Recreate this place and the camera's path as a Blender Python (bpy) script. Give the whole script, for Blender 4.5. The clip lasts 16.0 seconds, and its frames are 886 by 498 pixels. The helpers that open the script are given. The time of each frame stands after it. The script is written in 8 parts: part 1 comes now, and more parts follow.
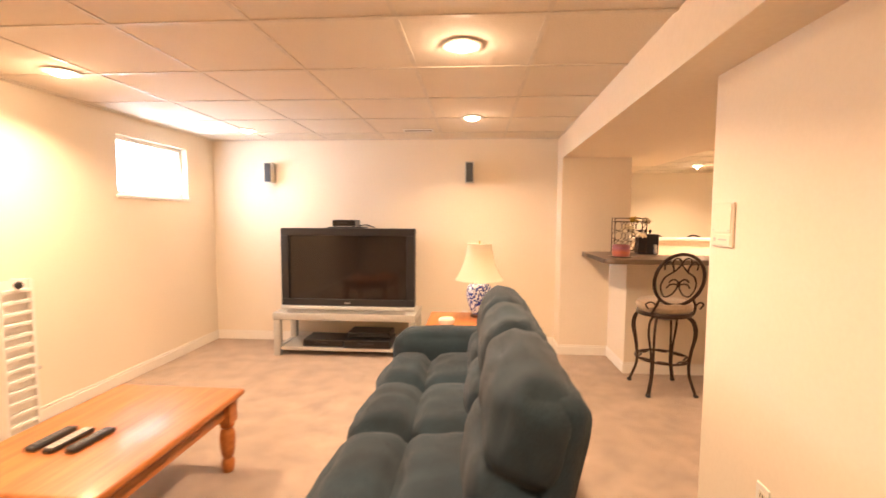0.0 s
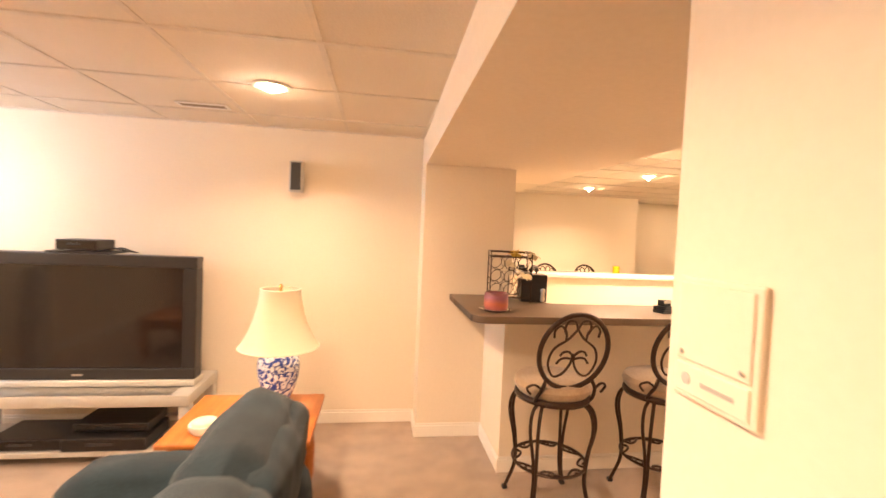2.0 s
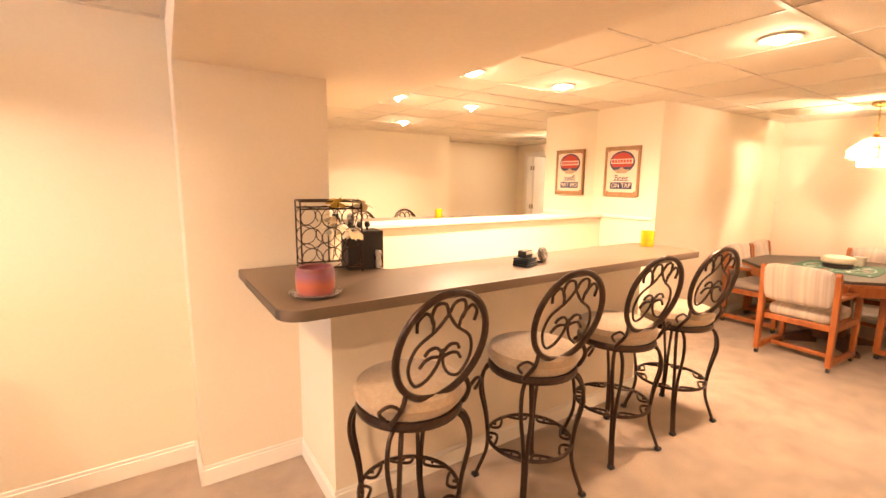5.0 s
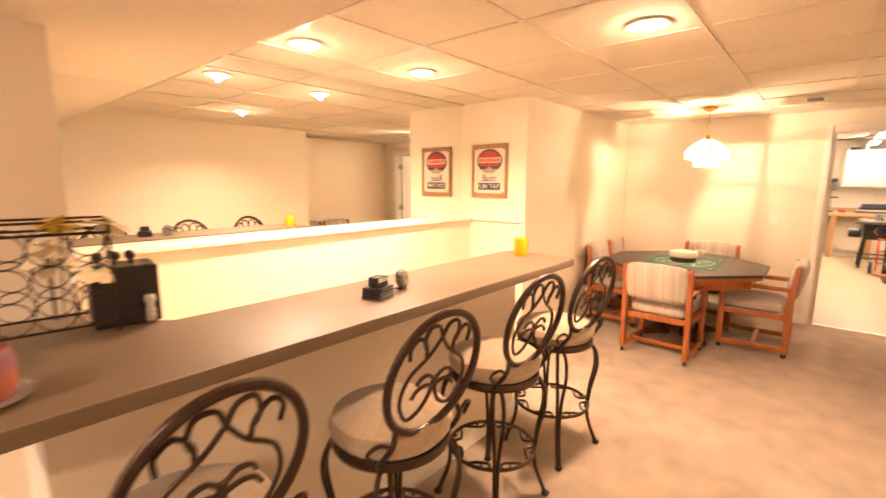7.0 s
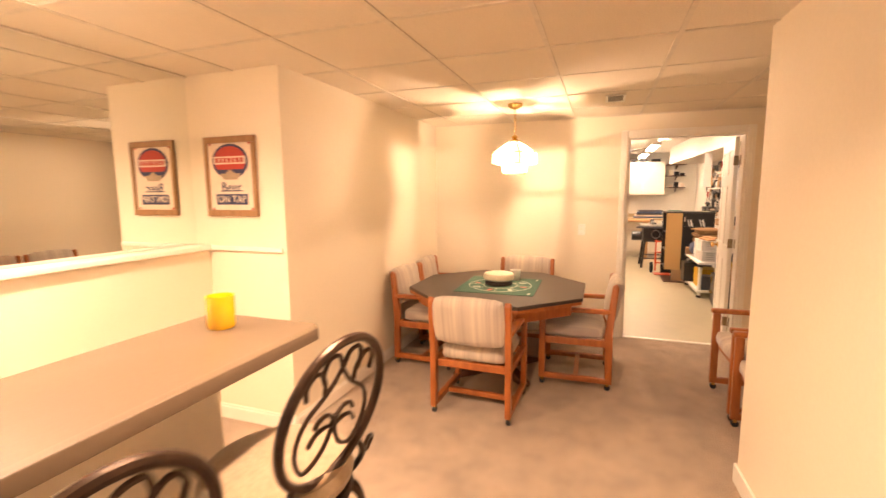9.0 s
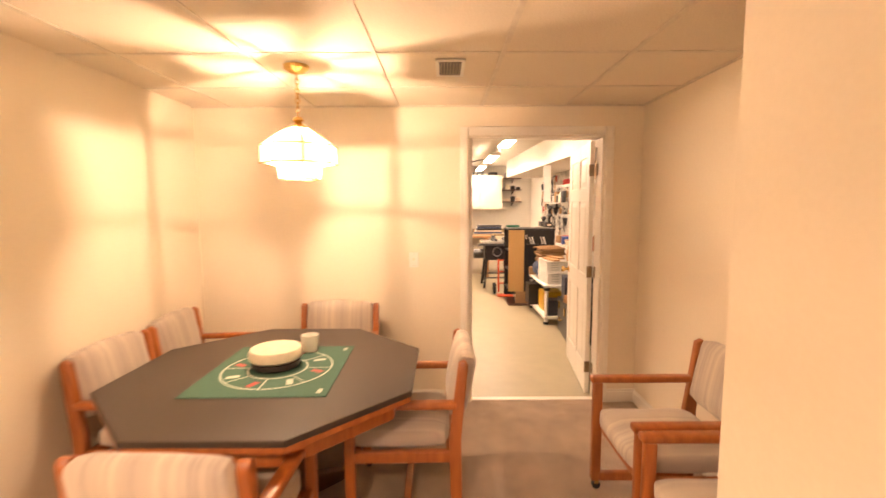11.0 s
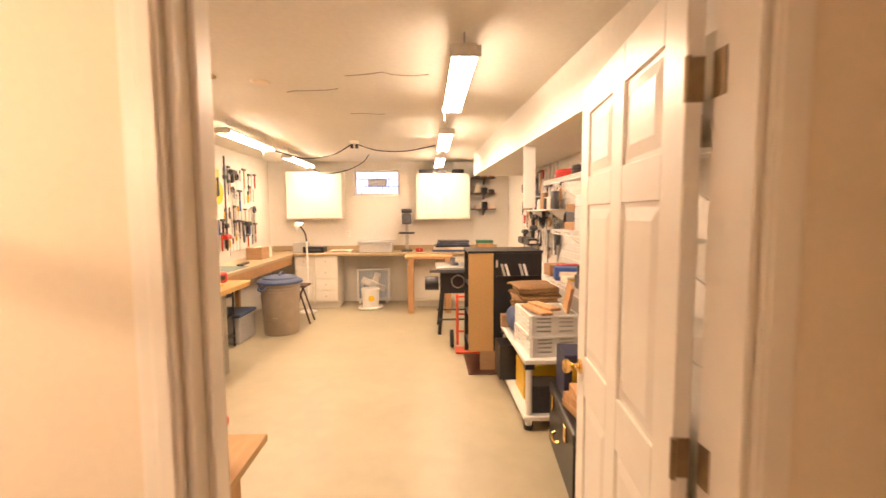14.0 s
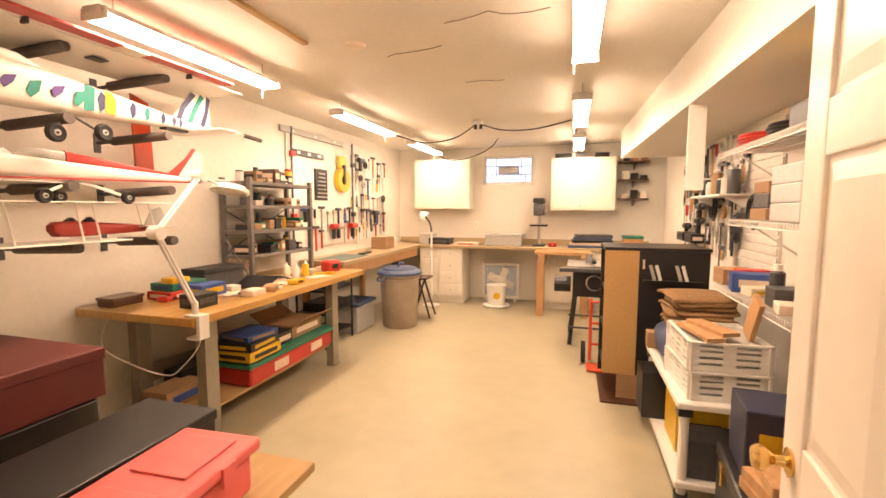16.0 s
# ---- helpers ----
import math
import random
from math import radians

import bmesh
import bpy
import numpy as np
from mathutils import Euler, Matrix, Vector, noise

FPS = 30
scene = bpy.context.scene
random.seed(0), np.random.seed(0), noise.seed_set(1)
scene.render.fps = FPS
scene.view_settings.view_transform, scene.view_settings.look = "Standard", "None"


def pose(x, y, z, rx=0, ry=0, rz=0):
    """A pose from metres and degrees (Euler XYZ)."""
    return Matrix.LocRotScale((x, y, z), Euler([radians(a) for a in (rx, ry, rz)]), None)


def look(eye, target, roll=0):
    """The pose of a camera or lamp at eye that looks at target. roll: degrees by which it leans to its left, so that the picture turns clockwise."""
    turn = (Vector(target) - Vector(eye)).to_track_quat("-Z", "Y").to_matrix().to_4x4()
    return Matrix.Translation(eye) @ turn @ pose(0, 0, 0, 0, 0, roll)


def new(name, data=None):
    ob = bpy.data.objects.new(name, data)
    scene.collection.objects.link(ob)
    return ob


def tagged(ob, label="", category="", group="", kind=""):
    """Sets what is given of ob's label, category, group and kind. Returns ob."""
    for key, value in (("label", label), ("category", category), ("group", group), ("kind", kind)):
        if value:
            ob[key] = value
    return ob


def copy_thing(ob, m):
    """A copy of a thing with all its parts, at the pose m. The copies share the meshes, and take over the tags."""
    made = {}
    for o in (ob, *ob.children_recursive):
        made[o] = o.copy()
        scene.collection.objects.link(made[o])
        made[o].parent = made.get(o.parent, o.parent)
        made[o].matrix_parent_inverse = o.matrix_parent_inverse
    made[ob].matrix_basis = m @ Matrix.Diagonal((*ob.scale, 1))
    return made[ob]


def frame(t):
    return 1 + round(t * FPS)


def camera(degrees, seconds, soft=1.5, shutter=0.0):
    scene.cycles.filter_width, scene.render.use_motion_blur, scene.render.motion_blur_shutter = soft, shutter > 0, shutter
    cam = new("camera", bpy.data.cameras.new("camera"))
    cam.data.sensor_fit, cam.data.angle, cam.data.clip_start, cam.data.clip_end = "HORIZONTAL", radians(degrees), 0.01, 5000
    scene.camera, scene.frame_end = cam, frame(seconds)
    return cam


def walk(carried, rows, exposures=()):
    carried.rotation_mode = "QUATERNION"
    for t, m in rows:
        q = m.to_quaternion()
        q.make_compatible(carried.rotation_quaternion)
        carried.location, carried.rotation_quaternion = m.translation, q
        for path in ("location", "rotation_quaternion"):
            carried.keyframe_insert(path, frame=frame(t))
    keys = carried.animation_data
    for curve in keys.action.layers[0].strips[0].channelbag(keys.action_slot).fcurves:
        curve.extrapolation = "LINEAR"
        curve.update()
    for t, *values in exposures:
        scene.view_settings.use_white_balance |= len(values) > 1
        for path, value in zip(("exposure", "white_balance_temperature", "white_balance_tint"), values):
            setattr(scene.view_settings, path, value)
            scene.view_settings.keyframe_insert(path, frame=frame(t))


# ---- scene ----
cam = camera(90.0, 16.0, shutter=0.5)
PATH = [
    (0, (-0.23, -0.005, 1.423), (-0.371, 1.985, 1.279), 0.3),
    (0.5, (-0.074, 0.337, 1.447), (-0.105, 2.334, 1.335), 0.8),
    (1, (0.057, 0.693, 1.483), (0.17, 2.688, 1.398), 1.2),
    (1.5, (0.216, 1.012, 1.513), (0.433, 3.0, 1.453), 1.5),
    (2, (0.326, 1.363, 1.539), (0.618, 3.341, 1.462), 2.5),
    (2.5, (0.39, 1.68, 1.545), (0.846, 3.626, 1.464), 2.8),
    (3, (0.442, 1.879, 1.527), (1.063, 3.777, 1.413), 2.1),
    (3.5, (0.465, 1.998, 1.532), (1.237, 3.834, 1.349), 1.3),
    (4, (0.497, 2.089, 1.517), (1.401, 3.858, 1.28), 0.5),
    (6.3, (0.732, 2.507, 1.527), (2.035, 3.987, 1.193), 0.4),
    (6.5, (0.816, 2.537, 1.545), (2.164, 3.977, 1.215), 0.0),
    (7, (1.024, 2.645, 1.54), (2.524, 3.932, 1.236), 0.2),
    (7.5, (1.305, 2.739, 1.545), (2.938, 3.855, 1.251), -0.1),
    (8, (1.613, 2.815, 1.517), (3.355, 3.763, 1.258), -0.3),
    (8.2, (1.754, 2.831, 1.514), (3.525, 3.725, 1.262), -0.4),
    (10.3, (3.255, 2.915, 1.532), (5.224, 3.175, 1.297), 0.1),
    (10.5, (3.412, 2.89, 1.534), (5.39, 3.086, 1.31), 0.1),
    (11, (3.816, 2.843, 1.544), (5.806, 2.843, 1.347), -0.3),
    (11.5, (4.238, 2.762, 1.543), (6.224, 2.597, 1.37), -0.6),
    (12, (4.673, 2.683, 1.542), (6.645, 2.386, 1.389), -0.8),
    (12.5, (5.134, 2.563, 1.541), (7.101, 2.227, 1.401), -1.1),
    (13, (5.58, 2.419, 1.552), (7.553, 2.127, 1.411), -0.9),
    (13.5, (6.032, 2.304, 1.568), (8.015, 2.098, 1.409), -0.4),
    (14, (6.409, 2.221, 1.540), (8.401, 2.152, 1.380), -0.3),
    (14.5, (6.713, 2.148, 1.531), (8.703, 2.253, 1.359), -0.0),
    (15, (6.905, 2.123, 1.504), (8.878, 2.401, 1.329), 0.3),
    (15.5, (7.01, 2.090, 1.487), (8.95, 2.542, 1.310), 0.4),
    (16, (7.063, 2.067, 1.464), (8.974, 2.63, 1.283), 0.1),
]
walk(cam, [(t, look(eye, target, roll)) for t, eye, target, roll in PATH],
     exposures=[(0, 0.2), (2, 0.36), (4, 0.54), (6.5, 0.52), (8, 0.22), (10.5, 0.24), (12, 0.34), (13.4, 0.27), (14.3, 0.04), (16, 0.0)])

# ---- world, sun, large lights ----
world = bpy.data.worlds.new("world")
world.use_nodes = True
scene.world = world
wn = world.node_tree.nodes
sky = wn.new("ShaderNodeTexSky")
sky.sky_type, sky.sun_disc = "NISHITA", False
sky.sun_elevation, sky.sun_rotation = radians(40), radians(250)
world.node_tree.links.new(sky.outputs[0], wn["Background"].inputs[0])
wn["Background"].inputs[1].default_value = 0.12

WARM = (1.0, 0.662, 0.43)
TUBE = (1.0, 0.665, 0.475)
CAN_W, PEND_W, TUBE_W = 47, 61, 20
SPILL = 0.12         # share of a flood bulb that leaves sideways under the ceiling
CEIL = 2.27          # dropped ceiling
SOFFIT = 2.03        # plaster bulkhead
SHOP_CEIL = 2.44


def lamp_point(name, loc, watts, colour, radius=0.05):
    d = bpy.data.lights.new(name, "POINT")
    d.energy, d.color, d.shadow_soft_size = watts, colour, radius
    o = new(name, d)
    o.location = loc
    return o


def lamp_area(name, m, watts, colour, sx, sy, spread=180):
    d = bpy.data.lights.new(name, "AREA")
    d.shape, d.size, d.size_y = "RECTANGLE", sx, sy
    d.energy, d.color, d.spread = watts, colour, radians(spread)
    o = new(name, d)
    o.matrix_world = m
    return o


# ---- materials ----
def mat(name, c1, c2=None, rough=0.6, metal=0.0, scale=30.0, bump=0.0, bscale=None, blot=0.0, bsize=1.5,
        emit=None, power=0.0, coat=0.0, trans=0.0, stretch=(1, 1, 1), rvar=0.0, rand=0.0, sheen=0.0):
    """Principled material: two-tone grain, large blotches, fine bump."""
    m = bpy.data.materials.new(name)
    m.use_nodes = True
    n, l = m.node_tree.nodes, m.node_tree.links
    b = n["Principled BSDF"]
    b.inputs["Roughness"].default_value, b.inputs["Metallic"].default_value = rough, metal
    b.inputs["Coat Weight"].default_value = coat
    b.inputs["Coat Roughness"].default_value = 0.12
    b.inputs["Transmission Weight"].default_value = trans
    if sheen:
        b.inputs["Sheen Weight"].default_value = sheen
    if emit:
        b.inputs["Emission Color"].default_value = (*emit, 1)
        b.inputs["Emission Strength"].default_value = power
    tc = n.new("ShaderNodeTexCoord")
    mp = n.new("ShaderNodeMapping")
    mp.inputs["Scale"].default_value = stretch
    l.new(tc.outputs["Object"], mp.inputs[0])
    c2 = c2 or tuple(c * 0.88 for c in c1)
    g = n.new("ShaderNodeTexNoise")
    g.inputs["Scale"].default_value, g.inputs["Detail"].default_value = scale, 5
    l.new(mp.outputs[0], g.inputs["Vector"])
    r = n.new("ShaderNodeValToRGB")
    r.color_ramp.elements[0].position, r.color_ramp.elements[1].position = 0.32, 0.68
    r.color_ramp.elements[0].color, r.color_ramp.elements[1].color = (*c2, 1), (*c1, 1)
    l.new(g.outputs["Fac"], r.inputs[0])
    out = r.outputs[0]
    if blot:
        g2 = n.new("ShaderNodeTexNoise")
        g2.inputs["Scale"].default_value, g2.inputs["Detail"].default_value = bsize, 3
        l.new(tc.outputs["Object"], g2.inputs["Vector"])
        mr = n.new("ShaderNodeMapRange")
        mr.inputs[1].default_value, mr.inputs[2].default_value = 0.3, 0.7
        mr.inputs[3].default_value, mr.inputs[4].default_value = 1 - blot, 1.0
        l.new(g2.outputs["Fac"], mr.inputs[0])
        mx = n.new("ShaderNodeMix")
        mx.data_type, mx.blend_type = "RGBA", "MULTIPLY"
        mx.inputs[0].default_value = 1
        l.new(out, mx.inputs[6])
        l.new(mr.outputs[0], mx.inputs[7])
        out = mx.outputs[2]
    if rand:
        oi = n.new("ShaderNodeObjectInfo")
        mr = n.new("ShaderNodeMapRange")
        mr.inputs[3].default_value, mr.inputs[4].default_value = 1 - rand, 1.0
        l.new(oi.outputs["Random"], mr.inputs[0])
        mx = n.new("ShaderNodeMix")
        mx.data_type, mx.blend_type = "RGBA", "MULTIPLY"
        mx.inputs[0].default_value = 1
        l.new(out, mx.inputs[6])
        l.new(mr.outputs[0], mx.inputs[7])
        out = mx.outputs[2]
    l.new(out, b.inputs["Base Color"])
    if rvar:
        mr = n.new("ShaderNodeMapRange")
        mr.inputs[3].default_value, mr.inputs[4].default_value = max(0.02, rough - rvar), min(1, rough + rvar)
        l.new(g.outputs["Fac"], mr.inputs[0])
        l.new(mr.outputs[0], b.inputs["Roughness"])
    if bump:
        g3 = n.new("ShaderNodeTexNoise")
        g3.inputs["Scale"].default_value, g3.inputs["Detail"].default_value = bscale or scale * 4, 4
        l.new(mp.outputs[0], g3.inputs["Vector"])
        bp = n.new("ShaderNodeBump")
        bp.inputs["Strength"].default_value, bp.inputs["Distance"].default_value = bump, 0.01
        l.new(g3.outputs["Fac"], bp.inputs["Height"])
        l.new(bp.outputs[0], b.inputs["Normal"])
    return m


def mirror_mat(name):
    m = bpy.data.materials.new(name)
    m.use_nodes = True
    b = m.node_tree.nodes["Principled BSDF"]
    b.inputs["Base Color"].default_value = (0.9, 0.92, 0.9, 1)
    b.inputs["Metallic"].default_value, b.inputs["Roughness"].default_value = 1, 0.01
    return m


def glass_mat(name, colour=(0.95, 0.97, 0.97), rough=0.02):
    m = bpy.data.materials.new(name)
    m.use_nodes = True
    b = m.node_tree.nodes["Principled BSDF"]
    b.inputs["Base Color"].default_value = (*colour, 1)
    b.inputs["Transmission Weight"].default_value, b.inputs["Roughness"].default_value = 1, rough
    b.inputs["IOR"].default_value = 1.3
    return m


M_WALL = mat("cream_wall_paint", (0.80, 0.71, 0.57), (0.78, 0.69, 0.55), 0.7, scale=60, bump=0.06, bscale=220, blot=0.03, bsize=0.8)
M_SHOPWALL = mat("white_block_paint", (0.78, 0.74, 0.66), (0.74, 0.70, 0.61), 0.6, scale=30, bump=0.1, bscale=120, blot=0.06)
M_PLASTER = mat("smooth_ceiling_paint", (0.80, 0.70, 0.56), (0.77, 0.67, 0.53), 0.8, scale=40, bump=0.05, bscale=180, blot=0.03)
M_TILE = mat("mineral_ceiling_tile", (0.80, 0.72, 0.60), (0.70, 0.62, 0.50), 0.9, scale=140, bump=0.35, bscale=260, blot=0.05, bsize=2)
M_GRID = mat("painted_grid_metal", (0.70, 0.63, 0.52), None, 0.5, scale=20)
M_TRIM = mat("white_trim_paint", (0.82, 0.78, 0.70), (0.80, 0.75, 0.67), 0.35, scale=15, bump=0.03, rvar=0.08)
M_CARPET = mat("beige_carpet", (0.61, 0.455, 0.325), (0.45, 0.325, 0.225), 0.95, scale=420, bump=0.9, bscale=520, blot=0.30, bsize=5.5, sheen=0.25)
M_SHOPFLOOR = mat("painted_concrete_floor", (0.445, 0.392, 0.262), (0.40, 0.352, 0.232), 0.42, scale=6, bump=0.04, bscale=90, blot=0.12, bsize=1.3, rvar=0.1)
M_BLACKPL = mat("black_plastic", (0.012, 0.012, 0.013), (0.018, 0.017, 0.016), 0.35, scale=60, bump=0.03)
M_WHITEPL = mat("white_plastic", (0.80, 0.78, 0.72), (0.77, 0.75, 0.69), 0.4, scale=20, bump=0.02)
M_BRASS = mat("polished_brass", (0.83, 0.58, 0.22), (0.74, 0.50, 0.18), 0.22, 1.0, scale=30, rvar=0.08)
M_STEEL = mat("brushed_steel", (0.62, 0.60, 0.57), (0.5, 0.49, 0.46), 0.3, 1.0, scale=80, rvar=0.1)
M_MIRROR = mirror_mat("silvered_mirror")
M_GLASS = glass_mat("clear_glass")
M_BULB = mat("lit_bulb_glass", (1, 0.95, 0.85), None, 0.3, emit=(1.0, 0.80, 0.52), power=32)
M_TUBE = mat("lit_fluorescent_tube", (1, 1, 0.95), None, 0.3, emit=(1.0, 0.74, 0.535), power=48)


# ---- mesh helpers ----
def mesh_of(name, bm, material, smooth=False):
    bmesh.ops.recalc_face_normals(bm, faces=bm.faces)
    me = bpy.data.meshes.new(name)
    bm.to_mesh(me)
    bm.free()
    for mt in (material if isinstance(material, (list, tuple)) else [material]):
        me.materials.append(mt)
    if smooth:
        me.shade_smooth()
        me.set_sharp_from_angle(angle=radians(38))
    return me


def part(name, bm, material, parent, label="", smooth=False):
    o = new(name, mesh_of(name, bm, material, smooth))
    o.parent = parent
    if label:
        tagged(o, label)
    return o


def thing(name, loc=(0, 0, 0), rz=0.0, label="", category="", group="", kind=""):
    e = new(name)
    e.empty_display_size = 0.1
    e.matrix_basis = pose(*loc, 0, 0, rz)
    return tagged(e, label, category, group, kind)


def solo(name, bm, material, label, category, group="", kind="", smooth=False, loc=(0, 0, 0), rz=0.0):
    o = new(name, mesh_of(name, bm, material, smooth))
    o.matrix_basis = pose(*loc, 0, 0, rz)
    return tagged(o, label, category, group, kind)


def structure(name, bm, material, label="", smooth=False):
    return tagged(new(name, mesh_of(name, bm, material, smooth)), label, kind="structure")


def BM():
    return bmesh.new()


def box(bm, x0, x1, y0, y1, z0, z1, bev=0.0, seg=2, m=None, mi=0):
    """A box from corner to corner, edges rounded by bev, moved by m."""
    r = bmesh.ops.create_cube(bm, size=1)
    vs = r["verts"]
    bmesh.ops.transform(bm, verts=vs, matrix=Matrix.Translation(((x0 + x1) / 2, (y0 + y1) / 2, (z0 + z1) / 2)) @ Matrix.Diagonal((abs(x1 - x0), abs(y1 - y0), abs(z1 - z0), 1)))
    fs = set(f for v in vs for f in v.link_faces)
    if bev:
        es = list(set(e for v in vs for e in v.link_edges))
        r2 = bmesh.ops.bevel(bm, geom=es, offset=bev, segments=seg, affect="EDGES", profile=0.5)
        fs = set(r2["faces"]) | set(f for f in fs if f.is_valid)
        vs = list(set(v for f in fs for v in f.verts))
    for f in fs:
        f.material_index = mi
    if m is not None:
        bmesh.ops.transform(bm, verts=vs, matrix=m)
    return bm


def bx(*a, **k):
    return box(BM(), *a, **k)


def cyl(bm, p0, p1, r0, r1=None, seg=16, caps=True):
    """A round bar from p0 to p1, tapering from r0 to r1."""
    p0, p1 = Vector(p0), Vector(p1)
    d = p1 - p0
    q = d.to_track_quat("Z", "Y").to_matrix().to_4x4()
    bmesh.ops.create_cone(bm, cap_ends=caps, segments=seg, radius1=r0, radius2=r0 if r1 is None else r1, depth=d.length, matrix=Matrix.Translation((p0 + p1) / 2) @ q)
    return bm


def lathe(bm, profile, seg=24, at=(0, 0, 0), m=None):
    """Turns (radius, height) pairs round z."""
    rings, loop = [], profile[0] == profile[-1]
    for r, z in profile[:-1] if loop else profile:
        rings.append([bm.verts.new((at[0] + r * math.cos(2 * math.pi * i / seg), at[1] + r * math.sin(2 * math.pi * i / seg), at[2] + z)) for i in range(seg)])
    for a, b in zip(rings, rings[1:] + rings[:1] if loop else rings[1:]):
        for i in range(seg):
            bm.faces.new((a[i], a[(i + 1) % seg], b[(i + 1) % seg], b[i]))
    for ring, (r, z) in ((rings[0], profile[0]), (rings[-1], profile[-1])):
        if r > 1e-4 and not loop:
            bm.faces.new(ring)
    if m is not None:
        bmesh.ops.transform(bm, verts=[v for g in rings for v in g], matrix=m)
    return bm


def sweep(bm, pts, r, seg=8, closed=False, flat=1.0):
    """A bar of radius r along the points."""
    pts = [Vector(p) for p in pts]
    n = len(pts)
    rings, up = [], None
    for i, p in enumerate(pts):
        a = pts[(i - 1) % n] if closed or i > 0 else p
        b = pts[(i + 1) % n] if closed or i < n - 1 else p
        t = (b - a).normalized()
        if up is None:
            up = t.orthogonal().normalized()
        up = (up - t * up.dot(t)).normalized()
        side = t.cross(up)
        rr = r[i] if isinstance(r, (list, tuple)) else r
        rings.append([bm.verts.new(p + rr * (math.cos(2 * math.pi * k / seg) * up + flat * math.sin(2 * math.pi * k / seg) * side)) for k in range(seg)])
    for i in range(n if closed else n - 1):
        a, b = rings[i], rings[(i + 1) % n]
        off = 0
        if closed and i == n - 1:
            off = min(range(seg), key=lambda s: (a[0].co - b[s].co).length)
        for k in range(seg):
            bm.faces.new((a[k], a[(k + 1) % seg], b[(k + 1 + off) % seg], b[(k + off) % seg]))
    if not closed:
        bm.faces.new(rings[0])
        bm.faces.new(rings[-1])
    return bm


def curve_pts(ctrl, n=8):
    """A smooth line through the control points."""
    c = [Vector(p) for p in ctrl]
    c = [2 * c[0] - c[1]] + c + [2 * c[-1] - c[-2]]
    out = []
    for i in range(1, len(c) - 2):
        p0, p1, p2, p3 = c[i - 1:i + 3]
        for k in range(n):
            t = k / n
            out.append(0.5 * (2 * p1 + (p2 - p0) * t + (2 * p0 - 5 * p1 + 4 * p2 - p3) * t * t + (3 * p1 - p0 - 3 * p2 + p3) * t ** 3))
    out.append(c[-2])
    return out


def prism(bm, outline, z0, z1, bev=0.0, m=None):
    """An upright prism over a flat outline."""
    lo = [bm.verts.new((x, y, z0)) for x, y in outline]
    hi = [bm.verts.new((x, y, z1)) for x, y in outline]
    k = len(outline)
    fs = [bm.faces.new(lo[::-1]), bm.faces.new(hi)]
    for i in range(k):
        fs.append(bm.faces.new((lo[i], lo[(i + 1) % k], hi[(i + 1) % k], hi[i])))
    vs = lo + hi
    if bev:
        es = list(set(e for f in fs for e in f.edges))
        r = bmesh.ops.bevel(bm, geom=es, offset=bev, segments=2, affect="EDGES", profile=0.5)
        vs = list(set(v for f in set(r["faces"]) | set(g for g in fs if g.is_valid) for v in f.verts))
    if m is not None:
        bmesh.ops.transform(bm, verts=vs, matrix=m)
    return bm


def cushion(bm, x0, x1, y0, y1, z0, z1, puff=0.03, n=8, m=None, crease=0.0, fold=(5, 9, 5)):
    """A soft padded block: rounded edges and swollen faces."""
    k0 = len(bm.verts)
    r = bmesh.ops.create_cube(bm, size=2)
    vs = r["verts"]
    es = list(set(e for v in vs for e in v.link_edges))
    bmesh.ops.subdivide_edges(bm, edges=es, cuts=n - 1, use_grid_fill=True)
    bm.verts.ensure_lookup_table()
    vs = [v for v in bm.verts[k0:]]
    sx, sy, sz = (x1 - x0) / 2, (y1 - y0) / 2, (z1 - z0) / 2
    rad = min(sx, sy, sz) * 0.75
    for v in vs:
        p = Vector((v.co.x * sx, v.co.y * sy, v.co.z * sz))
        core = Vector((max(-sx + rad, min(sx - rad, p.x)), max(-sy + rad, min(sy - rad, p.y)), max(-sz + rad, min(sz - rad, p.z))))
        d = p - core
        if d.length > 1e-6:
            p = core + d.normalized() * rad
        u, w, q = v.co.x, v.co.y, v.co.z
        p += puff * Vector((u * (1 - w * w) * (1 - q * q), w * (1 - u * u) * (1 - q * q), q * (1 - u * u) * (1 - w * w)))
        p += 0.004 * noise.noise_vector(p * 9)
        if crease:
            q3 = Vector(((p.x + x0) * fold[0], (p.y + y0) * fold[1], (p.z + z0) * fold[2]))
            p += p.normalized() * crease * (0.5 - abs(noise.noise(q3)) * 2)
        v.co = p + Vector(((x0 + x1) / 2, (y0 + y1) / 2, (z0 + z1) / 2))
    if m is not None:
        bmesh.ops.transform(bm, verts=vs, matrix=m)
    return bm


# ---- large structure ----
XW, YN, YS = -3.20, 4.885, -2.2          # living room: west, north and south faces
XC0, XC1, YC = 0.656, 1.34, 4.612        # column beside the bar
XNEAR, YNEAR, YNEAR2, XNEAR2 = 0.805, 2.02, 2.16, 4.86
YMIR, XP, YNK = 5.42, 4.535, 4.687
XD, YSN = 7.17, 1.35                     # door wall of the dining nook, its south wall
DY0, DY1, DH = 1.640, 2.642, 2.05         # doorway
XS0, XS1, YS0, YS1 = 7.29, 14.20, 0.80, 4.95
WIN = (3.52, 4.42, 1.60, 2.10)           # high west window
SWIN = (2.70, 3.49, 1.86, 2.30)          # workshop window

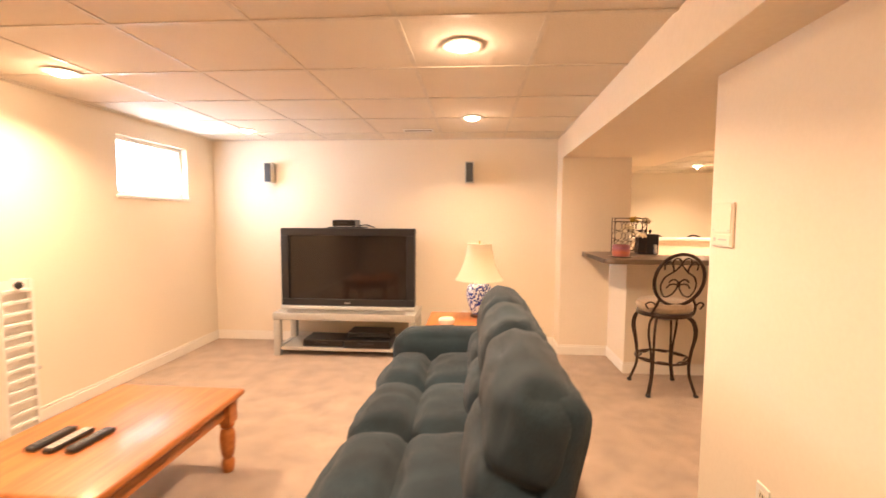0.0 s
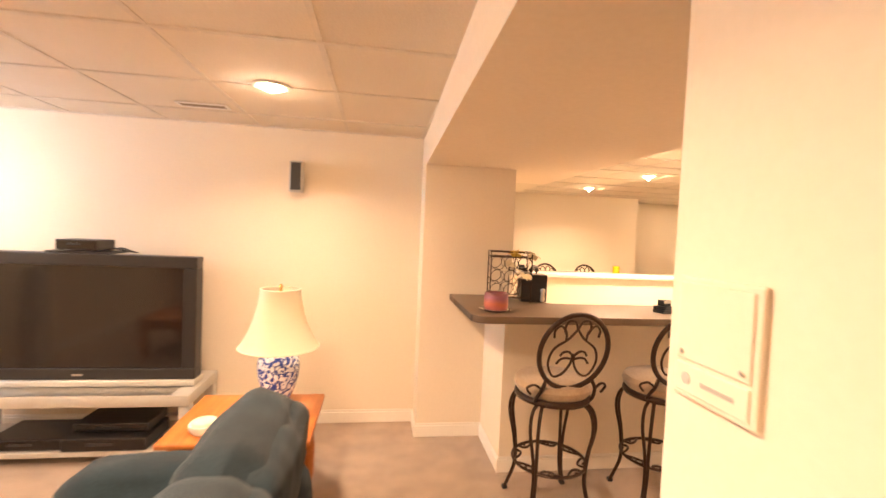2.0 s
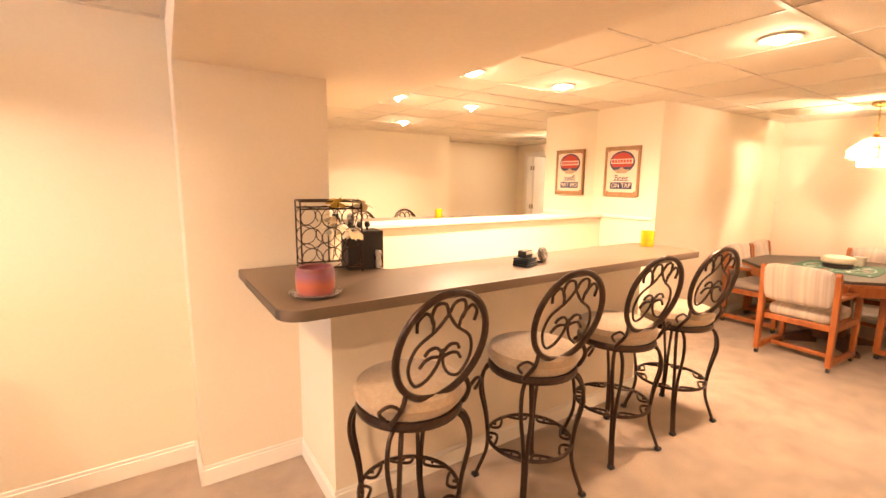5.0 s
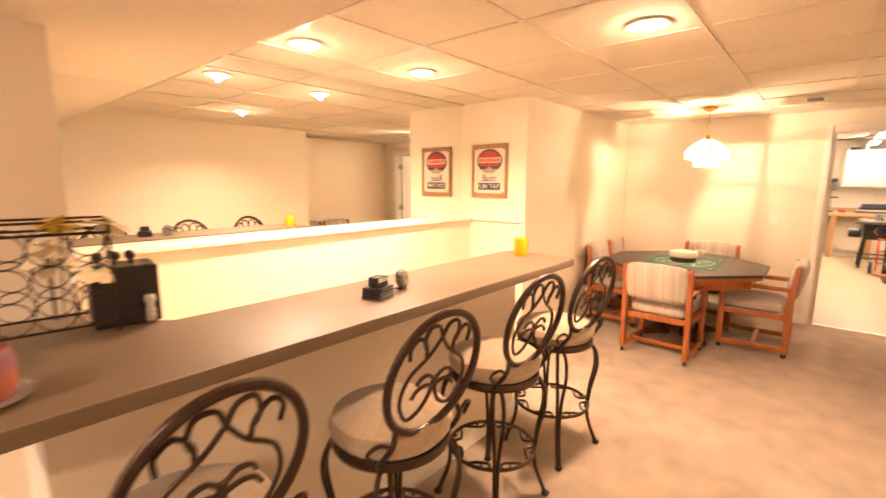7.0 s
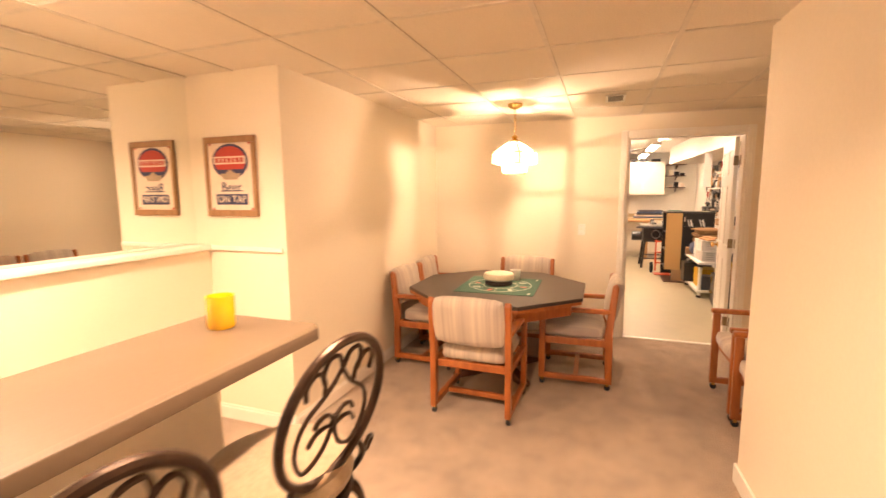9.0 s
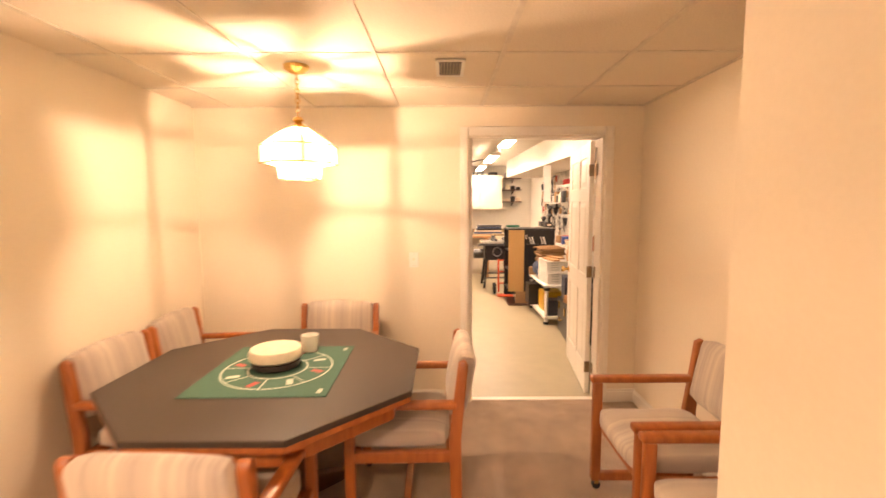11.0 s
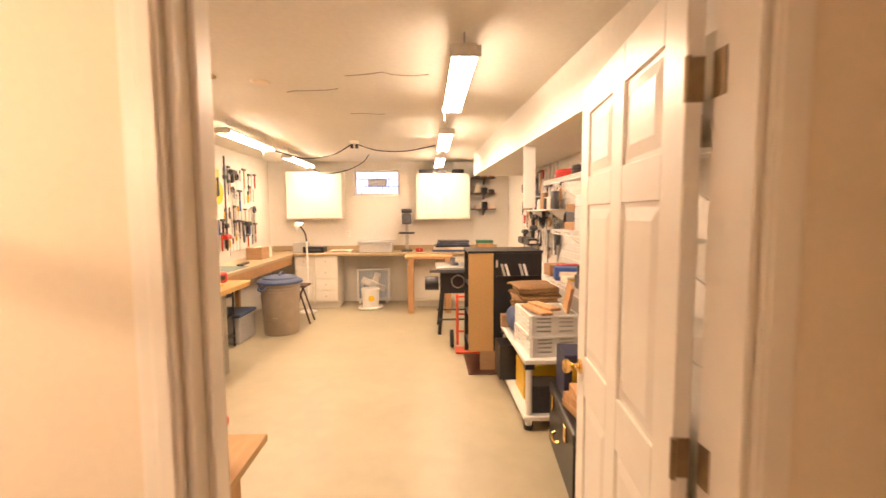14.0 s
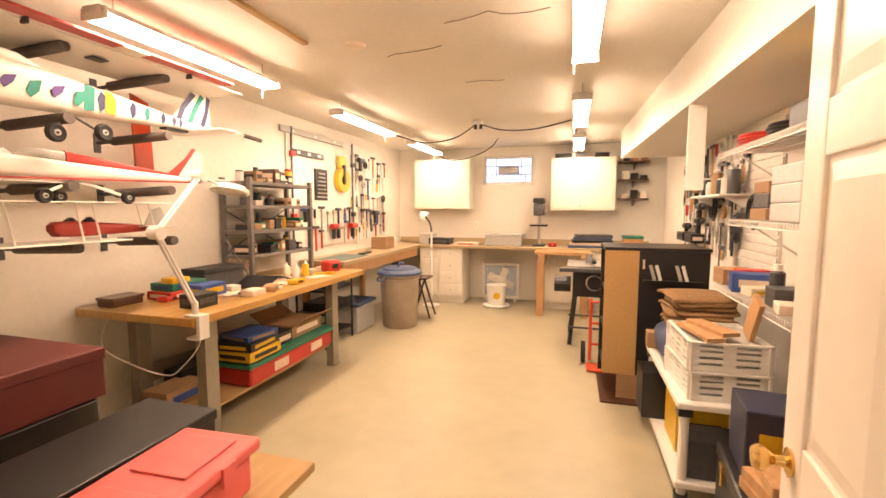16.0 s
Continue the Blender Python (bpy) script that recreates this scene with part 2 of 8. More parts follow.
b = BM()
box(b, XW - 0.3, XD + 0.06, YS - 0.2, YMIR + 0.3, -0.12, 0.0)
structure("floor", b, M_CARPET, "beige cut-pile carpet with footprints and mottled wear")
structure("floor_workshop", bx(XD + 0.06, XS1 + 0.3, YS0 - 0.3, YS1 + 0.3, -0.12, -0.004), M_SHOPFLOOR, "grey-green painted concrete floor with scuffs")
structure("threshold_trim", bx(XD + 0.03, XD + 0.08, DY0, DY1, -0.01, 0.006, 0.002), M_TRIM)

b = BM()
y0, y1, z0, z1 = WIN
for a in ((YS, y0, 0, 2.6), (y1, YN + 0.2, 0, 2.6), (y0, y1, 0, z0), (y0, y1, z1, 2.6)):
    box(b, XW - 0.28, XW, *a)
structure("wall_west", b, M_WALL, "cream painted wall with a high window")
structure("wall_north", bx(XW, XC0, YN, YN + 0.2, 0, 2.6), M_WALL, "cream painted wall behind the television")
structure("wall_south", bx(XW - 0.28, XNEAR, YS - 0.2, YS, 0, 2.6), M_WALL, "cream painted wall")
structure("wall_column", bx(XC0, XC1, YC, YMIR + 0.2, 0, SOFFIT), M_WALL, "cream boxed-in column beside the bar")
b = BM()
prism(b, [(XNEAR, YS - 0.2), (XNEAR + 0.35, YS - 0.2), (XNEAR + 0.35, 1.2), (XD + 0.12, 1.2), (XD + 0.12, YSN), (XNEAR2, YSN), (XNEAR2, YNEAR2), (XNEAR, YNEAR)], 0, 2.6)
structure("wall_stairwell", b, M_WALL, "cream painted wall with outside corners")
structure("wall_bar_back", bx(XC1, XP + 0.2, YMIR, YMIR + 0.2, 0, 2.6), M_WALL, "cream painted wall carrying the bar mirror")
structure("wall_poster", bx(XP, XD + 0.12, YNK, YMIR, 0, 2.6), M_WALL, "cream painted wall with an outside corner")
b = BM()
for a in ((YSN, DY0, 0, 2.6), (DY1, YNK, 0, 2.6), (DY0, DY1, DH, 2.6)):
    box(b, XD, XD + 0.12, *a)
structure("wall_door", b, M_WALL, "cream painted wall with a doorway to the workshop")

# dropped ceilings: tiles set between T-bars
def tiled(name, x0, x1, y0, y1, gx, gy, step):
    b, g = BM(), BM()
    box(b, x0, x1, y0, y1, CEIL + 0.03, CEIL + 0.05)
    nx0, ny0 = math.floor((x0 - gx) / step), math.floor((y0 - gy) / step)
    i = nx0
    while gx + i * step < x1:
        j = ny0
        while gy + j * step < y1:
            a0, a1 = max(x0, gx + i * step) + 0.010, min(x1, gx + (i + 1) * step) - 0.010
            c0, c1 = max(y0, gy + j * step) + 0.010, min(y1, gy + (j + 1) * step) - 0.010
            if a1 - a0 > 0.02 and c1 - c0 > 0.02:
                box(b, a0, a1, c0, c1, CEIL + 0.002, CEIL + 0.028, 0.003, 1)
            j += 1
        i += 1
    structure(name, b, M_TILE, "off-white mineral tile dropped ceiling")
    i = nx0
    while gx + i * step < x1 + 0.01:
        if gx + i * step > x0 + 0.01:
            box(g, gx + i * step - 0.012, gx + i * step + 0.012, y0, y1, CEIL - 0.002, CEIL + 0.004)
        i += 1
    j = ny0
    while gy + j * step < y1 + 0.01:
        if gy + j * step > y0 + 0.01:
            box(g, x0, x1, gy + j * step - 0.012, gy + j * step + 0.012, CEIL - 0.004, CEIL + 0.002)
        j += 1
    for a in ((x0, x0 + 0.02, y0, y1), (x1 - 0.02, x1, y0, y1), (x0, x1, y0, y0 + 0.02), (x0, x1, y1 - 0.02, y1)):
        box(g, *a, CEIL - 0.006, CEIL + 0.003)
    structure(name + "_trim", g, M_GRID, "painted ceiling grid bars")


XSO = 1.866
tiled("ceiling", XW, XC0, YS, YN, 0.07, 3.86, 0.645)
tiled("ceiling_bar", XSO, XD, YSN, YMIR, 6.02, 2.55, 0.62)
structure("ceiling_soffit", prism(BM(), [(XC0 - 0.175, YS), (XSO, YS), (XSO, YMIR), (XC0, YMIR), (XC0, YC)], SOFFIT, 2.6, 0.004), M_PLASTER, "smooth cream plaster bulkhead")
structure("ceiling_slab", bx(XW - 0.3, XS0 - 0.13, YS - 0.2, YMIR + 0.2, 2.6, 2.7), M_PLASTER)

# workshop shell
b = BM()
y0, y1, z0, z1 = SWIN
for a in ((YS0 - 0.2, y0, 0, 2.6), (y1, YS1 + 0.2, 0, 2.6), (y0, y1, 0, z0), (y0, y1, z1, 2.6)):
    box(b, XS1, XS1 + 0.25, *a)
structure("wall_workshop_east", b, M_SHOPWALL, "white painted workshop wall with a small high window")
structure("wall_workshop_north", bx(XS0 - 0.12, XS1 + 0.25, YS1, YS1 + 0.2, 0, 2.6), M_SHOPWALL, "white painted workshop wall")
structure("wall_workshop_south", bx(XS0 - 0.12, XS1 + 0.25, YS0 - 0.2, YS0, 0, 2.6), M_SHOPWALL, "white painted workshop wall")
b = BM()
box(b, XS0 - 0.12, XS0, YS0 - 0.2, 1.2, 0, 2.6)
box(b, XS0 - 0.12, XS0, YMIR + 0.001, YS1 + 0.5, 0, 2.6)
structure("wall_workshop_west", b, M_SHOPWALL)
structure("ceiling_workshop", bx(XS0, XS1 + 0.2, YS0 - 0.2, YS1 + 0.2, SHOP_CEIL, 2.6), M_SHOPWALL, "plain cream painted workshop ceiling")
structure("ceiling_workshop_soffit", prism(BM(), [(XS0, YS0), (13.1, YS0), (13.1, 1.52), (XS0, 1.31)], 2.10, SHOP_CEIL), M_SHOPWALL, "white boxed duct along the wall")

# baseboards
def base(name, runs):
    b = BM()
    for x0, x1, y0, y1 in runs:
        box(b, x0, x1, y0, y1, 0, 0.085, 0.003, 1)
        cx, cy = (x0 + x1) / 2, (y0 + y1) / 2
        if abs(x1 - x0) > abs(y1 - y0):
            box(b, x0, x1, cy - abs(y1 - y0) * 0.25, cy + abs(y1 - y0) * 0.25, 0.085, 0.105, 0.003, 1)
        else:
            box(b, cx - abs(x1 - x0) * 0.25, cx + abs(x1 - x0) * 0.25, y0, y1, 0.085, 0.105, 0.003, 1)
    structure(name, b, M_TRIM, "white moulded baseboard")


T = 0.014
base("baseboard", [(XW, XW + T, YS, YN), (XW + T, XC0 - T, YN - T, YN), (XC0 - T, XC0, YC - T, YN), (XC0, XC1 - 0.17, YC - T, YC),
                   (XNEAR - T, XNEAR, YS, YNEAR - 0.002), (XP + T, XD, YNK - T, YNK), (XD - T, XD, DY1 + 0.07, YNK - T), (XD - T, XD, YSN, DY0 - 0.07),
                   (XNEAR2, XD - T, YSN, YSN + T), (XP - T, XP, YNK - T, YMIR), (XNEAR2, XNEAR2 + T, YSN + T, YNEAR2)])
b = BM()
prism(b, [(XNEAR - T, YNEAR), (XNEAR2 + T, YNEAR2 + 0.002), (XNEAR2 + T, YNEAR2 + 0.002 + T), (XNEAR - T, YNEAR + T)], 0, 0.1, 0.003)
structure("baseboard_hall", b, M_TRIM, "white moulded baseboard")

# door casing and jamb
b = BM()
for x0, x1 in ((XD - 0.018, XD), (XD + 0.12, XD + 0.138)):
    for y0, y1 in ((DY0 - 0.07, DY0 - 0.004), (DY1 + 0.004, DY1 + 0.07)):
        box(b, x0, x1, y0, y1, 0, DH + 0.07, 0.005)
        ym = (y0 + y1) / 2
        box(b, x0 - 0.006 if x0 < XD else x1 - 0.002, x0 + 0.002 if x0 < XD else x1 + 0.006, ym - 0.004 if y0 < DY0 else ym - 0.026, ym + 0.026 if y0 < DY0 else ym + 0.004, 0, DH + 0.05, 0.003, 1)
    box(b, x0, x1, DY0 - 0.004, DY1 + 0.004, DH + 0.004, DH + 0.07, 0.005)
box(b, XD - 0.002, XD + 0.122, DY0 - 0.001, DY0 + 0.012, 0, DH, 0.002, 1)
box(b, XD - 0.002, XD + 0.122, DY1 - 0.012, DY1 + 0.001, 0, DH, 0.002, 1)
box(b, XD - 0.002, XD + 0.122, DY0 + 0.012, DY1 - 0.012, DH - 0.012, DH + 0.001, 0.002, 1)
box(b, XD + 0.04, XD + 0.075, DY1 - 0.024, DY1 - 0.012, 0, DH - 0.012, 0.002, 1)
structure("door_casing", b, M_TRIM, "white moulded door casing and jamb")

# windows: frame, sill, panes and a bright window well outside
def window(name, plane, y0, y1, z0, z1, side, label, cols, rows):
    w = thing(name, (plane + side * 0.09, (y0 + y1) / 2, z0), 0, label, "window", kind="structure")
    hw, h = (y1 - y0) / 2, z1 - z0
    for nm, a in (("frame_side", (-hw, -hw + 0.035, 0, h)), ("frame_side", (hw - 0.035, hw, 0, h)), ("frame_rail", (-hw + 0.035, hw - 0.035, 0, 0.035)), ("frame_rail", (-hw + 0.035, hw - 0.035, h - 0.035, h))):
        part(nm, bx(-0.03, 0.03, *a, 0.004), M_TRIM, w)
    for c in range(1, cols):
        yy = -hw + 2 * hw * c / cols
        part("mullion", bx(-0.012, 0.012, yy - 0.009, yy + 0.009, 0.035, h - 0.035, 0.002), M_TRIM, w)
    p = part("pane", bx(-0.003, 0.003, -hw + 0.03, hw - 0.03, 0.03, h - 0.03), M_GLASS, w)
    p.visible_shadow = False
    part("window_sill", bx(-0.09 * side - 0.012, -0.09 * side + 0.012, -hw - 0.02, hw + 0.02, -0.03, -0.001, 0.004), M_TRIM, w)
    return w


window("window_1", XW, *WIN, -1, "small high basement window glowing with daylight", 1, 1)
w2 = window("window_2", XS1, *SWIN, 1, "small high glass-block workshop window with a metal vent panel", 4, 1)
M_MORTAR = mat("grey_mortar", (0.30, 0.30, 0.36), None, 0.8)
for z in (0.155, 0.285):
    part("mortar_joint", bx(-0.016, 0.016, -0.36, 0.36, z - 0.006, z + 0.006, 0.001, 1), M_MORTAR, w2)
part("vent", bx(-0.022, 0.014, -0.165, 0.165, 0.165, 0.275, 0.004), M_MORTAR, w2, "grey framed vent panel")
for k in range(5):
    part("slat", bx(-0.030, -0.0225, -0.15, 0.15, 0.178 + k * 0.018, 0.188 + k * 0.018, 0.001, 1), M_TRIM, w2)
for y in (-0.27, -0.09, 0.09, 0.27):
    part("mortar_joint", bx(-0.014, 0.014, y - 0.005, y + 0.005, 0.036, 0.148, 0.001, 1), M_MORTAR, w2)
M_DAY = mat("bright_daylight_backdrop", (0.8, 0.85, 1.0), None, 1, emit=(0.80, 0.88, 1.0), power=12)
structure("backdrop", bx(XW - 0.62, XW - 0.60, 2.6, 7.5, 1.0, 3.2), M_DAY, "overexposed daylight outside the window")
M_DAY2 = mat("pale_daylight_backdrop", (0.6, 0.66, 0.9), None, 1, emit=(0.66, 0.72, 1.0), power=1.5)
structure("backdrop_well", bx(XS1 + 0.50, XS1 + 0.55, 1.2, 4.8, 1.2, 3.4), M_DAY2, "pale daylight beyond the window well")
lamp_area("window_daylight", look((XW - 0.06, 3.97, 1.85), (XW + 1, 3.97, 1.55)), 16, (0.74, 0.80, 1.0), 0.85, 0.45)

# recessed ceiling lights
def can_light(x, y, watts, label="lit recessed ceiling light with a white trim ring"):
    c = thing("recessed_light", (x, y, CEIL), 0, label, "ceiling light", "recessed ceiling lights")
    part("trim_ring", lathe(BM(), [(0.098, 0.0), (0.100, -0.006), (0.090, -0.010), (0.074, -0.008), (0.068, 0.002), (0.068, 0.0), (0.098, 0.0)], 32), M_WHITEPL, c, smooth=True)
    part("bulb", lathe(BM(), [(0.0, -0.030), (0.030, -0.027), (0.052, -0.014), (0.062, -0.002), (0.062, 0.001)], 28), M_BULB, c, "glowing flood bulb", smooth=True)
    d = lamp_area("recessed_light_glow", look((x, y, CEIL - 0.034), (x, y, 0)), watts * (1 - SPILL), WARM, 0.11, 0.11, 142)
    d.data.shape = "DISK"
    lamp_point("recessed_light_spill", (x, y, CEIL - 0.040), watts * SPILL, WARM, 0.009)


# the two at y 0.4 are unseen, added to light the near end
for x, y, k in ((-0.30, 2.25, 1.0), (-2.68, 2.52, 0.85), (-0.26, 3.85, 0.62), (-2.49, 4.30, 0.18), (-0.28, 0.4, 0.65), (-2.6, 0.4, 1.0)):
    can_light(x, y, CAN_W * k)
for x, y, k in ((2.46, 4.86, 0.78), (3.32, 4.81, 0.80), (3.33, 3.36, 1.05)):
    can_light(x, y, CAN_W * k)

# fluorescent fixtures
M_FIXTURE = mat("white_enamel", (0.82, 0.80, 0.74), None, 0.35)
def shop_light(x, y, watts, length=1.22):
    f = thing("shop_light", (x, y, 2.30), 0, "lit twin-tube fluorescent shop light on chains", "shop light", "hanging shop lights")
    b = BM()
    prism(b, [(-0.05, 0.05), (0.05, 0.05), (0.064, 0.024), (0.060, 0.021), (0.048, 0.042), (-0.048, 0.042), (-0.060, 0.021), (-0.064, 0.024)], 0, length, m=Matrix(((0, 0, 1, 0), (1, 0, 0, 0), (0, 1, 0, 0), (0, 0, 0, 1))))
    part("reflector", b, M_FIXTURE, f)
    for s in (-0.045, 0.045):
        part("tube", cyl(BM(), (0.02, s, 0.012), (length - 0.02, s, 0.012), 0.019, seg=14), M_TUBE, f, "glowing fluorescent tube", smooth=True)
    for e in (0.006, length - 0.02):
        part("end_cap", bx(e, e + 0.014, -0.075, 0.075, -0.008, 0.045, 0.003), M_FIXTURE, f)
    for e in (0.1, length - 0.1):
        part("chain", cyl(BM(), (e, 0, 0.05), (e, 0, SHOP_CEIL - 2.30), 0.004, seg=6), M_STEEL, f)
    part("pull_cord", cyl(BM(), (length - 0.03, 0.06, -0.07), (length - 0.03, 0.06, 0.0), 0.003, seg=6), M_WHITEPL, f)
    for s in (-1, 1):
        lamp_area("shop_light_glow", pose(x + length / 2, y + s * 0.045, 2.288), watts / 2, TUBE, length, 0.04)


for x, k in ((8.57, 1.1), (10.66, 1.1), (12.55, 0.7)):
    shop_light(x, 4.12, TUBE_W * k)
    shop_light(x + 0.02, 2.03, TUBE_W * k)


# ---- more materials ----
def shade_mat(name, colour, rough=0.8, power=0.0):
    """Thin cloth or milk glass that lets lamp light through."""
    m = bpy.data.materials.new(name)
    m.use_nodes = True
    n, l = m.node_tree.nodes, m.node_tree.links
    n.remove(n["Principled BSDF"])
    d, t, mx = n.new("ShaderNodeBsdfDiffuse"), n.new("ShaderNodeBsdfTranslucent"), n.new("ShaderNodeMixShader")
    g = n.new("ShaderNodeTexNoise")
    g.inputs["Scale"].default_value = 60
    r = n.new("ShaderNodeValToRGB")
    r.color_ramp.elements[0].color = (*(c * 0.93 for c in colour), 1)
    r.color_ramp.elements[1].color = (*colour, 1)
    l.new(g.outputs["Fac"], r.inputs[0])
    l.new(r.outputs[0], d.inputs[0])
    l.new(r.outputs[0], t.inputs[0])
    mx.inputs[0].default_value = 0.6
    l.new(d.outputs[0], mx.inputs[1])
    l.new(t.outputs[0], mx.inputs[2])
    l.new(mx.outputs[0], n["Material Output"].inputs[0])
    return m


def pattern_mat(name, ground, ink, scale, rough, edge=0.5):
    """Two crisp colours from a warped cell pattern, as on painted china."""
    m = mat(name, ground, ground, rough, coat=0.5)
    n, l = m.node_tree.nodes, m.node_tree.links
    v = n.new("ShaderNodeTexNoise")
    v.inputs["Scale"].default_value, v.inputs["Detail"].default_value, v.inputs["Distortion"].default_value = scale, 2, 2.5
    tc = n.new("ShaderNodeTexCoord")
    l.new(tc.outputs["Object"], v.inputs["Vector"])
    r = n.new("ShaderNodeValToRGB")
    r.color_ramp.elements[0].position, r.color_ramp.elements[1].position = edge - 0.02, edge + 0.03
    r.color_ramp.elements[0].color, r.color_ramp.elements[1].color = (*ink, 1), (*ground, 1)
    l.new(v.outputs["Fac"], r.inputs[0])
    l.new(r.outputs[0], n["Principled BSDF"].inputs["Base Color"])
    return m


M_PINE = mat("orange_pine_wood", (0.52, 0.185, 0.040), (0.38, 0.115, 0.022), 0.42, scale=5, stretch=(6, 0.6, 6), bump=0.04, bscale=14, blot=0.12, bsize=4, coat=0.08)
M_OAK = mat("honey_oak_frame", (0.43, 0.135, 0.032), (0.30, 0.085, 0.020), 0.35, scale=6, stretch=(5, 5, 0.8), bump=0.05, bscale=20, blot=0.1, bsize=5, coat=0.2)
M_SOFA = mat("blue_green_chenille", (0.012, 0.033, 0.046), (0.006, 0.018, 0.027), 0.95, scale=160, bump=0.4, bscale=320, blot=0.55, bsize=5, sheen=0.06)
M_SILVER = mat("silver_grey_lacquer", (0.50, 0.49, 0.45), (0.46, 0.45, 0.41), 0.35, 0.2, scale=40)
M_SCREEN = mat("dark_television_screen", (0.008, 0.007, 0.007), (0.012, 0.010, 0.009), 0.09, scale=3)
M_BEZEL = mat("charcoal_bezel", (0.014, 0.014, 0.015), (0.011, 0.011, 0.012), 0.4, scale=80)
M_CHINA = pattern_mat("blue_and_white_china", (0.70, 0.75, 0.84), (0.018, 0.045, 0.27), 22, 0.12, 0.48)
M_SHADE = shade_mat("cream_lamp_shade", (0.88, 0.84, 0.71))
M_MILK = shade_mat("milky_lamp_glass", (0.97, 0.95, 0.88))
M_IRON = mat("bronze_brown_iron", (0.060, 0.033, 0.020), (0.034, 0.019, 0.012), 0.35, 0.55, scale=50, bump=0.08, rvar=0.12)
M_SEAT = mat("tan_suede_seat", (0.44, 0.33, 0.215), (0.37, 0.27, 0.175), 0.9, scale=60, bump=0.15, bscale=300, blot=0.15, bsize=8, sheen=0.4)
M_STRIPE = mat("striped_woven_upholstery", (0.60, 0.52, 0.42), (0.40, 0.33, 0.29), 0.95, scale=1, stretch=(34, 0.4, 0.4), bump=0.2, bscale=260, blot=0.08, bsize=6, sheen=0.3)
M_LAMINATE = mat("brown_laminate_top", (0.150, 0.103, 0.066), (0.140, 0.095, 0.060), 0.46, scale=90, blot=0.06)
M_TABLETOP = mat("grey_brown_table_laminate", (0.048, 0.033, 0.026), (0.043, 0.030, 0.023), 0.46, scale=90, blot=0.08)
M_MAT = mat("green_felt_mat", (0.062, 0.14, 0.10), (0.046, 0.11, 0.08), 0.9, scale=200, bump=0.2)
M_CHIPLINE = mat("pale_printed_line", (0.55, 0.58, 0.50), None, 0.8)
M_CANDLE = mat("pink_plum_candle_wax", (0.42, 0.14, 0.11), (0.30, 0.10, 0.12), 0.45, scale=12)


def layered_wax(m):
    """Wax poured in coloured layers, plum at the rim and rose below."""
    n, l = m.node_tree.nodes, m.node_tree.links
    tc, sp, nz = n.new("ShaderNodeTexCoord"), n.new("ShaderNodeSeparateXYZ"), n.new("ShaderNodeTexNoise")
    nz.inputs["Scale"].default_value = 18
    ad = n.new("ShaderNodeMath")
    ad.operation = "MULTIPLY_ADD"
    ad.inputs[1].default_value = 0.03
    r = n.new("ShaderNodeValToRGB")
    stops = ((0.0, (0.25, 0.09, 0.14)), (0.035, (0.40, 0.11, 0.09)), (0.065, (0.46, 0.13, 0.07)), (0.095, (0.27, 0.10, 0.15)), (0.125, (0.17, 0.04, 0.04)))
    while len(r.color_ramp.elements) < len(stops):
        r.color_ramp.elements.new(0.5)
    for el, (p, c) in zip(r.color_ramp.elements, stops):
        el.position, el.color = p * 7, (*c, 1)
    ml = n.new("ShaderNodeMath")
    ml.operation = "MULTIPLY"
    ml.inputs[1].default_value = 7
    l.new(tc.outputs["Object"], sp.inputs[0])
    l.new(tc.outputs["Object"], nz.inputs["Vector"])
    l.new(nz.outputs["Fac"], ad.inputs[0])
    l.new(sp.outputs["Z"], ad.inputs[2])
    l.new(ad.outputs[0], ml.inputs[0])
    l.new(ml.outputs[0], r.inputs[0])
    l.new(r.outputs[0], n["Principled BSDF"].inputs["Base Color"])


layered_wax(M_CANDLE)
M_YELLOW = mat("yellow_candle_glass", (0.85, 0.50, 0.01), (0.8, 0.44, 0.01), 0.15, coat=0.5)
M_TANWOOD = mat("tan_frame_wood", (0.36, 0.20, 0.09), (0.27, 0.145, 0.06), 0.4, scale=6, stretch=(5, 5, 0.8), bump=0.04, bscale=20)
M_CREAM = mat("cream_glaze", (0.75, 0.68, 0.52), None, 0.3)
M_DARKWOOD = mat("dark_walnut", (0.09, 0.035, 0.018), (0.06, 0.022, 0.012), 0.35, scale=5, stretch=(6, 6, 0.7), coat=0.2)
M_RED = mat("red_paint", (0.42, 0.035, 0.025), None, 0.4)
M_NAVY = mat("navy_print", (0.03, 0.035, 0.10), None, 0.5)
M_PAPER = mat("aged_paper", (0.74, 0.62, 0.50), (0.70, 0.57, 0.45), 0.8, scale=20)
M_PLATE = mat("clear_moulded_plate", (0.62, 0.60, 0.57), (0.6, 0.58, 0.56), 0.05, scale=40, coat=0.6, trans=0.7)
M_PETAL = mat("dried_flower", (0.75, 0.62, 0.35), (0.8, 0.75, 0.66), 0.9, scale=14)
M_GOLD = mat("gold_silk_flower", (0.62, 0.40, 0.06), None, 0.8)


def lettering(text, m, size, material, parent, depth=0.001):
    c = bpy.data.curves.new("lettering", "FONT")
    c.body, c.size, c.extrude, c.align_x, c.align_y = text, size, depth, "CENTER", "CENTER"
    c.materials.append(material)
    o = new("lettering", c)
    o.parent = parent
    o.matrix_basis = m
    return o


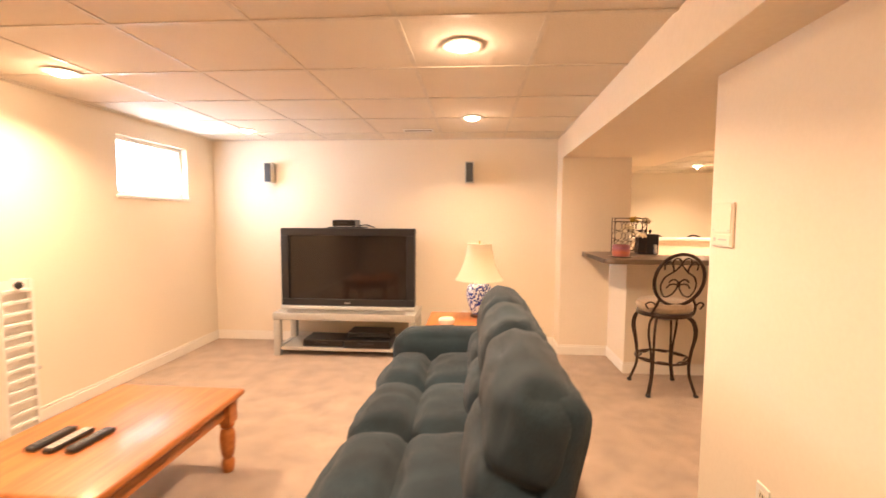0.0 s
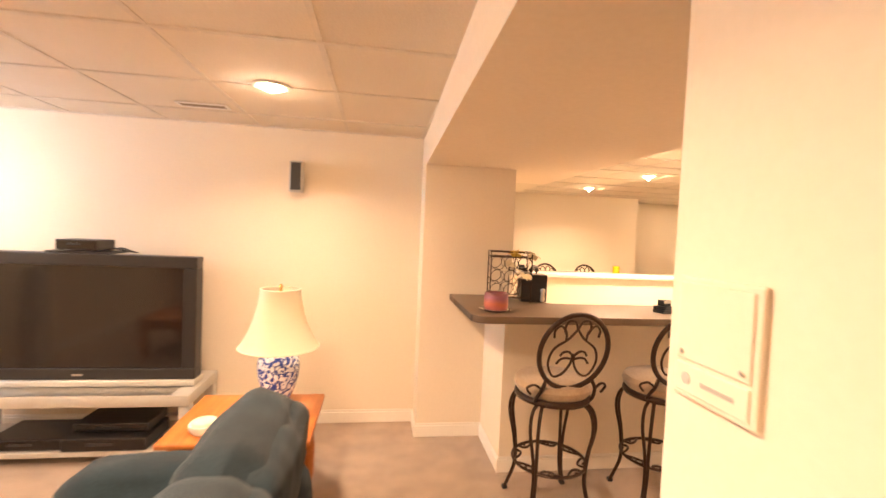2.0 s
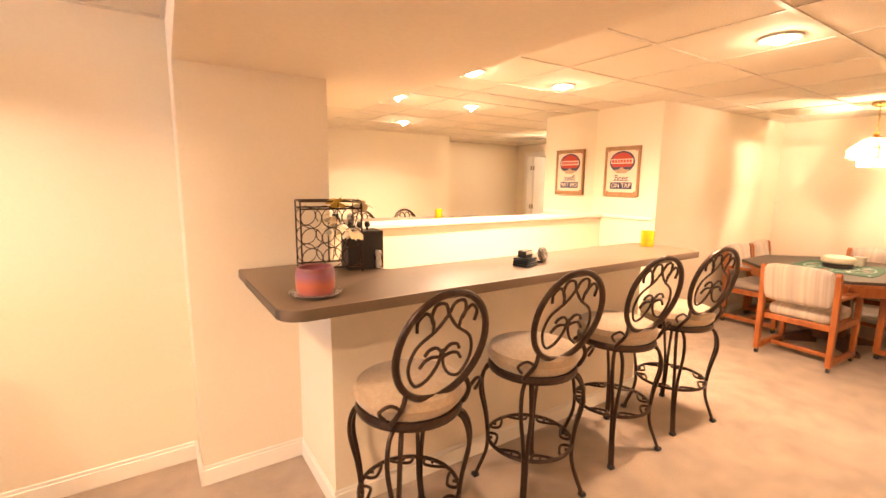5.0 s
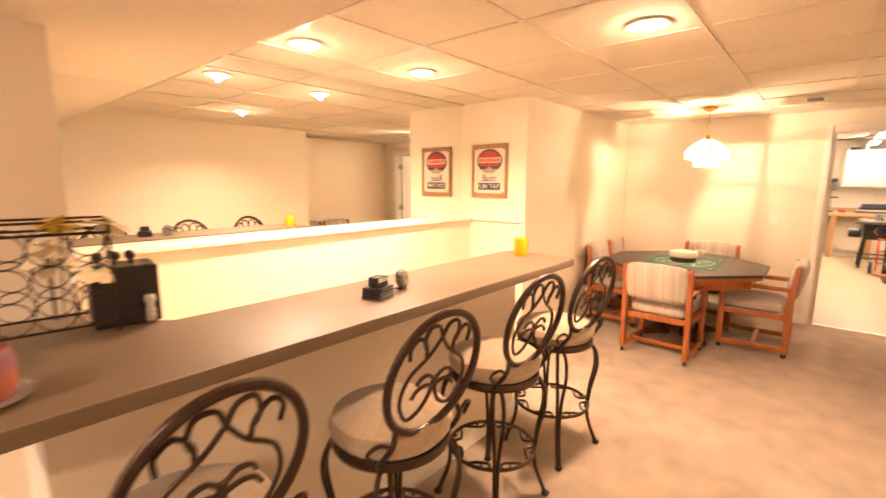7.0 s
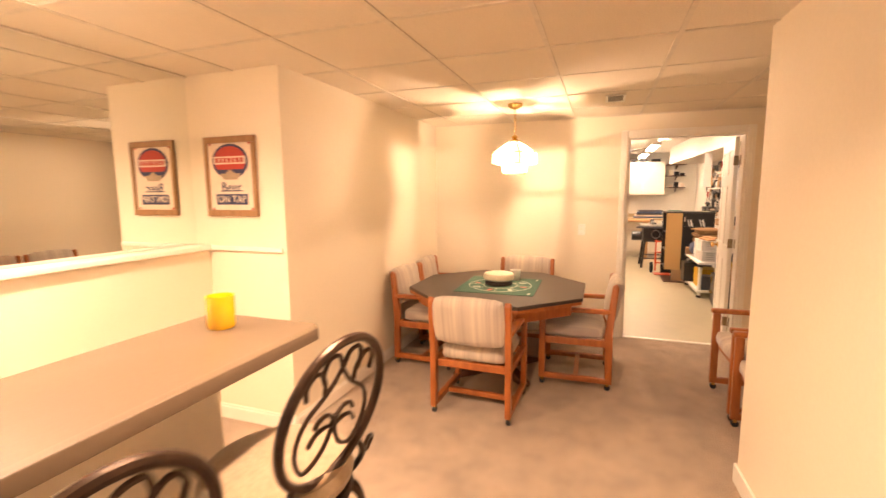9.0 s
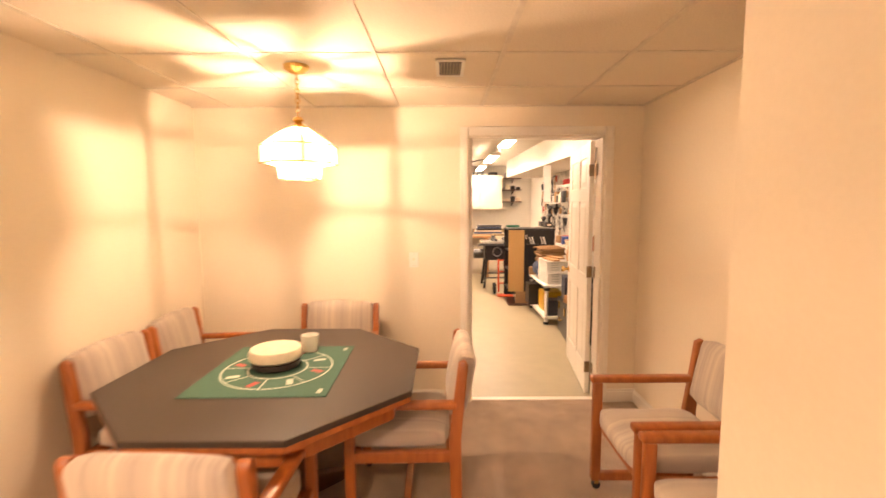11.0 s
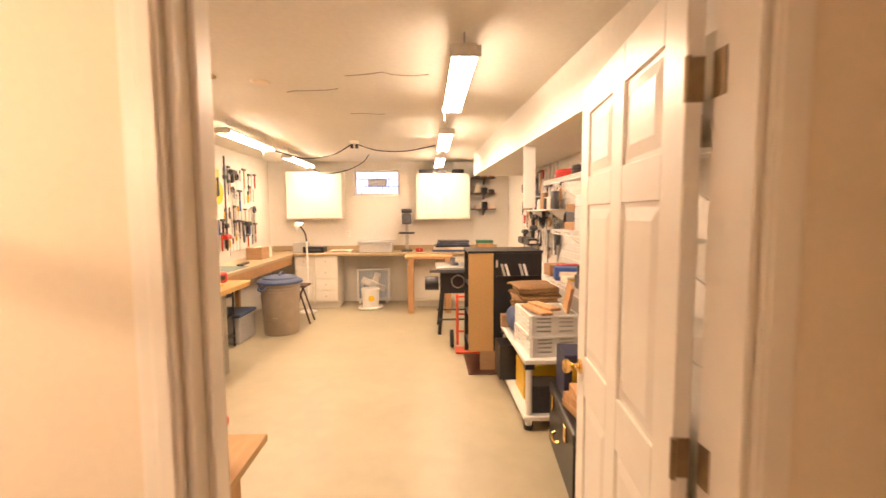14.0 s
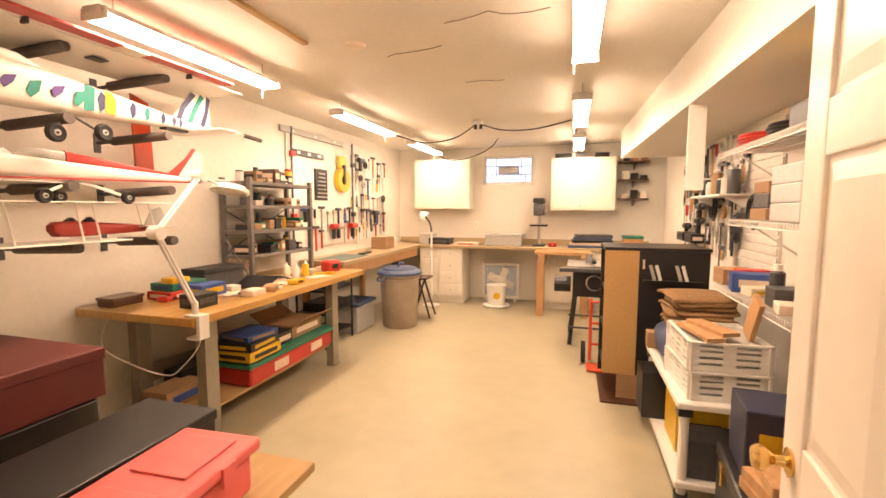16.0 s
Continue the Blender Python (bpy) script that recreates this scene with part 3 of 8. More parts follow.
# ---- living room ----
def coffee_table(x, y):
    t = thing("coffee_table", (x, y, 0), 0, "glossy orange pine coffee table with turned legs", "coffee table")
    hx, hy = 0.37, 0.50
    part("tabletop", bx(-hx, hx, -hy, hy, 0.415, 0.45, 0.012, 3), M_PINE, t, smooth=True)
    ax, ay = hx - 0.07, hy - 0.07
    for a in ((-ax, ax, -ay - 0.011, -ay + 0.011), (-ax, ax, ay - 0.011, ay + 0.011), (-ax - 0.011, -ax + 0.011, -ay, ay), (ax - 0.011, ax + 0.011, -ay, ay)):
        part("apron", bx(*a, 0.315, 0.414, 0.004), M_PINE, t)
    prof = [(0.026, 0.0), (0.032, 0.015), (0.036, 0.05), (0.030, 0.07), (0.024, 0.08), (0.034, 0.10), (0.040, 0.15), (0.042, 0.20), (0.036, 0.235), (0.026, 0.25), (0.038, 0.262), (0.038, 0.275), (0.03, 0.285)]
    for sx in (-1, 1):
        for sy in (-1, 1):
            b = lathe(BM(), prof, 20, (sx * ax, sy * ay, 0))
            box(b, sx * ax - 0.04, sx * ax + 0.04, sy * ay - 0.04, sy * ay + 0.04, 0.28, 0.414, 0.005)
            part("leg", b, M_PINE, t, smooth=True)


coffee_table(-1.89, 1.86)
M_KEYS = mat("grey_rubber_keys", (0.25, 0.25, 0.25), None, 0.6)
def remote(x, y, rz, pale):
    r = thing("remote_control", (x, y, 0.451), rz, "slim black remote control lying on the coffee table" if not pale else "black remote control with a silver face", "remote control", "remote controls")
    part("body", bx(-0.024, 0.024, -0.10, 0.10, 0, 0.021, 0.006, 3), M_BLACKPL, r, smooth=True)
    part("face_plate", bx(-0.019, 0.019, -0.088, 0.088, 0.0205, 0.0225, 0.0008, 1), M_SILVER if pale else M_BEZEL, r)
    for i in range(6):
        for j in (-1, 0, 1):
            part("key", bx(j * 0.011 - 0.0035, j * 0.011 + 0.0035, -0.07 + i * 0.024, -0.063 + i * 0.024, 0.022, 0.0245), M_KEYS, r)


remote(-2.04, 1.72, -2, False)
remote(-1.955, 1.715, -3, True)
remote(-1.865, 1.725, -4, False)


def sofa():
    s = thing("sofa", (-0.09, 0, 0), 0, "blue-green chenille three-seat reclining sofa with overstuffed back", "sofa")
    part("base", bx(-0.62, 0.18, 1.06, 3.20, 0.03, 0.30, 0.03, 3), M_SOFA, s, smooth=True)
    for a, e in ((1.20, 1.922), (1.922, 2.484), (2.484, 3.046)):
        # seat in two pads, front and rear
        part("seat_cushion", cushion(BM(), -0.72, -0.40, a + 0.005, e - 0.005, 0.19, 0.475, 0.035, 14, crease=0.012), M_SOFA, s, smooth=True)
        part("seat_cushion", cushion(BM(), -0.42, -0.03, a + 0.005, e - 0.005, 0.27, 0.480, 0.035, 14, crease=0.012), M_SOFA, s, smooth=True)
        lean = Matrix.Translation((-0.02, 0, 0.42)) @ Matrix.Rotation(radians(8), 4, "Y")
        part("back_cushion", cushion(BM(), -0.14, 0.12, a, e, -0.04, 0.27, 0.035, 16, lean, 0.016, (9, 5, 4)), M_SOFA, s, smooth=True)
        # head pillow rolls over the top and hangs down the rear as a flap
        part("head_cushion", cushion(BM(), -0.115, 0.13, a - 0.004, e + 0.004, 0.21, 0.53, 0.026, 18, lean, 0.018, (8, 4, 6)), M_SOFA, s, smooth=True)
        part("head_flap", cushion(BM(), 0.02, 0.155, a + 0.004, e - 0.004, 0.12, 0.50, 0.016, 16, lean, 0.016, (4, 7, 5)), M_SOFA, s, smooth=True)
        part("back_panel", cushion(BM(), 0.02, 0.13, a - 0.003, e + 0.003, -0.34, 0.30, 0.02, 12, lean, 0.010), M_SOFA, s, smooth=True)
    for y0 in (0.94, 3.03):
        part("arm", cushion(BM(), -0.70, 0.16, y0, y0 + 0.27, 0.06, 0.60, 0.03, 16, crease=0.012), M_SOFA, s, smooth=True)


sofa()


def television():
    t = thing("television", (-1.535, 4.62, 0.452), 0, "large black rear-projection television, switched off", "television")
    hw = 0.70
    part("rear_housing", prism(BM(), [(-hw + 0.03, -0.06), (hw - 0.03, -0.06), (hw - 0.2, 0.17), (-hw + 0.2, 0.17)], 0.06, 0.82, 0.01), M_BEZEL, t, smooth=True)
    b = BM()
    for a in ((-hw, hw, 0.775, 0.85), (-hw, hw, 0.045, 0.115), (-hw, -hw + 0.085, 0.115, 0.775), (hw - 0.085, hw, 0.115, 0.775)):
        box(b, a[0], a[1], -0.17, -0.06, a[2], a[3], 0.006)
    part("bezel", b, M_BEZEL, t)
    part("screen", bx(-hw + 0.08, hw - 0.08, -0.150, -0.12, 0.11, 0.78, 0.002, 1), M_SCREEN, t, "dark reflective screen")
    part("speaker_strip", bx(-hw - 0.005, hw + 0.005, -0.185, -0.02, 0.0, 0.043, 0.012, 3), M_SILVER, t, "silver lower strip", smooth=True)
    part("badge", bx(-0.03, 0.03, -0.172, -0.169, 0.07, 0.082), M_STEEL, t)


television()


def tv_stand():
    s = thing("tv_stand", (-1.535, 4.55, 0), 0, "low silver-grey television stand with a bottom shelf", "tv stand")
    part("top", bx(-0.73, 0.73, -0.26, 0.25, 0.375, 0.45, 0.010), M_SILVER, s, smooth=True)
    for x in (-0.73, 0.66):
        for y in (-0.25, 0.17):
            part("leg", bx(x, x + 0.07, y, y + 0.07, 0.0, 0.374, 0.012, 3), M_SILVER, s, smooth=True)
        part("side_rail", bx(x + 0.012, x + 0.058, -0.18, 0.17, 0.05, 0.09, 0.004), M_SILVER, s)
    part("shelf", bx(-0.655, 0.655, -0.21, 0.22, 0.065, 0.09, 0.004), M_SILVER, s)
    part("front_rail", bx(-0.66, 0.66, -0.235, -0.2105, 0.060, 0.092, 0.004), M_SILVER, s)
    part("glass_top", bx(-0.60, 0.62, -0.255, -0.02, 0.4505, 0.4515), M_STEEL, s, "thin pale glass plate let into the top")


tv_stand()
def av_box(name, x, y, z, w, d, h, label):
    v = thing(name, (x, y, z), 0, label, "media player")
    part("case", bx(-w / 2, w / 2, -d / 2, d / 2, 0.006, h, 0.004), M_BLACKPL, v)
    part("front_panel", bx(-w / 2 + 0.01, w / 2 - 0.01, -d / 2 - 0.004, -d / 2 + 0.001, 0.012, h - 0.008, 0.001, 1), M_SCREEN, v)
    part("tray", bx(-w * 0.2, w * 0.12, -d / 2 - 0.007, -d / 2 - 0.003, h * 0.5, h * 0.7), M_BEZEL, v)
    for s in (-1, 1):
        part("foot", cyl(BM(), (s * w * 0.4, -d * 0.4, 0), (s * w * 0.4, -d * 0.4, 0.008), 0.012, seg=10), M_BLACKPL, v)


av_box("dvd_player", -1.76, 4.49, 0.09, 0.42, 0.30, 0.075, "black disc player on the stand's bottom shelf")
av_box("cable_box", -1.30, 4.47, 0.09, 0.48, 0.32, 0.085, "glossy black receiver on the stand's bottom shelf")
av_box("video_recorder", -1.30, 4.52, 0.176, 0.44, 0.26, 0.06, "black recorder stacked on the receiver")
av_box("sensor_box", -1.58, 4.60, 1.318, 0.24, 0.20, 0.07, "small black box on top of the television")
v = thing("cable_bundle", (-1.58, 4.58, 1.302), 0, "flat black tray and loose cables on the television", "cables")
part("tray", bx(-0.17, 0.21, -0.1, 0.1, 0, 0.014, 0.004), M_BLACKPL, v)
for k in range(3):
    part("cable", sweep(BM(), curve_pts([(0.12, -0.05 + 0.04 * k, 0.012), (0.2, -0.06 + 0.05 * k, 0.035), (0.27, -0.04 + 0.03 * k, 0.02), (0.30, 0.05, 0.006)]), 0.004, 6), M_BLACKPL, v)


def wall_speaker(x, y):
    s = thing("wall_speaker", (x, y, 1.79), 0, "slim black and silver speaker mounted on the wall", "speaker", "wall speakers")
    part("cabinet", prism(BM(), [(-0.042, -0.115), (0.042, -0.115), (0.05, -0.10), (0.045, -0.02), (-0.045, -0.02), (-0.05, -0.10)], 0, 0.225, 0.004), M_SILVER, s, smooth=True)
    part("grille", bx(-0.036, 0.036, -0.120, -0.113, 0.012, 0.213, 0.003), M_BLACKPL, s, "black cloth grille")
    part("bracket", bx(-0.02, 0.02, -0.024, 0.0, 0.08, 0.15, 0.003), M_BLACKPL, s)


wall_speaker(-2.51, YN)
wall_speaker(-0.29, YN)


def end_table():
    t = thing("end_table", (-0.285, 3.73, 0), 0, "orange pine end table with a shaped apron", "end table")
    part("tabletop", bx(-0.335, 0.335, -0.30, 0.30, 0.52, 0.55, 0.010, 3), M_PINE, t, smooth=True)
    for a in ((-0.27, 0.27, -0.25, -0.23), (-0.27, 0.27, 0.23, 0.25), (-0.285, -0.265, -0.23, 0.23), (0.265, 0.285, -0.23, 0.23)):
        part("apron", bx(*a, 0.40, 0.519, 0.003), M_PINE, t)
    for sx in (-1, 1):
        for sy in (-1, 1):
            b = lathe(BM(), [(0.02, 0), (0.026, 0.02), (0.022, 0.06), (0.032, 0.12), (0.034, 0.28), (0.024, 0.36), (0.034, 0.38), (0.03, 0.40)], 16, (sx * 0.26, sy * 0.225, 0))
            box(b, sx * 0.26 - 0.034, sx * 0.26 + 0.034, sy * 0.225 - 0.034, sy * 0.225 + 0.034, 0.39, 0.519, 0.004)
            part("leg", b, M_PINE, t, smooth=True)
    part("shelf", bx(-0.25, 0.25, -0.21, 0.21, 0.14, 0.16, 0.004), M_PINE, t)


end_table()


def table_lamp():
    l = thing("table_lamp", (-0.185, 3.86, 0.551), 0, "switched-off blue-and-white china jar lamp, its flared cream shade brightened by an added light", "table lamp")
    part("base", lathe(BM(), [(0.072, 0), (0.078, 0.006), (0.076, 0.02), (0.06, 0.028)], 28), M_DARKWOOD, l, "dark wooden foot", smooth=True)
    part("jar", lathe(BM(), [(0.058, 0.028), (0.072, 0.05), (0.090, 0.10), (0.106, 0.16), (0.113, 0.215), (0.107, 0.262), (0.085, 0.292), (0.062, 0.302), (0.060, 0.315), (0.04, 0.32)], 32), M_CHINA, l, "blue-and-white painted china jar", smooth=True)
    part("stem", cyl(BM(), (0, 0, 0.32), (0, 0, 0.645), 0.008, seg=10), M_BRASS, l)
    part("bulb", lathe(BM(), [(0.0, 0.53), (0.022, 0.52), (0.032, 0.49), (0.024, 0.45), (0.013, 0.43)], 16, (0, 0, 0)), M_MILK, l, smooth=True)
    prof = [(0.208, 0.325), (0.204, 0.331), (0.168, 0.395), (0.138, 0.47), (0.116, 0.555), (0.104, 0.64)]
    part("shade", lathe(BM(), [(r, z) for r, z in prof] + [(r - 0.003, z) for r, z in prof[::-1]] + [prof[0]], 40), M_SHADE, l, "cream cloth shade", smooth=True)
    b = sweep(BM(), [(0.208 * math.cos(a * math.pi / 20), 0.208 * math.sin(a * math.pi / 20), 0.326) for a in range(40)], 0.004, 6, True)
    part("shade_trim", b, M_CREAM, l)
    b = sweep(BM(), [(0.104 * math.cos(a * math.pi / 20), 0.104 * math.sin(a * math.pi / 20), 0.64) for a in range(40)], 0.004, 6, True)
    part("shade_trim", b, M_CREAM, l)
    # the lamp is off; weak point light added to brighten its shade
    lamp_point("shade_fill_light", (-0.185, 3.86, 0.551 + 0.50), 1.4, WARM, 0.03)
    part("finial", lathe(BM(), [(0.006, 0.645), (0.012, 0.652), (0.008, 0.665), (0.0, 0.67)], 12), M_BRASS, l, smooth=True)


table_lamp()
d = thing("ashtray", (-0.45, 3.55, 0.551), 0, "small white round ceramic dish on the end table", "dish")
part("bowl", lathe(BM(), [(0.0, 0.004), (0.045, 0.004), (0.056, 0.03), (0.060, 0.042), (0.066, 0.042), (0.064, 0.02), (0.05, 0.0), (0.0, 0.0)], 28), M_WHITEPL, d, smooth=True)
part("lid", lathe(BM(), [(0.058, 0.043), (0.052, 0.055), (0.02, 0.062), (0.0, 0.063)], 28), M_CREAM, d, smooth=True)


def media_tower():
    t = thing("slatted_tower", (-3.10, 2.50, 0), 0, "tall narrow white slatted rack against the wall", "rack")
    for y in (-0.10, 0.085):
        part("upright", bx(-0.07, 0.07, y, y + 0.015, 0, 1.02, 0.003), M_WHITEPL, t)
    part("back_panel", bx(0.03, 0.04, -0.085, 0.085, 0, 1.02), M_WHITEPL, t)
    for i in range(14):
        part("slat", bx(-0.055, 0.068, -0.084, 0.084, 0.03 + i * 0.07, 0.055 + i * 0.07, 0.004), M_WHITEPL, t)
    part("knob", lathe(BM(), [(0.022, 0), (0.026, 0.012), (0.018, 0.024), (0, 0.028)], 16, m=Matrix.Translation((0.07, 0, 0.99)) @ Matrix.Rotation(radians(90), 4, "Y")), M_BEZEL, t, smooth=True)
    part("side_knob", cyl(BM(), (0.02, 0.10, 0.42), (0.02, 0.16, 0.42), 0.012, seg=10), M_SILVER, t)


media_tower()


def wall_plate(name, loc, rz, label, outlet):
    p = thing(name, loc, rz, label, "wall plate")
    part("plate", bx(-0.036, 0.036, -0.006, 0, -0.058, 0.058, 0.003), M_WHITEPL, p)
    if outlet:
        for z in (-0.02, 0.02):
            part("socket", bx(-0.016, 0.016, -0.008, -0.005, z - 0.014, z + 0.014, 0.002), M_CREAM, p)
            for s in (-1, 1):
                part("slot", bx(s * 0.006 - 0.0012, s * 0.006 + 0.0012, -0.009, -0.0075, z - 0.005, z + 0.006), M_BLACKPL, p)
    else:
        part("toggle", bx(-0.005, 0.005, -0.018, -0.005, -0.004, 0.014, 0.002), M_CREAM, p)
        for z in (-0.042, 0.042):
            part("screw", cyl(BM(), (0, -0.0075, z), (0, -0.005, z), 0.003, seg=8), M_STEEL, p)


wall_plate("wall_outlet", (-0.33, YN, 0.33), 0, "white duplex outlet on the wall behind the lamp", True)
wall_plate("wall_outlet", (-2.28, YN, 0.42), 0, "white duplex outlet beside the television", True)
wall_plate("wall_outlet", (XNEAR, 1.58, 0.42), -90, "white duplex outlet low on the wall", True)
wall_plate("light_switch", (XD, 3.065, 1.13), -90, "white toggle light switch beside the door", False)

c = thing("extension_lead", (-0.33, YN - 0.012, 0.31), 0, "white lamp cord hanging from the outlet", "cord")
part("plug", bx(-0.012, 0.012, -0.03, 0.002, -0.014, 0.014, 0.004), M_WHITEPL, c)
part("cord", sweep(BM(), curve_pts([(0, -0.03, -0.01), (0.02, -0.04, -0.08), (-0.03, -0.04, -0.2), (0.04, -0.05, -0.29), (0.1, -0.3, -0.30)]), 0.0035, 6), M_WHITEPL, c)

p = thing("intercom_panel", (XNEAR, 1.915, 1.305), -90, "white wall panel with a door and a labelled lower strip", "wall panel")
part("box", bx(-0.078, 0.078, -0.010, 0, 0, 0.184, 0.004), M_WALL, p)
part("door", bx(-0.068, 0.068, -0.014, -0.009, 0.058, 0.175, 0.003), M_WALL, p)
part("label_strip", bx(-0.068, 0.068, -0.0135, -0.009, 0.009, 0.052, 0.002), M_WALL, p)
part("emblem", cyl(BM(), (-0.045, -0.0148, 0.031), (-0.045, -0.013, 0.031), 0.009, seg=16), M_SILVER, p)
part("printed_bar", bx(-0.015, 0.045, -0.0146, -0.013, 0.027, 0.034), M_SILVER, p)
for s in (-0.056, 0.056):
    part("button", cyl(BM(), (s, -0.0165, 0.07), (s, -0.0138, 0.07), 0.0035, seg=8), M_STEEL, p)


# slat enamel coloured darker and browner to carry the shade inside the vent
M_LOUVRE = mat("shaded_vent_enamel", (0.34, 0.28, 0.21), (0.28, 0.23, 0.17), 0.6, scale=40)


def ceiling_vent(x, y, w, d):
    v = thing("ceiling_vent", (x, y, CEIL), 0, "small white louvred air vent in the ceiling", "air vent")
    for a in ((-w / 2, w / 2, -d / 2, -d / 2 + 0.018), (-w / 2, w / 2, d / 2 - 0.018, d / 2), (-w / 2, -w / 2 + 0.018, -d / 2, d / 2), (w / 2 - 0.018, w / 2, -d / 2, d / 2)):
        part("frame", bx(*a, -0.012, -0.004, 0.002), M_WHITEPL, v)
    # flat charcoal plate in place of the shade inside a duct
    part("duct", bx(-w / 2 + 0.016, w / 2 - 0.016, -d / 2 + 0.016, d / 2 - 0.016, -0.005, -0.0045), M_BEZEL, v, "flat dark plate standing in for the shaded duct")
    k = int((d - 0.036) / 0.016)
    for i in range(k):
        yy = -d / 2 + 0.026 + i * 0.016
        part("slat", bx(-w / 2 + 0.016, w / 2 - 0.016, -0.0035, 0.0035, -0.001, 0.001, m=Matrix.Translation((0, yy, -0.008)) @ Matrix.Rotation(radians(-62), 4, "X")), M_LOUVRE, v)


ceiling_vent(-0.785, 4.36, 0.30, 0.11)
ceiling_vent(6.24, 2.80, 0.28, 0.15)

# ---- bar ----
b = BM()
box(b, 1.15, 3.42, 4.09, 4.21, 0, 1.036)
box(b, 1.15, 1.30, 4.21, YC, 0, 1.036)
structure("wall_bar_front", b, M_WALL, "cream painted half wall carrying the bar top")
base("baseboard_bar", [(1.15, 3.42, 4.09 - T, 4.09), (1.15 - T, 1.15, 4.09 - T, YC - T), (3.42, 3.42 + T, 4.09 - T, 4.21)])


def bar_top():
    o = BM()
    pts = [(0.87, YC - 0.004), (0.87, 3.83)]
    pts += [(0.95 - 0.08 * math.cos(a * math.pi / 12), 3.83 - 0.08 * math.sin(a * math.pi / 12)) for a in range(1, 7)]
    pts += [(3.52, 3.75), (3.56, 3.79), (3.56, 4.20), (3.52, 4.24), (1.52, 4.24), (1.48, 4.28), (1.48, YC - 0.004)]
    prism(o, pts, 1.038, 1.08, 0.004)
    t = thing("bar_counter", (0, 0, 0), 0, "long brown laminate bar top with a rounded corner", "bar counter")
    part("worktop", o, M_LAMINATE, t, smooth=True)
    part("edge_band", prism(BM(), [(0.866, 4.40), (0.866, 3.83), (0.873, 3.80), (0.873, 4.40)], 1.043, 1.075), M_TABLETOP, t)


bar_top()
structure("wall_bar_ledge", bx(XC1, XP, 5.30, YMIR - 0.002, 0, 1.162), M_WALL, "cream half wall under the bar mirror")
structure("trim_ledge", bx(XC1, XP - 0.0, 5.27, YMIR - 0.004, 1.163, 1.195, 0.006), M_TRIM, "white ledge under the bar mirror")
structure("trim_chair_rail", bx(XP - 0.022, XP, YNK + 0.02, 5.268, 1.163, 1.193, 0.006), M_TRIM, "white chair rail")
tagged(new("mirror", mesh_of("mirror", bx(XC1 + 0.002, XP - 0.002, YMIR - 0.012, YMIR - 0.003, 1.197, CEIL - 0.012, 0.002, 1), M_MIRROR)), "large frameless wall mirror behind the bar", "mirror")
structure("trim_mirror", bx(XSO, XP, YMIR - 0.03, YMIR - 0.001, CEIL - 0.011, CEIL - 0.004, 0.002, 1), M_GRID)


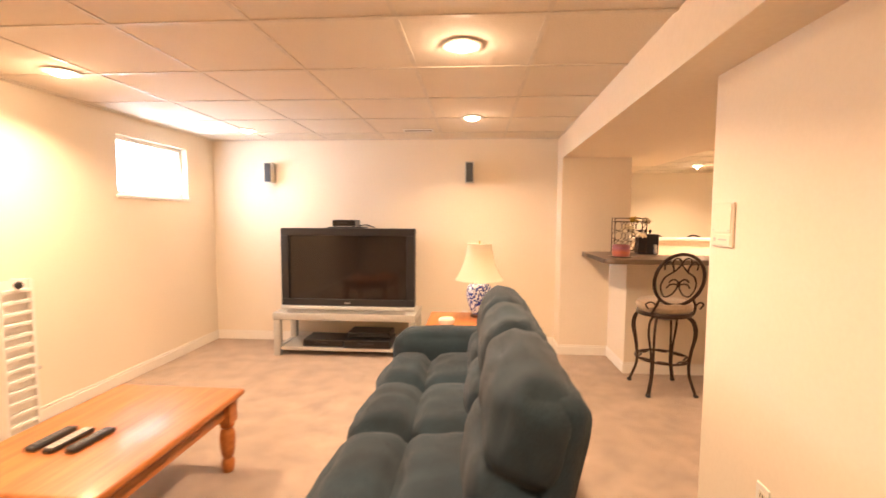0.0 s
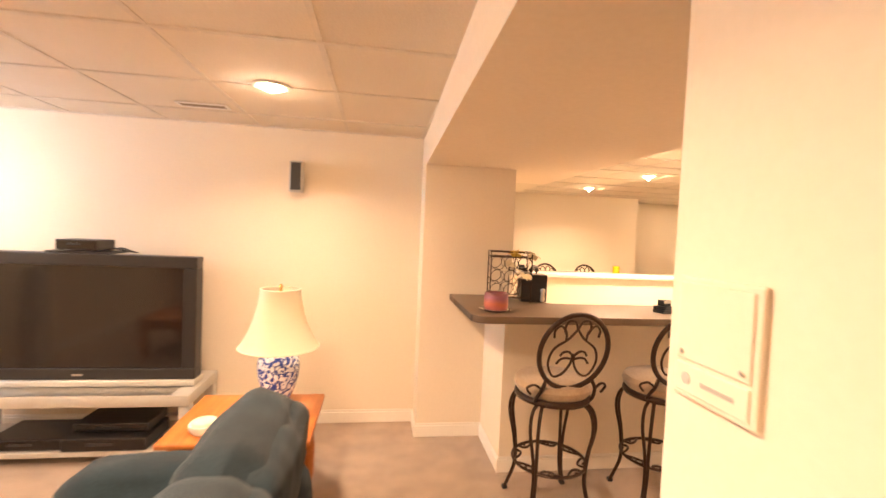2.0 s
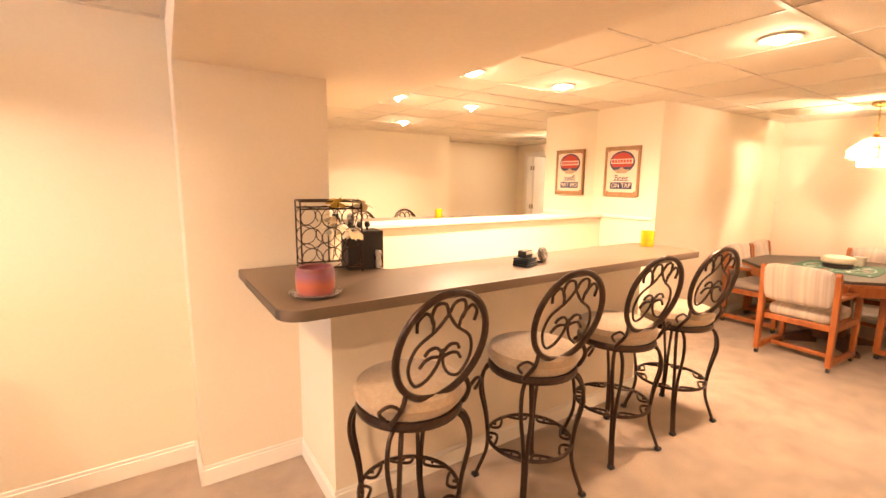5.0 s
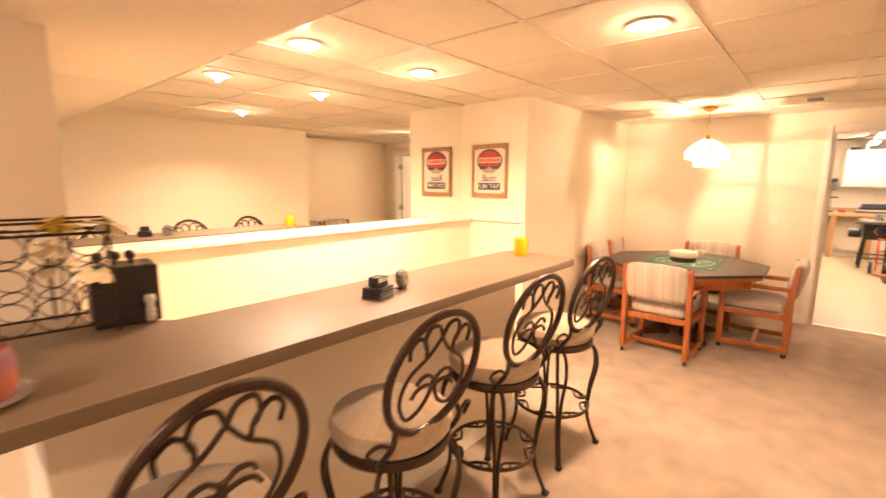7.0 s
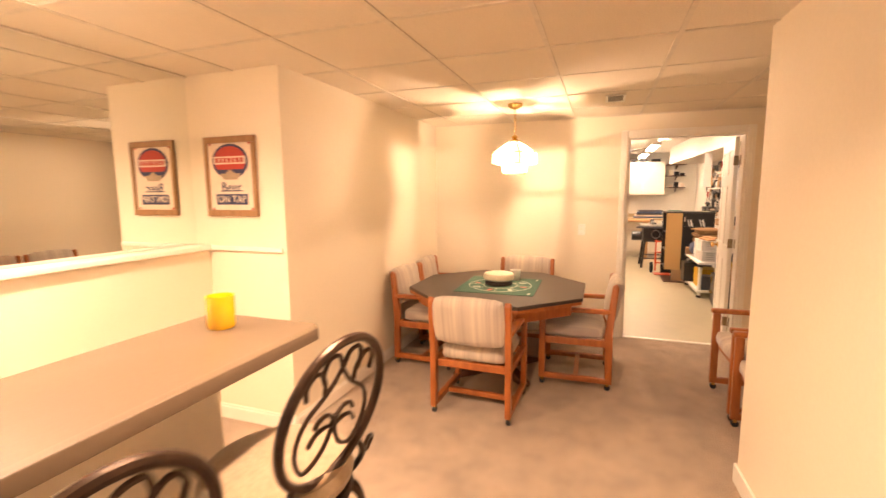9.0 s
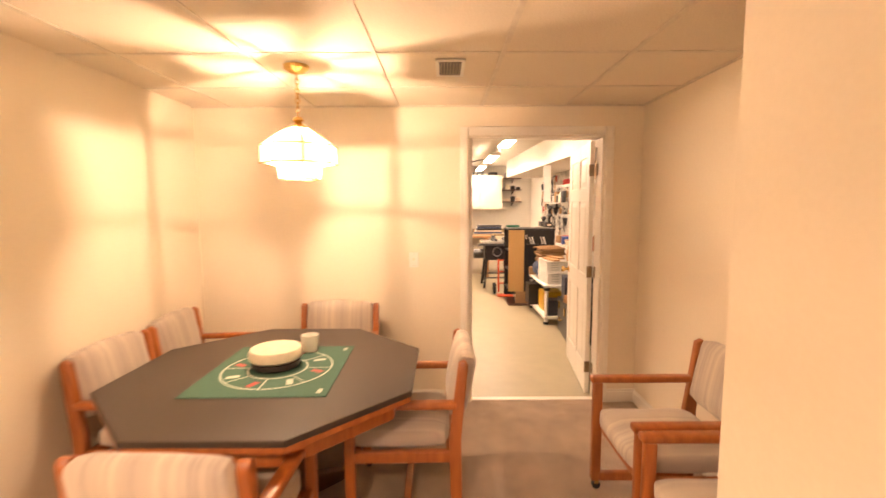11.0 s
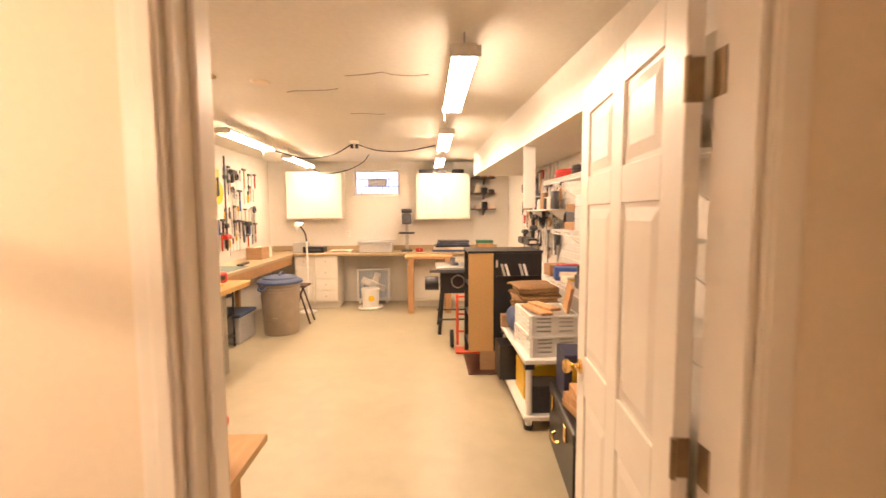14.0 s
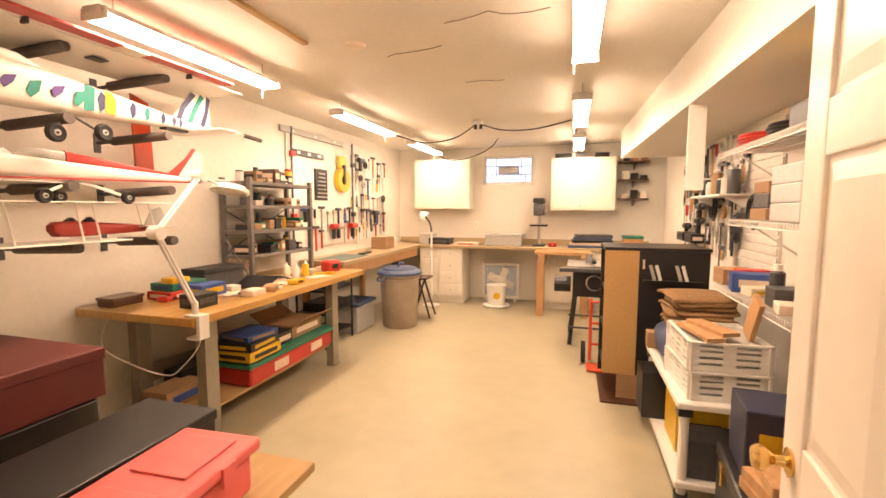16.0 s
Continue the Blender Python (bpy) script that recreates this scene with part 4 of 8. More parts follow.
def bar_stool():
    s = thing("bar_stool", (0, 0, 0), 0, "bronze iron bar stool with scrolled oval back and tan seat", "bar stool", "stools at the bar")
    part("seat_cushion", lathe(BM(), [(0.0, 0.665), (0.19, 0.665), (0.212, 0.69), (0.218, 0.715), (0.205, 0.742), (0.16, 0.758), (0.08, 0.765), (0.0, 0.766)], 36), M_SEAT, s, "tan suede round seat", smooth=True)
    part("seat_ring", lathe(BM(), [(0.19, 0.635), (0.208, 0.635), (0.214, 0.65), (0.208, 0.668), (0.19, 0.668), (0.19, 0.635)], 36), M_IRON, s, smooth=True)
    part("swivel_plate", lathe(BM(), [(0.0, 0.60), (0.09, 0.60), (0.15, 0.625), (0.19, 0.635), (0.19, 0.66), (0.0, 0.66)], 24), M_IRON, s, smooth=True)
    for k in range(4):
        a = math.pi / 4 + k * math.pi / 2
        ca, sa = math.cos(a), math.sin(a)
        t = Vector((-sa, ca, 0))
        for sgn in (-1, 1):
            pts = [(r * ca + sgn * o * t.x, r * sa + sgn * o * t.y, z) for r, z, o in ((0.17, 0.64, 0.012), (0.225, 0.60, 0.022), (0.245, 0.50, 0.022), (0.215, 0.34, 0.010), (0.208, 0.18, 0.006), (0.262, 0.02, 0.006))]
            part("leg", sweep(BM(), curve_pts(pts, 5), 0.0095, 7), M_IRON, s, smooth=True)
        part("foot", bx(-0.016, 0.016, -0.016, 0.016, 0, 0.022, 0.004, 1, Matrix.Translation((0.266 * ca, 0.266 * sa, 0))), M_BLACKPL, s)
    ring = [(0.205 * math.cos(i * math.pi / 20), 0.205 * math.sin(i * math.pi / 20), 0.27) for i in range(40)]
    part("foot_ring", sweep(BM(), ring, 0.009, 8, True), M_IRON, s, smooth=True)
    for k in range(4):
        a = k * math.pi / 2
        m = Matrix.Rotation(a, 4, "Z")
        for sgn in (-1, 1):
            c = [(0.198, sgn * 0.02, 0.27), (0.165, sgn * 0.045, 0.27), (0.135, sgn * 0.085, 0.27), (0.155, sgn * 0.115, 0.27), (0.182, sgn * 0.095, 0.27), (0.168, sgn * 0.075, 0.27)]
            part("scroll", sweep(BM(), [m @ Vector(p) for p in curve_pts(c, 5)], 0.007, 6), M_IRON, s, smooth=True)
    # oval back, leaning away from the bar
    back = Matrix.Translation((0, -0.225, 0.945)) @ Matrix.Rotation(radians(14), 4, "X")

    def bp(u, v):
        return back @ Vector((u, 0, v))
    oval = [bp(0.190 * math.cos(i * math.pi / 24), 0.212 * math.sin(i * math.pi / 24)) for i in range(48)]
    part("back_ring", sweep(BM(), oval, 0.0135, 9, True), M_IRON, s, smooth=True)
    for sgn in (-1, 1):
        lines = ([(0, 0.13), (-0.045, 0.075), (-0.115, 0.02), (-0.135, -0.06), (-0.10, -0.135), (-0.05, -0.125), (-0.012, -0.07), (-0.004, -0.01)],
                 [(0, 0.13), (-0.02, 0.172), (-0.058, 0.175), (-0.072, 0.135), (-0.062, 0.105)],
                 [(-0.055, 0.072), (-0.062, 0.115), (-0.095, 0.150), (-0.125, 0.125), (-0.122, 0.085)],
                 [(-0.004, -0.02), (-0.03, 0.004), (-0.06, 0.0), (-0.075, -0.02)],
                 [(-0.006, -0.04), (-0.04, -0.032), (-0.07, -0.04), (-0.09, -0.065)])
        for ln in lines:
            part("scroll", sweep(BM(), [bp(-sgn * q.x, q.y) for q in curve_pts([(a, c, 0) for a, c in ln], 5)], 0.0065, 6), M_IRON, s, smooth=True)
        br = [bp(-sgn * 0.128, -0.155), (-sgn * 0.15, -0.19, 0.74), (-sgn * 0.165, -0.145, 0.67), (-sgn * 0.15, -0.12, 0.645)]
        part("bracket", sweep(BM(), curve_pts(br, 5), 0.010, 7), M_IRON, s, smooth=True)
        cu = [(-sgn * 0.145, -0.19, 0.735), (-sgn * 0.19, -0.185, 0.765), (-sgn * 0.225, -0.17, 0.745), (-sgn * 0.208, -0.165, 0.715), (-sgn * 0.20, -0.165, 0.71)]
        part("curl", sweep(BM(), curve_pts(cu, 5), 0.007, 6), M_IRON, s, smooth=True)
    return s


stool = bar_stool()
stool.matrix_basis = pose(1.34, 3.735, 0, 0, 0, 3)
for x, y, rz in ((2.02, 3.74, -4), (2.70, 3.76, -6), (3.30, 3.75, -8)):
    copy_thing(stool, pose(x, y, 0, 0, 0, rz))

# things on the bar
c = thing("candle", (1.04, 3.93, 1.081), 0, "squat pink and plum pillar candle on a glass plate", "candle")
part("wax", lathe(BM(), [(0.0, 0.012), (0.066, 0.012), (0.072, 0.03), (0.073, 0.08), (0.070, 0.105), (0.064, 0.112), (0.057, 0.108), (0.055, 0.07), (0.0, 0.062)], 36), M_CANDLE, c, smooth=True)
part("wick", cyl(BM(), (0, 0, 0.06), (0.003, 0, 0.08), 0.0015, seg=6), M_BLACKPL, c)
part("plate", lathe(BM(), [(0.0, 0.0), (0.07, 0.0), (0.096, 0.010), (0.100, 0.014), (0.086, 0.011), (0.0, 0.011)], 36), M_PLATE, c, "clear moulded glass plate", smooth=True)


def wine_rack():
    r = thing("wine_rack", (1.245, 4.36, 1.081), -8, "black wire wine rack decorated with silk flowers", "wine rack")
    w, d, h = 0.14, 0.085, 0.34
    for sx in (-1, 1):
        for sy in (-1, 1):
            part("post", cyl(BM(), (sx * w, sy * d, 0), (sx * w, sy * d, h), 0.0038, seg=8), M_IRON, r)
    for z in (0.03, h - 0.035, h):
        for sy in (-1, 1):
            part("rail", cyl(BM(), (-w, sy * d, z), (w, sy * d, z), 0.004, seg=6), M_IRON, r)
        for sx in (-1, 1):
            part("rail", cyl(BM(), (sx * w, -d, z), (sx * w, d, z), 0.004, seg=6), M_IRON, r)
    for sy in (-1, 1):
        for i in range(3):
            for j in range(3):
                cx, cz, rr = -0.093 + i * 0.093, 0.078 + j * 0.093, 0.046
                part("bottle_ring", sweep(BM(), [(cx + rr * math.cos(a * math.pi / 10), sy * d, cz + rr * math.sin(a * math.pi / 10)) for a in range(20)], 0.0022, 5, True), M_IRON, r)
    rnd = random.Random(5)
    for k in range(7):
        fx, fy, fz = (0.03, -0.07, 0.335) if k == 0 else (rnd.uniform(-0.01, 0.16), rnd.uniform(-0.09, 0.02), rnd.uniform(0.19, 0.33))
        b = BM()
        for q in range(7):
            m = Matrix.Translation((fx, fy - 0.02, fz)) @ Euler((rnd.uniform(-0.6, 0.6), rnd.uniform(-0.6, 0.6), q * 0.9)).to_matrix().to_4x4()
            vs = [b.verts.new(m @ Vector(p)) for p in ((0, 0, 0), (0.02, 0.022, 0.008), (0.05, 0.020, 0.0), (0.064, 0, -0.010), (0.05, -0.020, 0), (0.02, -0.022, 0.008))]
            b.faces.new(vs)
        part("flower", b, M_GOLD if k == 0 else M_PETAL, r, "gold silk flower" if k == 0 else "cream silk flower")
        part("stem", cyl(BM(), (fx, fy - 0.02, fz), (fx * 0.5, 0, 0.04), 0.002, seg=5), M_IRON, r)


wine_rack()
k = thing("drink_dispenser", (1.40, 4.36, 1.081), -6, "black boxed drink dispenser with a chrome tap", "dispenser")
part("body", bx(-0.075, 0.105, -0.07, 0.07, 0, 0.19, 0.006), M_BLACKPL, k)
part("tap", lathe(BM(), [(0.0, 0), (0.014, 0), (0.016, 0.03), (0.011, 0.05), (0.018, 0.07), (0.014, 0.085), (0, 0.09)], 14, (0.07, -0.088, 0.01)), M_STEEL, k, "chrome tap", smooth=True)
part("tap_pipe", cyl(BM(), (0.07, -0.09, 0.06), (0.07, -0.068, 0.06), 0.008, seg=10), M_STEEL, k)
for x in (-0.045, 0.0, 0.04):
    part("knob", lathe(BM(), [(0.005, 0), (0.006, 0.012), (0.014, 0.02), (0.016, 0.03), (0.010, 0.042), (0, 0.045)], 12, (x, -0.01, 0.19)), M_BLACKPL, k, smooth=True)
g = thing("coaster_box", (2.17, 3.97, 1.081), 12, "dark stacked coaster set in a small holder", "coasters")
for i in range(4):
    part("coaster", bx(-0.05, 0.05, -0.045, 0.045, i * 0.011, 0.009 + i * 0.011, 0.003, 1, Matrix.Rotation(radians(3 * i), 4, "Z")), M_BLACKPL, g)
part("card_case", bx(-0.032, 0.032, -0.026, 0.026, 0.045, 0.082, 0.004), M_BEZEL, g)
part("card_edge", bx(-0.030, 0.030, -0.0275, -0.025, 0.062, 0.078, 0.001, 1), M_SILVER, g)
M_MARBLE = pattern_mat("grey_black_swirl_glaze", (0.32, 0.28, 0.25), (0.05, 0.045, 0.045), 40, 0.3)
g = thing("trinket_dish", (2.33, 4.0, 1.081), 25, "round grey and black swirled trinket propped on edge", "ornament")
part("disc", lathe(BM(), [(0, -0.018), (0.03, -0.018), (0.042, -0.008), (0.043, 0.008), (0.032, 0.018), (0.0, 0.016)], 28, m=Matrix.Translation((0, 0, 0.043)) @ Matrix.Rotation(radians(78), 4, "X")), M_MARBLE, g, smooth=True)
part("stand", bx(-0.03, 0.03, -0.012, 0.02, 0, 0.008, 0.003), M_BLACKPL, g)
g = thing("candle_holder", (3.42, 4.06, 1.081), 0, "bright yellow glass candle holder", "candle holder")
part("glass", lathe(BM(), [(0.0, 0.0), (0.040, 0.0), (0.044, 0.006), (0.044, 0.108), (0.040, 0.108), (0.038, 0.02), (0.0, 0.016)], 28), M_YELLOW, g, smooth=True)
part("candle", cyl(BM(), (0, 0, 0.017), (0, 0, 0.06), 0.034, seg=20), M_CREAM, g)

# framed sign on the end wall of the bar
s = thing("framed_sign", (XP, 5.075, 1.632), -90, "wood-framed vintage tavern sign in red, navy and cream", "picture")
for a in ((-0.2, 0.2, 0.208, 0.248), (-0.2, 0.2, -0.248, -0.208), (-0.2, -0.174, -0.208, 0.208), (0.174, 0.2, -0.208, 0.208)):
    part("frame", bx(a[0], a[1], -0.024, -0.001, a[2], a[3], 0.004), M_TANWOOD, s)
part("print", bx(-0.175, 0.175, -0.012, -0.004, -0.223, 0.223), M_PAPER, s)
def disc(rx, rz, cx, cz, y, material, nm, zlo=-9, zhi=9):
    pts = []
    for i in range(40):
        pts.append((cx + rx * math.cos(i * math.pi / 20), max(zlo, min(zhi, cz + rz * math.sin(i * math.pi / 20)))))
    b = prism(BM(), pts, -0.0008, 0.0008, m=Matrix.Translation((0, y, 0)) @ Matrix.Rotation(radians(90), 4, "X"))
    part(nm, b, material, s)
disc(0.142, 0.108, 0, 0.095, -0.0135, M_NAVY, "emblem")
disc(0.124, 0.090, 0, 0.098, -0.0155, M_RED, "emblem_field", zlo=0.045)
part("name_panel", bx(-0.125, 0.125, -0.019, -0.0165, 0.078, 0.125, 0.001, 1), M_PAPER, s)
for i in range(7):
    part("printed_bar", bx(-0.112 + i * 0.033, -0.088 + i * 0.033, -0.0205, -0.0188, 0.086, 0.117), M_RED, s)
part("crest", prism(BM(), [(-0.05, -0.018), (0.05, -0.018), (0.085, 0.02), (0.04, 0.02), (0, 0.045), (-0.04, 0.02), (-0.085, 0.02)], 0.0165, 0.018, m=Matrix.Rotation(radians(90), 4, "X")), M_SEAT, s)
part("tap_panel", bx(-0.125, 0.125, -0.0155, -0.0125, -0.175, -0.108, 0.001, 1), M_NAVY, s)
UP = Matrix.Rotation(radians(90), 4, "X")
lettering("ON TAP", Matrix.Translation((0, -0.0165, -0.142)) @ UP, 0.062, M_PAPER, s)
lettering("Beer", Matrix.Translation((0, -0.0135, -0.066)) @ UP, 0.085, M_NAVY, s)
part("printed_bar", bx(-0.09, 0.09, -0.0135, -0.0122, -0.092, -0.086), M_NAVY, s)
for sx in (-1, 1):
    for sz in (-1, 1):
        part("corner_mark", cyl(BM(), (sx * 0.155, -0.0135, sz * 0.203), (sx * 0.155, -0.0118, sz * 0.203), 0.009, seg=12), M_RED, s)

# ---- dining nook ----
def octagon(r, k=8):
    return [(r * math.cos(math.pi / 8 + i * math.pi / 4), r * math.sin(math.pi / 8 + i * math.pi / 4)) for i in range(k)]


def game_table():
    t = thing("game_table", (5.96, 3.68, 0), 0, "octagonal oak game table with a grey-brown laminate top", "table")
    part("tabletop", prism(BM(), octagon(0.755), 0.715, 0.742, 0.004), M_TABLETOP, t)
    part("edge_band", prism(BM(), octagon(0.750), 0.690, 0.714, 0.003), M_OAK, t)
    o = octagon(0.655)
    for i in range(8):
        (x0, y0), (x1, y1) = o[i], o[(i + 1) % 8]
        ln = math.hypot(x1 - x0, y1 - y0)
        m = Matrix.Translation(((x0 + x1) / 2, (y0 + y1) / 2, 0)) @ Matrix.Rotation(math.atan2(y1 - y0, x1 - x0), 4, "Z")
        part("apron", bx(-ln / 2, ln / 2, -0.011, 0.011, 0.595, 0.689, 0.004, m=m), M_OAK, t)
    part("pedestal", prism(BM(), octagon(0.16), 0.06, 0.69, 0.006), M_DARKWOOD, t)
    for k in range(4):
        m = Matrix.Rotation(math.pi / 4 + k * math.pi / 2, 4, "Z")
        part("foot", prism(BM(), [(0.1, 0.0), (0.42, 0.0), (0.42, 0.035), (0.16, 0.11), (0.1, 0.11)], -0.035, 0.035, 0.005, m=m @ Matrix.Rotation(radians(90), 4, "X")), M_DARKWOOD, t)


game_table()


def table_mat():
    t = thing("game_mat", (5.94, 3.66, 0.7425), 1, "square green felt card mat with a printed pale ring", "game mat")
    part("felt", bx(-0.335, 0.335, -0.315, 0.315, 0, 0.004, 0.001, 1), M_MAT, t)
    for r in (0.255, 0.135):
        part("printed_ring", lathe(BM(), [(r, 0.0042), (r + 0.008, 0.0042), (r + 0.008, 0.0050), (r, 0.0050), (r, 0.0042)], 40), M_CHIPLINE, t)
    for k in range(8):
        m = Matrix.Rotation(k * math.pi / 4, 4, "Z")
        part("printed_line", bx(0.145, 0.252, -0.003, 0.003, 0.0041, 0.0047, m=m), M_CHIPLINE, t)
        part("printed_card", bx(0.17, 0.23, 0.04, 0.07, 0.0041, 0.0045, m=m @ Matrix.Rotation(0.3, 4, "Z")), M_RED if k % 2 else M_CHIPLINE, t)
    for sx in (-1, 1):
        part("corner_print", bx(sx * 0.28 - 0.022, sx * 0.28 + 0.022, -0.285, -0.265, 0.0042, 0.005), M_CHIPLINE, t)


table_mat()
p = thing("card_caddy", (5.97, 3.68, 0.7475), 0, "round cream-topped card caddy on the felt mat", "caddy")
part("base", lathe(BM(), [(0.0, 0), (0.105, 0), (0.115, 0.01), (0.115, 0.03), (0.10, 0.035), (0.0, 0.035)], 32), M_TABLETOP, p, smooth=True)
part("cover", lathe(BM(), [(0.11, 0.036), (0.128, 0.05), (0.13, 0.075), (0.12, 0.095), (0.08, 0.106), (0.0, 0.108)], 36), M_CREAM, p, "padded cream cover", smooth=True)
p = thing("votive_glass", (6.20, 3.58, 0.7475), 0, "small frosted white votive glass", "candle holder")
part("glass", lathe(BM(), [(0.0, 0), (0.038, 0), (0.048, 0.09), (0.045, 0.09), (0.036, 0.01), (0.0, 0.008)], 24), M_WHITEPL, p, smooth=True)


def arm_chair():
    """Faces +y; castered oak side frames with striped cushions."""
    c = thing("arm_chair", (0, 0, 0), 0, "oak armchair on casters with striped woven upholstery", "armchair", "oak armchairs")
    part("seat_cushion", cushion(BM(), -0.225, 0.225, -0.20, 0.27, 0.375, 0.485, 0.015, 8), M_STRIPE, c, smooth=True)
    lean = Matrix.Translation((0, -0.235, 0.50)) @ Matrix.Rotation(radians(11), 4, "X")
    part("backrest", cushion(BM(), -0.235, 0.235, -0.045, 0.045, 0.03, 0.345, 0.012, 8, lean), M_STRIPE, c, smooth=True)
    for s in (-1, 1):
        x0, x1 = (s * 0.262 - 0.02, s * 0.262 + 0.02)
        part("front_post", bx(x0, x1, 0.235, 0.285, 0.05, 0.60, 0.008), M_OAK, c, smooth=True)
        part("rear_post", prism(BM(), [(-0.27, 0.05), (-0.215, 0.05), (-0.205, 0.45), (-0.250, 0.82), (-0.282, 0.835), (-0.297, 0.81), (-0.262, 0.45)], x0, x1, 0.008, Matrix(((0, 0, 1, 0), (1, 0, 0, 0), (0, 1, 0, 0), (0, 0, 0, 1)))), M_OAK, c, smooth=True)
        part("armrest", bx(s * 0.262 - 0.028, s * 0.262 + 0.028, -0.245, 0.30, 0.60, 0.635, 0.012, 3), M_OAK, c, smooth=True)
        part("sled_rail", bx(x0, x1, -0.26, 0.28, 0.05, 0.095, 0.008), M_OAK, c, smooth=True)
        part("side_rail", bx(x0 + 0.004, x1 - 0.004, -0.22, 0.24, 0.34, 0.395, 0.006), M_OAK, c)
        for y in (-0.235, 0.255):
            k = part("caster", cyl(BM(), (s * 0.262 - 0.011, y, 0.022), (s * 0.262 + 0.011, y, 0.022), 0.022, seg=16), M_BLACKPL, c)
            part("caster_fork", bx(s * 0.262 - 0.014, s * 0.262 + 0.014, y - 0.012, y + 0.012, 0.030, 0.052, 0.004), M_BRASS, c)
    part("stretcher", bx(-0.242, 0.242, -0.02, 0.02, 0.055, 0.09, 0.006), M_OAK, c)
    part("seat_rail", bx(-0.242, 0.242, 0.215, 0.245, 0.335, 0.385, 0.005), M_OAK, c)
    part("seat_rail", bx(-0.242, 0.242, -0.225, -0.195, 0.335, 0.385, 0.005), M_OAK, c)
    return c


chair = arm_chair()
chair.matrix_basis = pose(5.29, 3.66, 0, 0, 0, -92)
for x, y, rz in ((6.06, 3.03, 1), (6.07, 4.32, 178), (6.68, 4.33, 184), (6.74, 3.60, 90), (5.84, 1.76, 0), (5.24, 1.76, 0)):
    copy_thing(chair, pose(x, y, 0, 0, 0, rz))


def pendant_lamp():
    x, y = 6.20, 3.60
    l = thing("pendant_lamp", (x, y, 0), 0, "lit brass pendant lamp with a panelled milk-glass shade", "pendant lamp")
    part("canopy", lathe(BM(), [(0.0, 2.225), (0.03, 2.23), (0.062, 2.25), (0.066, CEIL - 0.003), (0.0, CEIL - 0.003)], 28), M_BRASS, l, smooth=True)
    for i in range(9):
        m = Matrix.Translation((0, 0, 2.212 - i * 0.024)) @ Matrix.Rotation(math.pi / 2 * (i % 2), 4, "Z") @ Matrix.Rotation(math.pi / 2, 4, "X")
        part("chain_link", sweep(BM(), [m @ Vector((0.009 * math.cos(a * math.pi / 6), 0.016 * math.sin(a * math.pi / 6), 0)) for a in range(12)], 0.0025, 5, True), M_BRASS, l)
    part("cap", lathe(BM(), [(0.008, 2.01), (0.022, 2.005), (0.03, 1.99), (0.018, 1.978), (0.034, 1.968), (0.055, 1.955), (0.055, 1.948), (0.0, 1.948)], 24), M_BRASS, l, smooth=True)
    n = 8
    def ring(r, z):
        return [Vector((r * math.cos(2 * math.pi * (i + 0.5) / n), r * math.sin(2 * math.pi * (i + 0.5) / n), z)) for i in range(n)]
    levels = [ring(0.055, 1.95), ring(0.115, 1.915), ring(0.195, 1.855), ring(0.198, 1.765), ring(0.112, 1.752), ring(0.104, 1.685)]
    for a, c in zip(levels, levels[1:]):
        for i in range(n):
            q = [a[i], a[(i + 1) % n], c[(i + 1) % n], c[i]]
            mid = sum(q, Vector()) / 4
            b = BM()
            nrm = (q[1] - q[0]).cross(q[3] - q[0]).normalized() * 0.0015
            vs = [mid + (p - mid) * 0.955 for p in q]
            lo, hi = [b.verts.new(p - nrm) for p in vs], [b.verts.new(p + nrm) for p in vs]
            b.faces.new(lo[::-1]), b.faces.new(hi)
            for j in range(4):
                b.faces.new((lo[j], lo[(j + 1) % 4], hi[(j + 1) % 4], hi[j]))
            clear = c is not levels[2] or i % 2 == 0
            g = part("glass_panel", b, M_MILK, l)
            g.visible_shadow = not clear
    for i in range(n):
        part("rib", sweep(BM(), [lv[i] for lv in levels], 0.005, 6), M_BRASS, l)
    for lv in (levels[2], levels[3], levels[5]):
        part("band", sweep(BM(), lv, 0.004, 6, True), M_BRASS, l)
    for i in range(4):
        a = i * math.pi / 2 + 0.4
        part("arm", cyl(BM(), (0, 0, 1.88), (0.09 * math.cos(a), 0.09 * math.sin(a), 1.86), 0.005, seg=8), M_BRASS, l)
        part("bulb", lathe(BM(), [(0.0, 1.775), (0.018, 1.78), (0.028, 1.80), (0.02, 1.835), (0.012, 1.86)], 14, (0.09 * math.cos(a), 0.09 * math.sin(a), 0)), M_BULB, l, "glowing bulb", smooth=True)
    lamp_point("pendant_glow", (x, y, 1.825), PEND_W * 0.92, WARM, 0.012)
    lamp_point("pendant_glow", (x, y, 1.70), PEND_W * 0.02, WARM, 0.05)


pendant_lamp()


# ---- workshop ----
M_BENCH = mat("maple_bench_top", (0.60, 0.36, 0.10), (0.50, 0.275, 0.07), 0.3, scale=4, stretch=(0.6, 8, 8), bump=0.04, bscale=18, blot=0.12, bsize=3, coat=0.3)
M_PLY = mat("raw_plywood", (0.52, 0.34, 0.15), (0.43, 0.27, 0.11), 0.7, scale=4, stretch=(0.8, 7, 7), bump=0.08, bscale=24, blot=0.1, bsize=3)
M_LUMBER = mat("pale_lumber", (0.50, 0.29, 0.13), (0.40, 0.22, 0.09), 0.7, scale=5, stretch=(7, 7, 0.8), bump=0.08, bscale=24)
M_COUNTER = mat("tan_speckled_laminate", (0.46, 0.35, 0.20), (0.38, 0.28, 0.155), 0.4, scale=150, bump=0.02)
M_LEG = mat("grey_enamelled_steel", (0.30, 0.27, 0.21), (0.26, 0.235, 0.18), 0.45, 0.2, scale=20, bump=0.04)
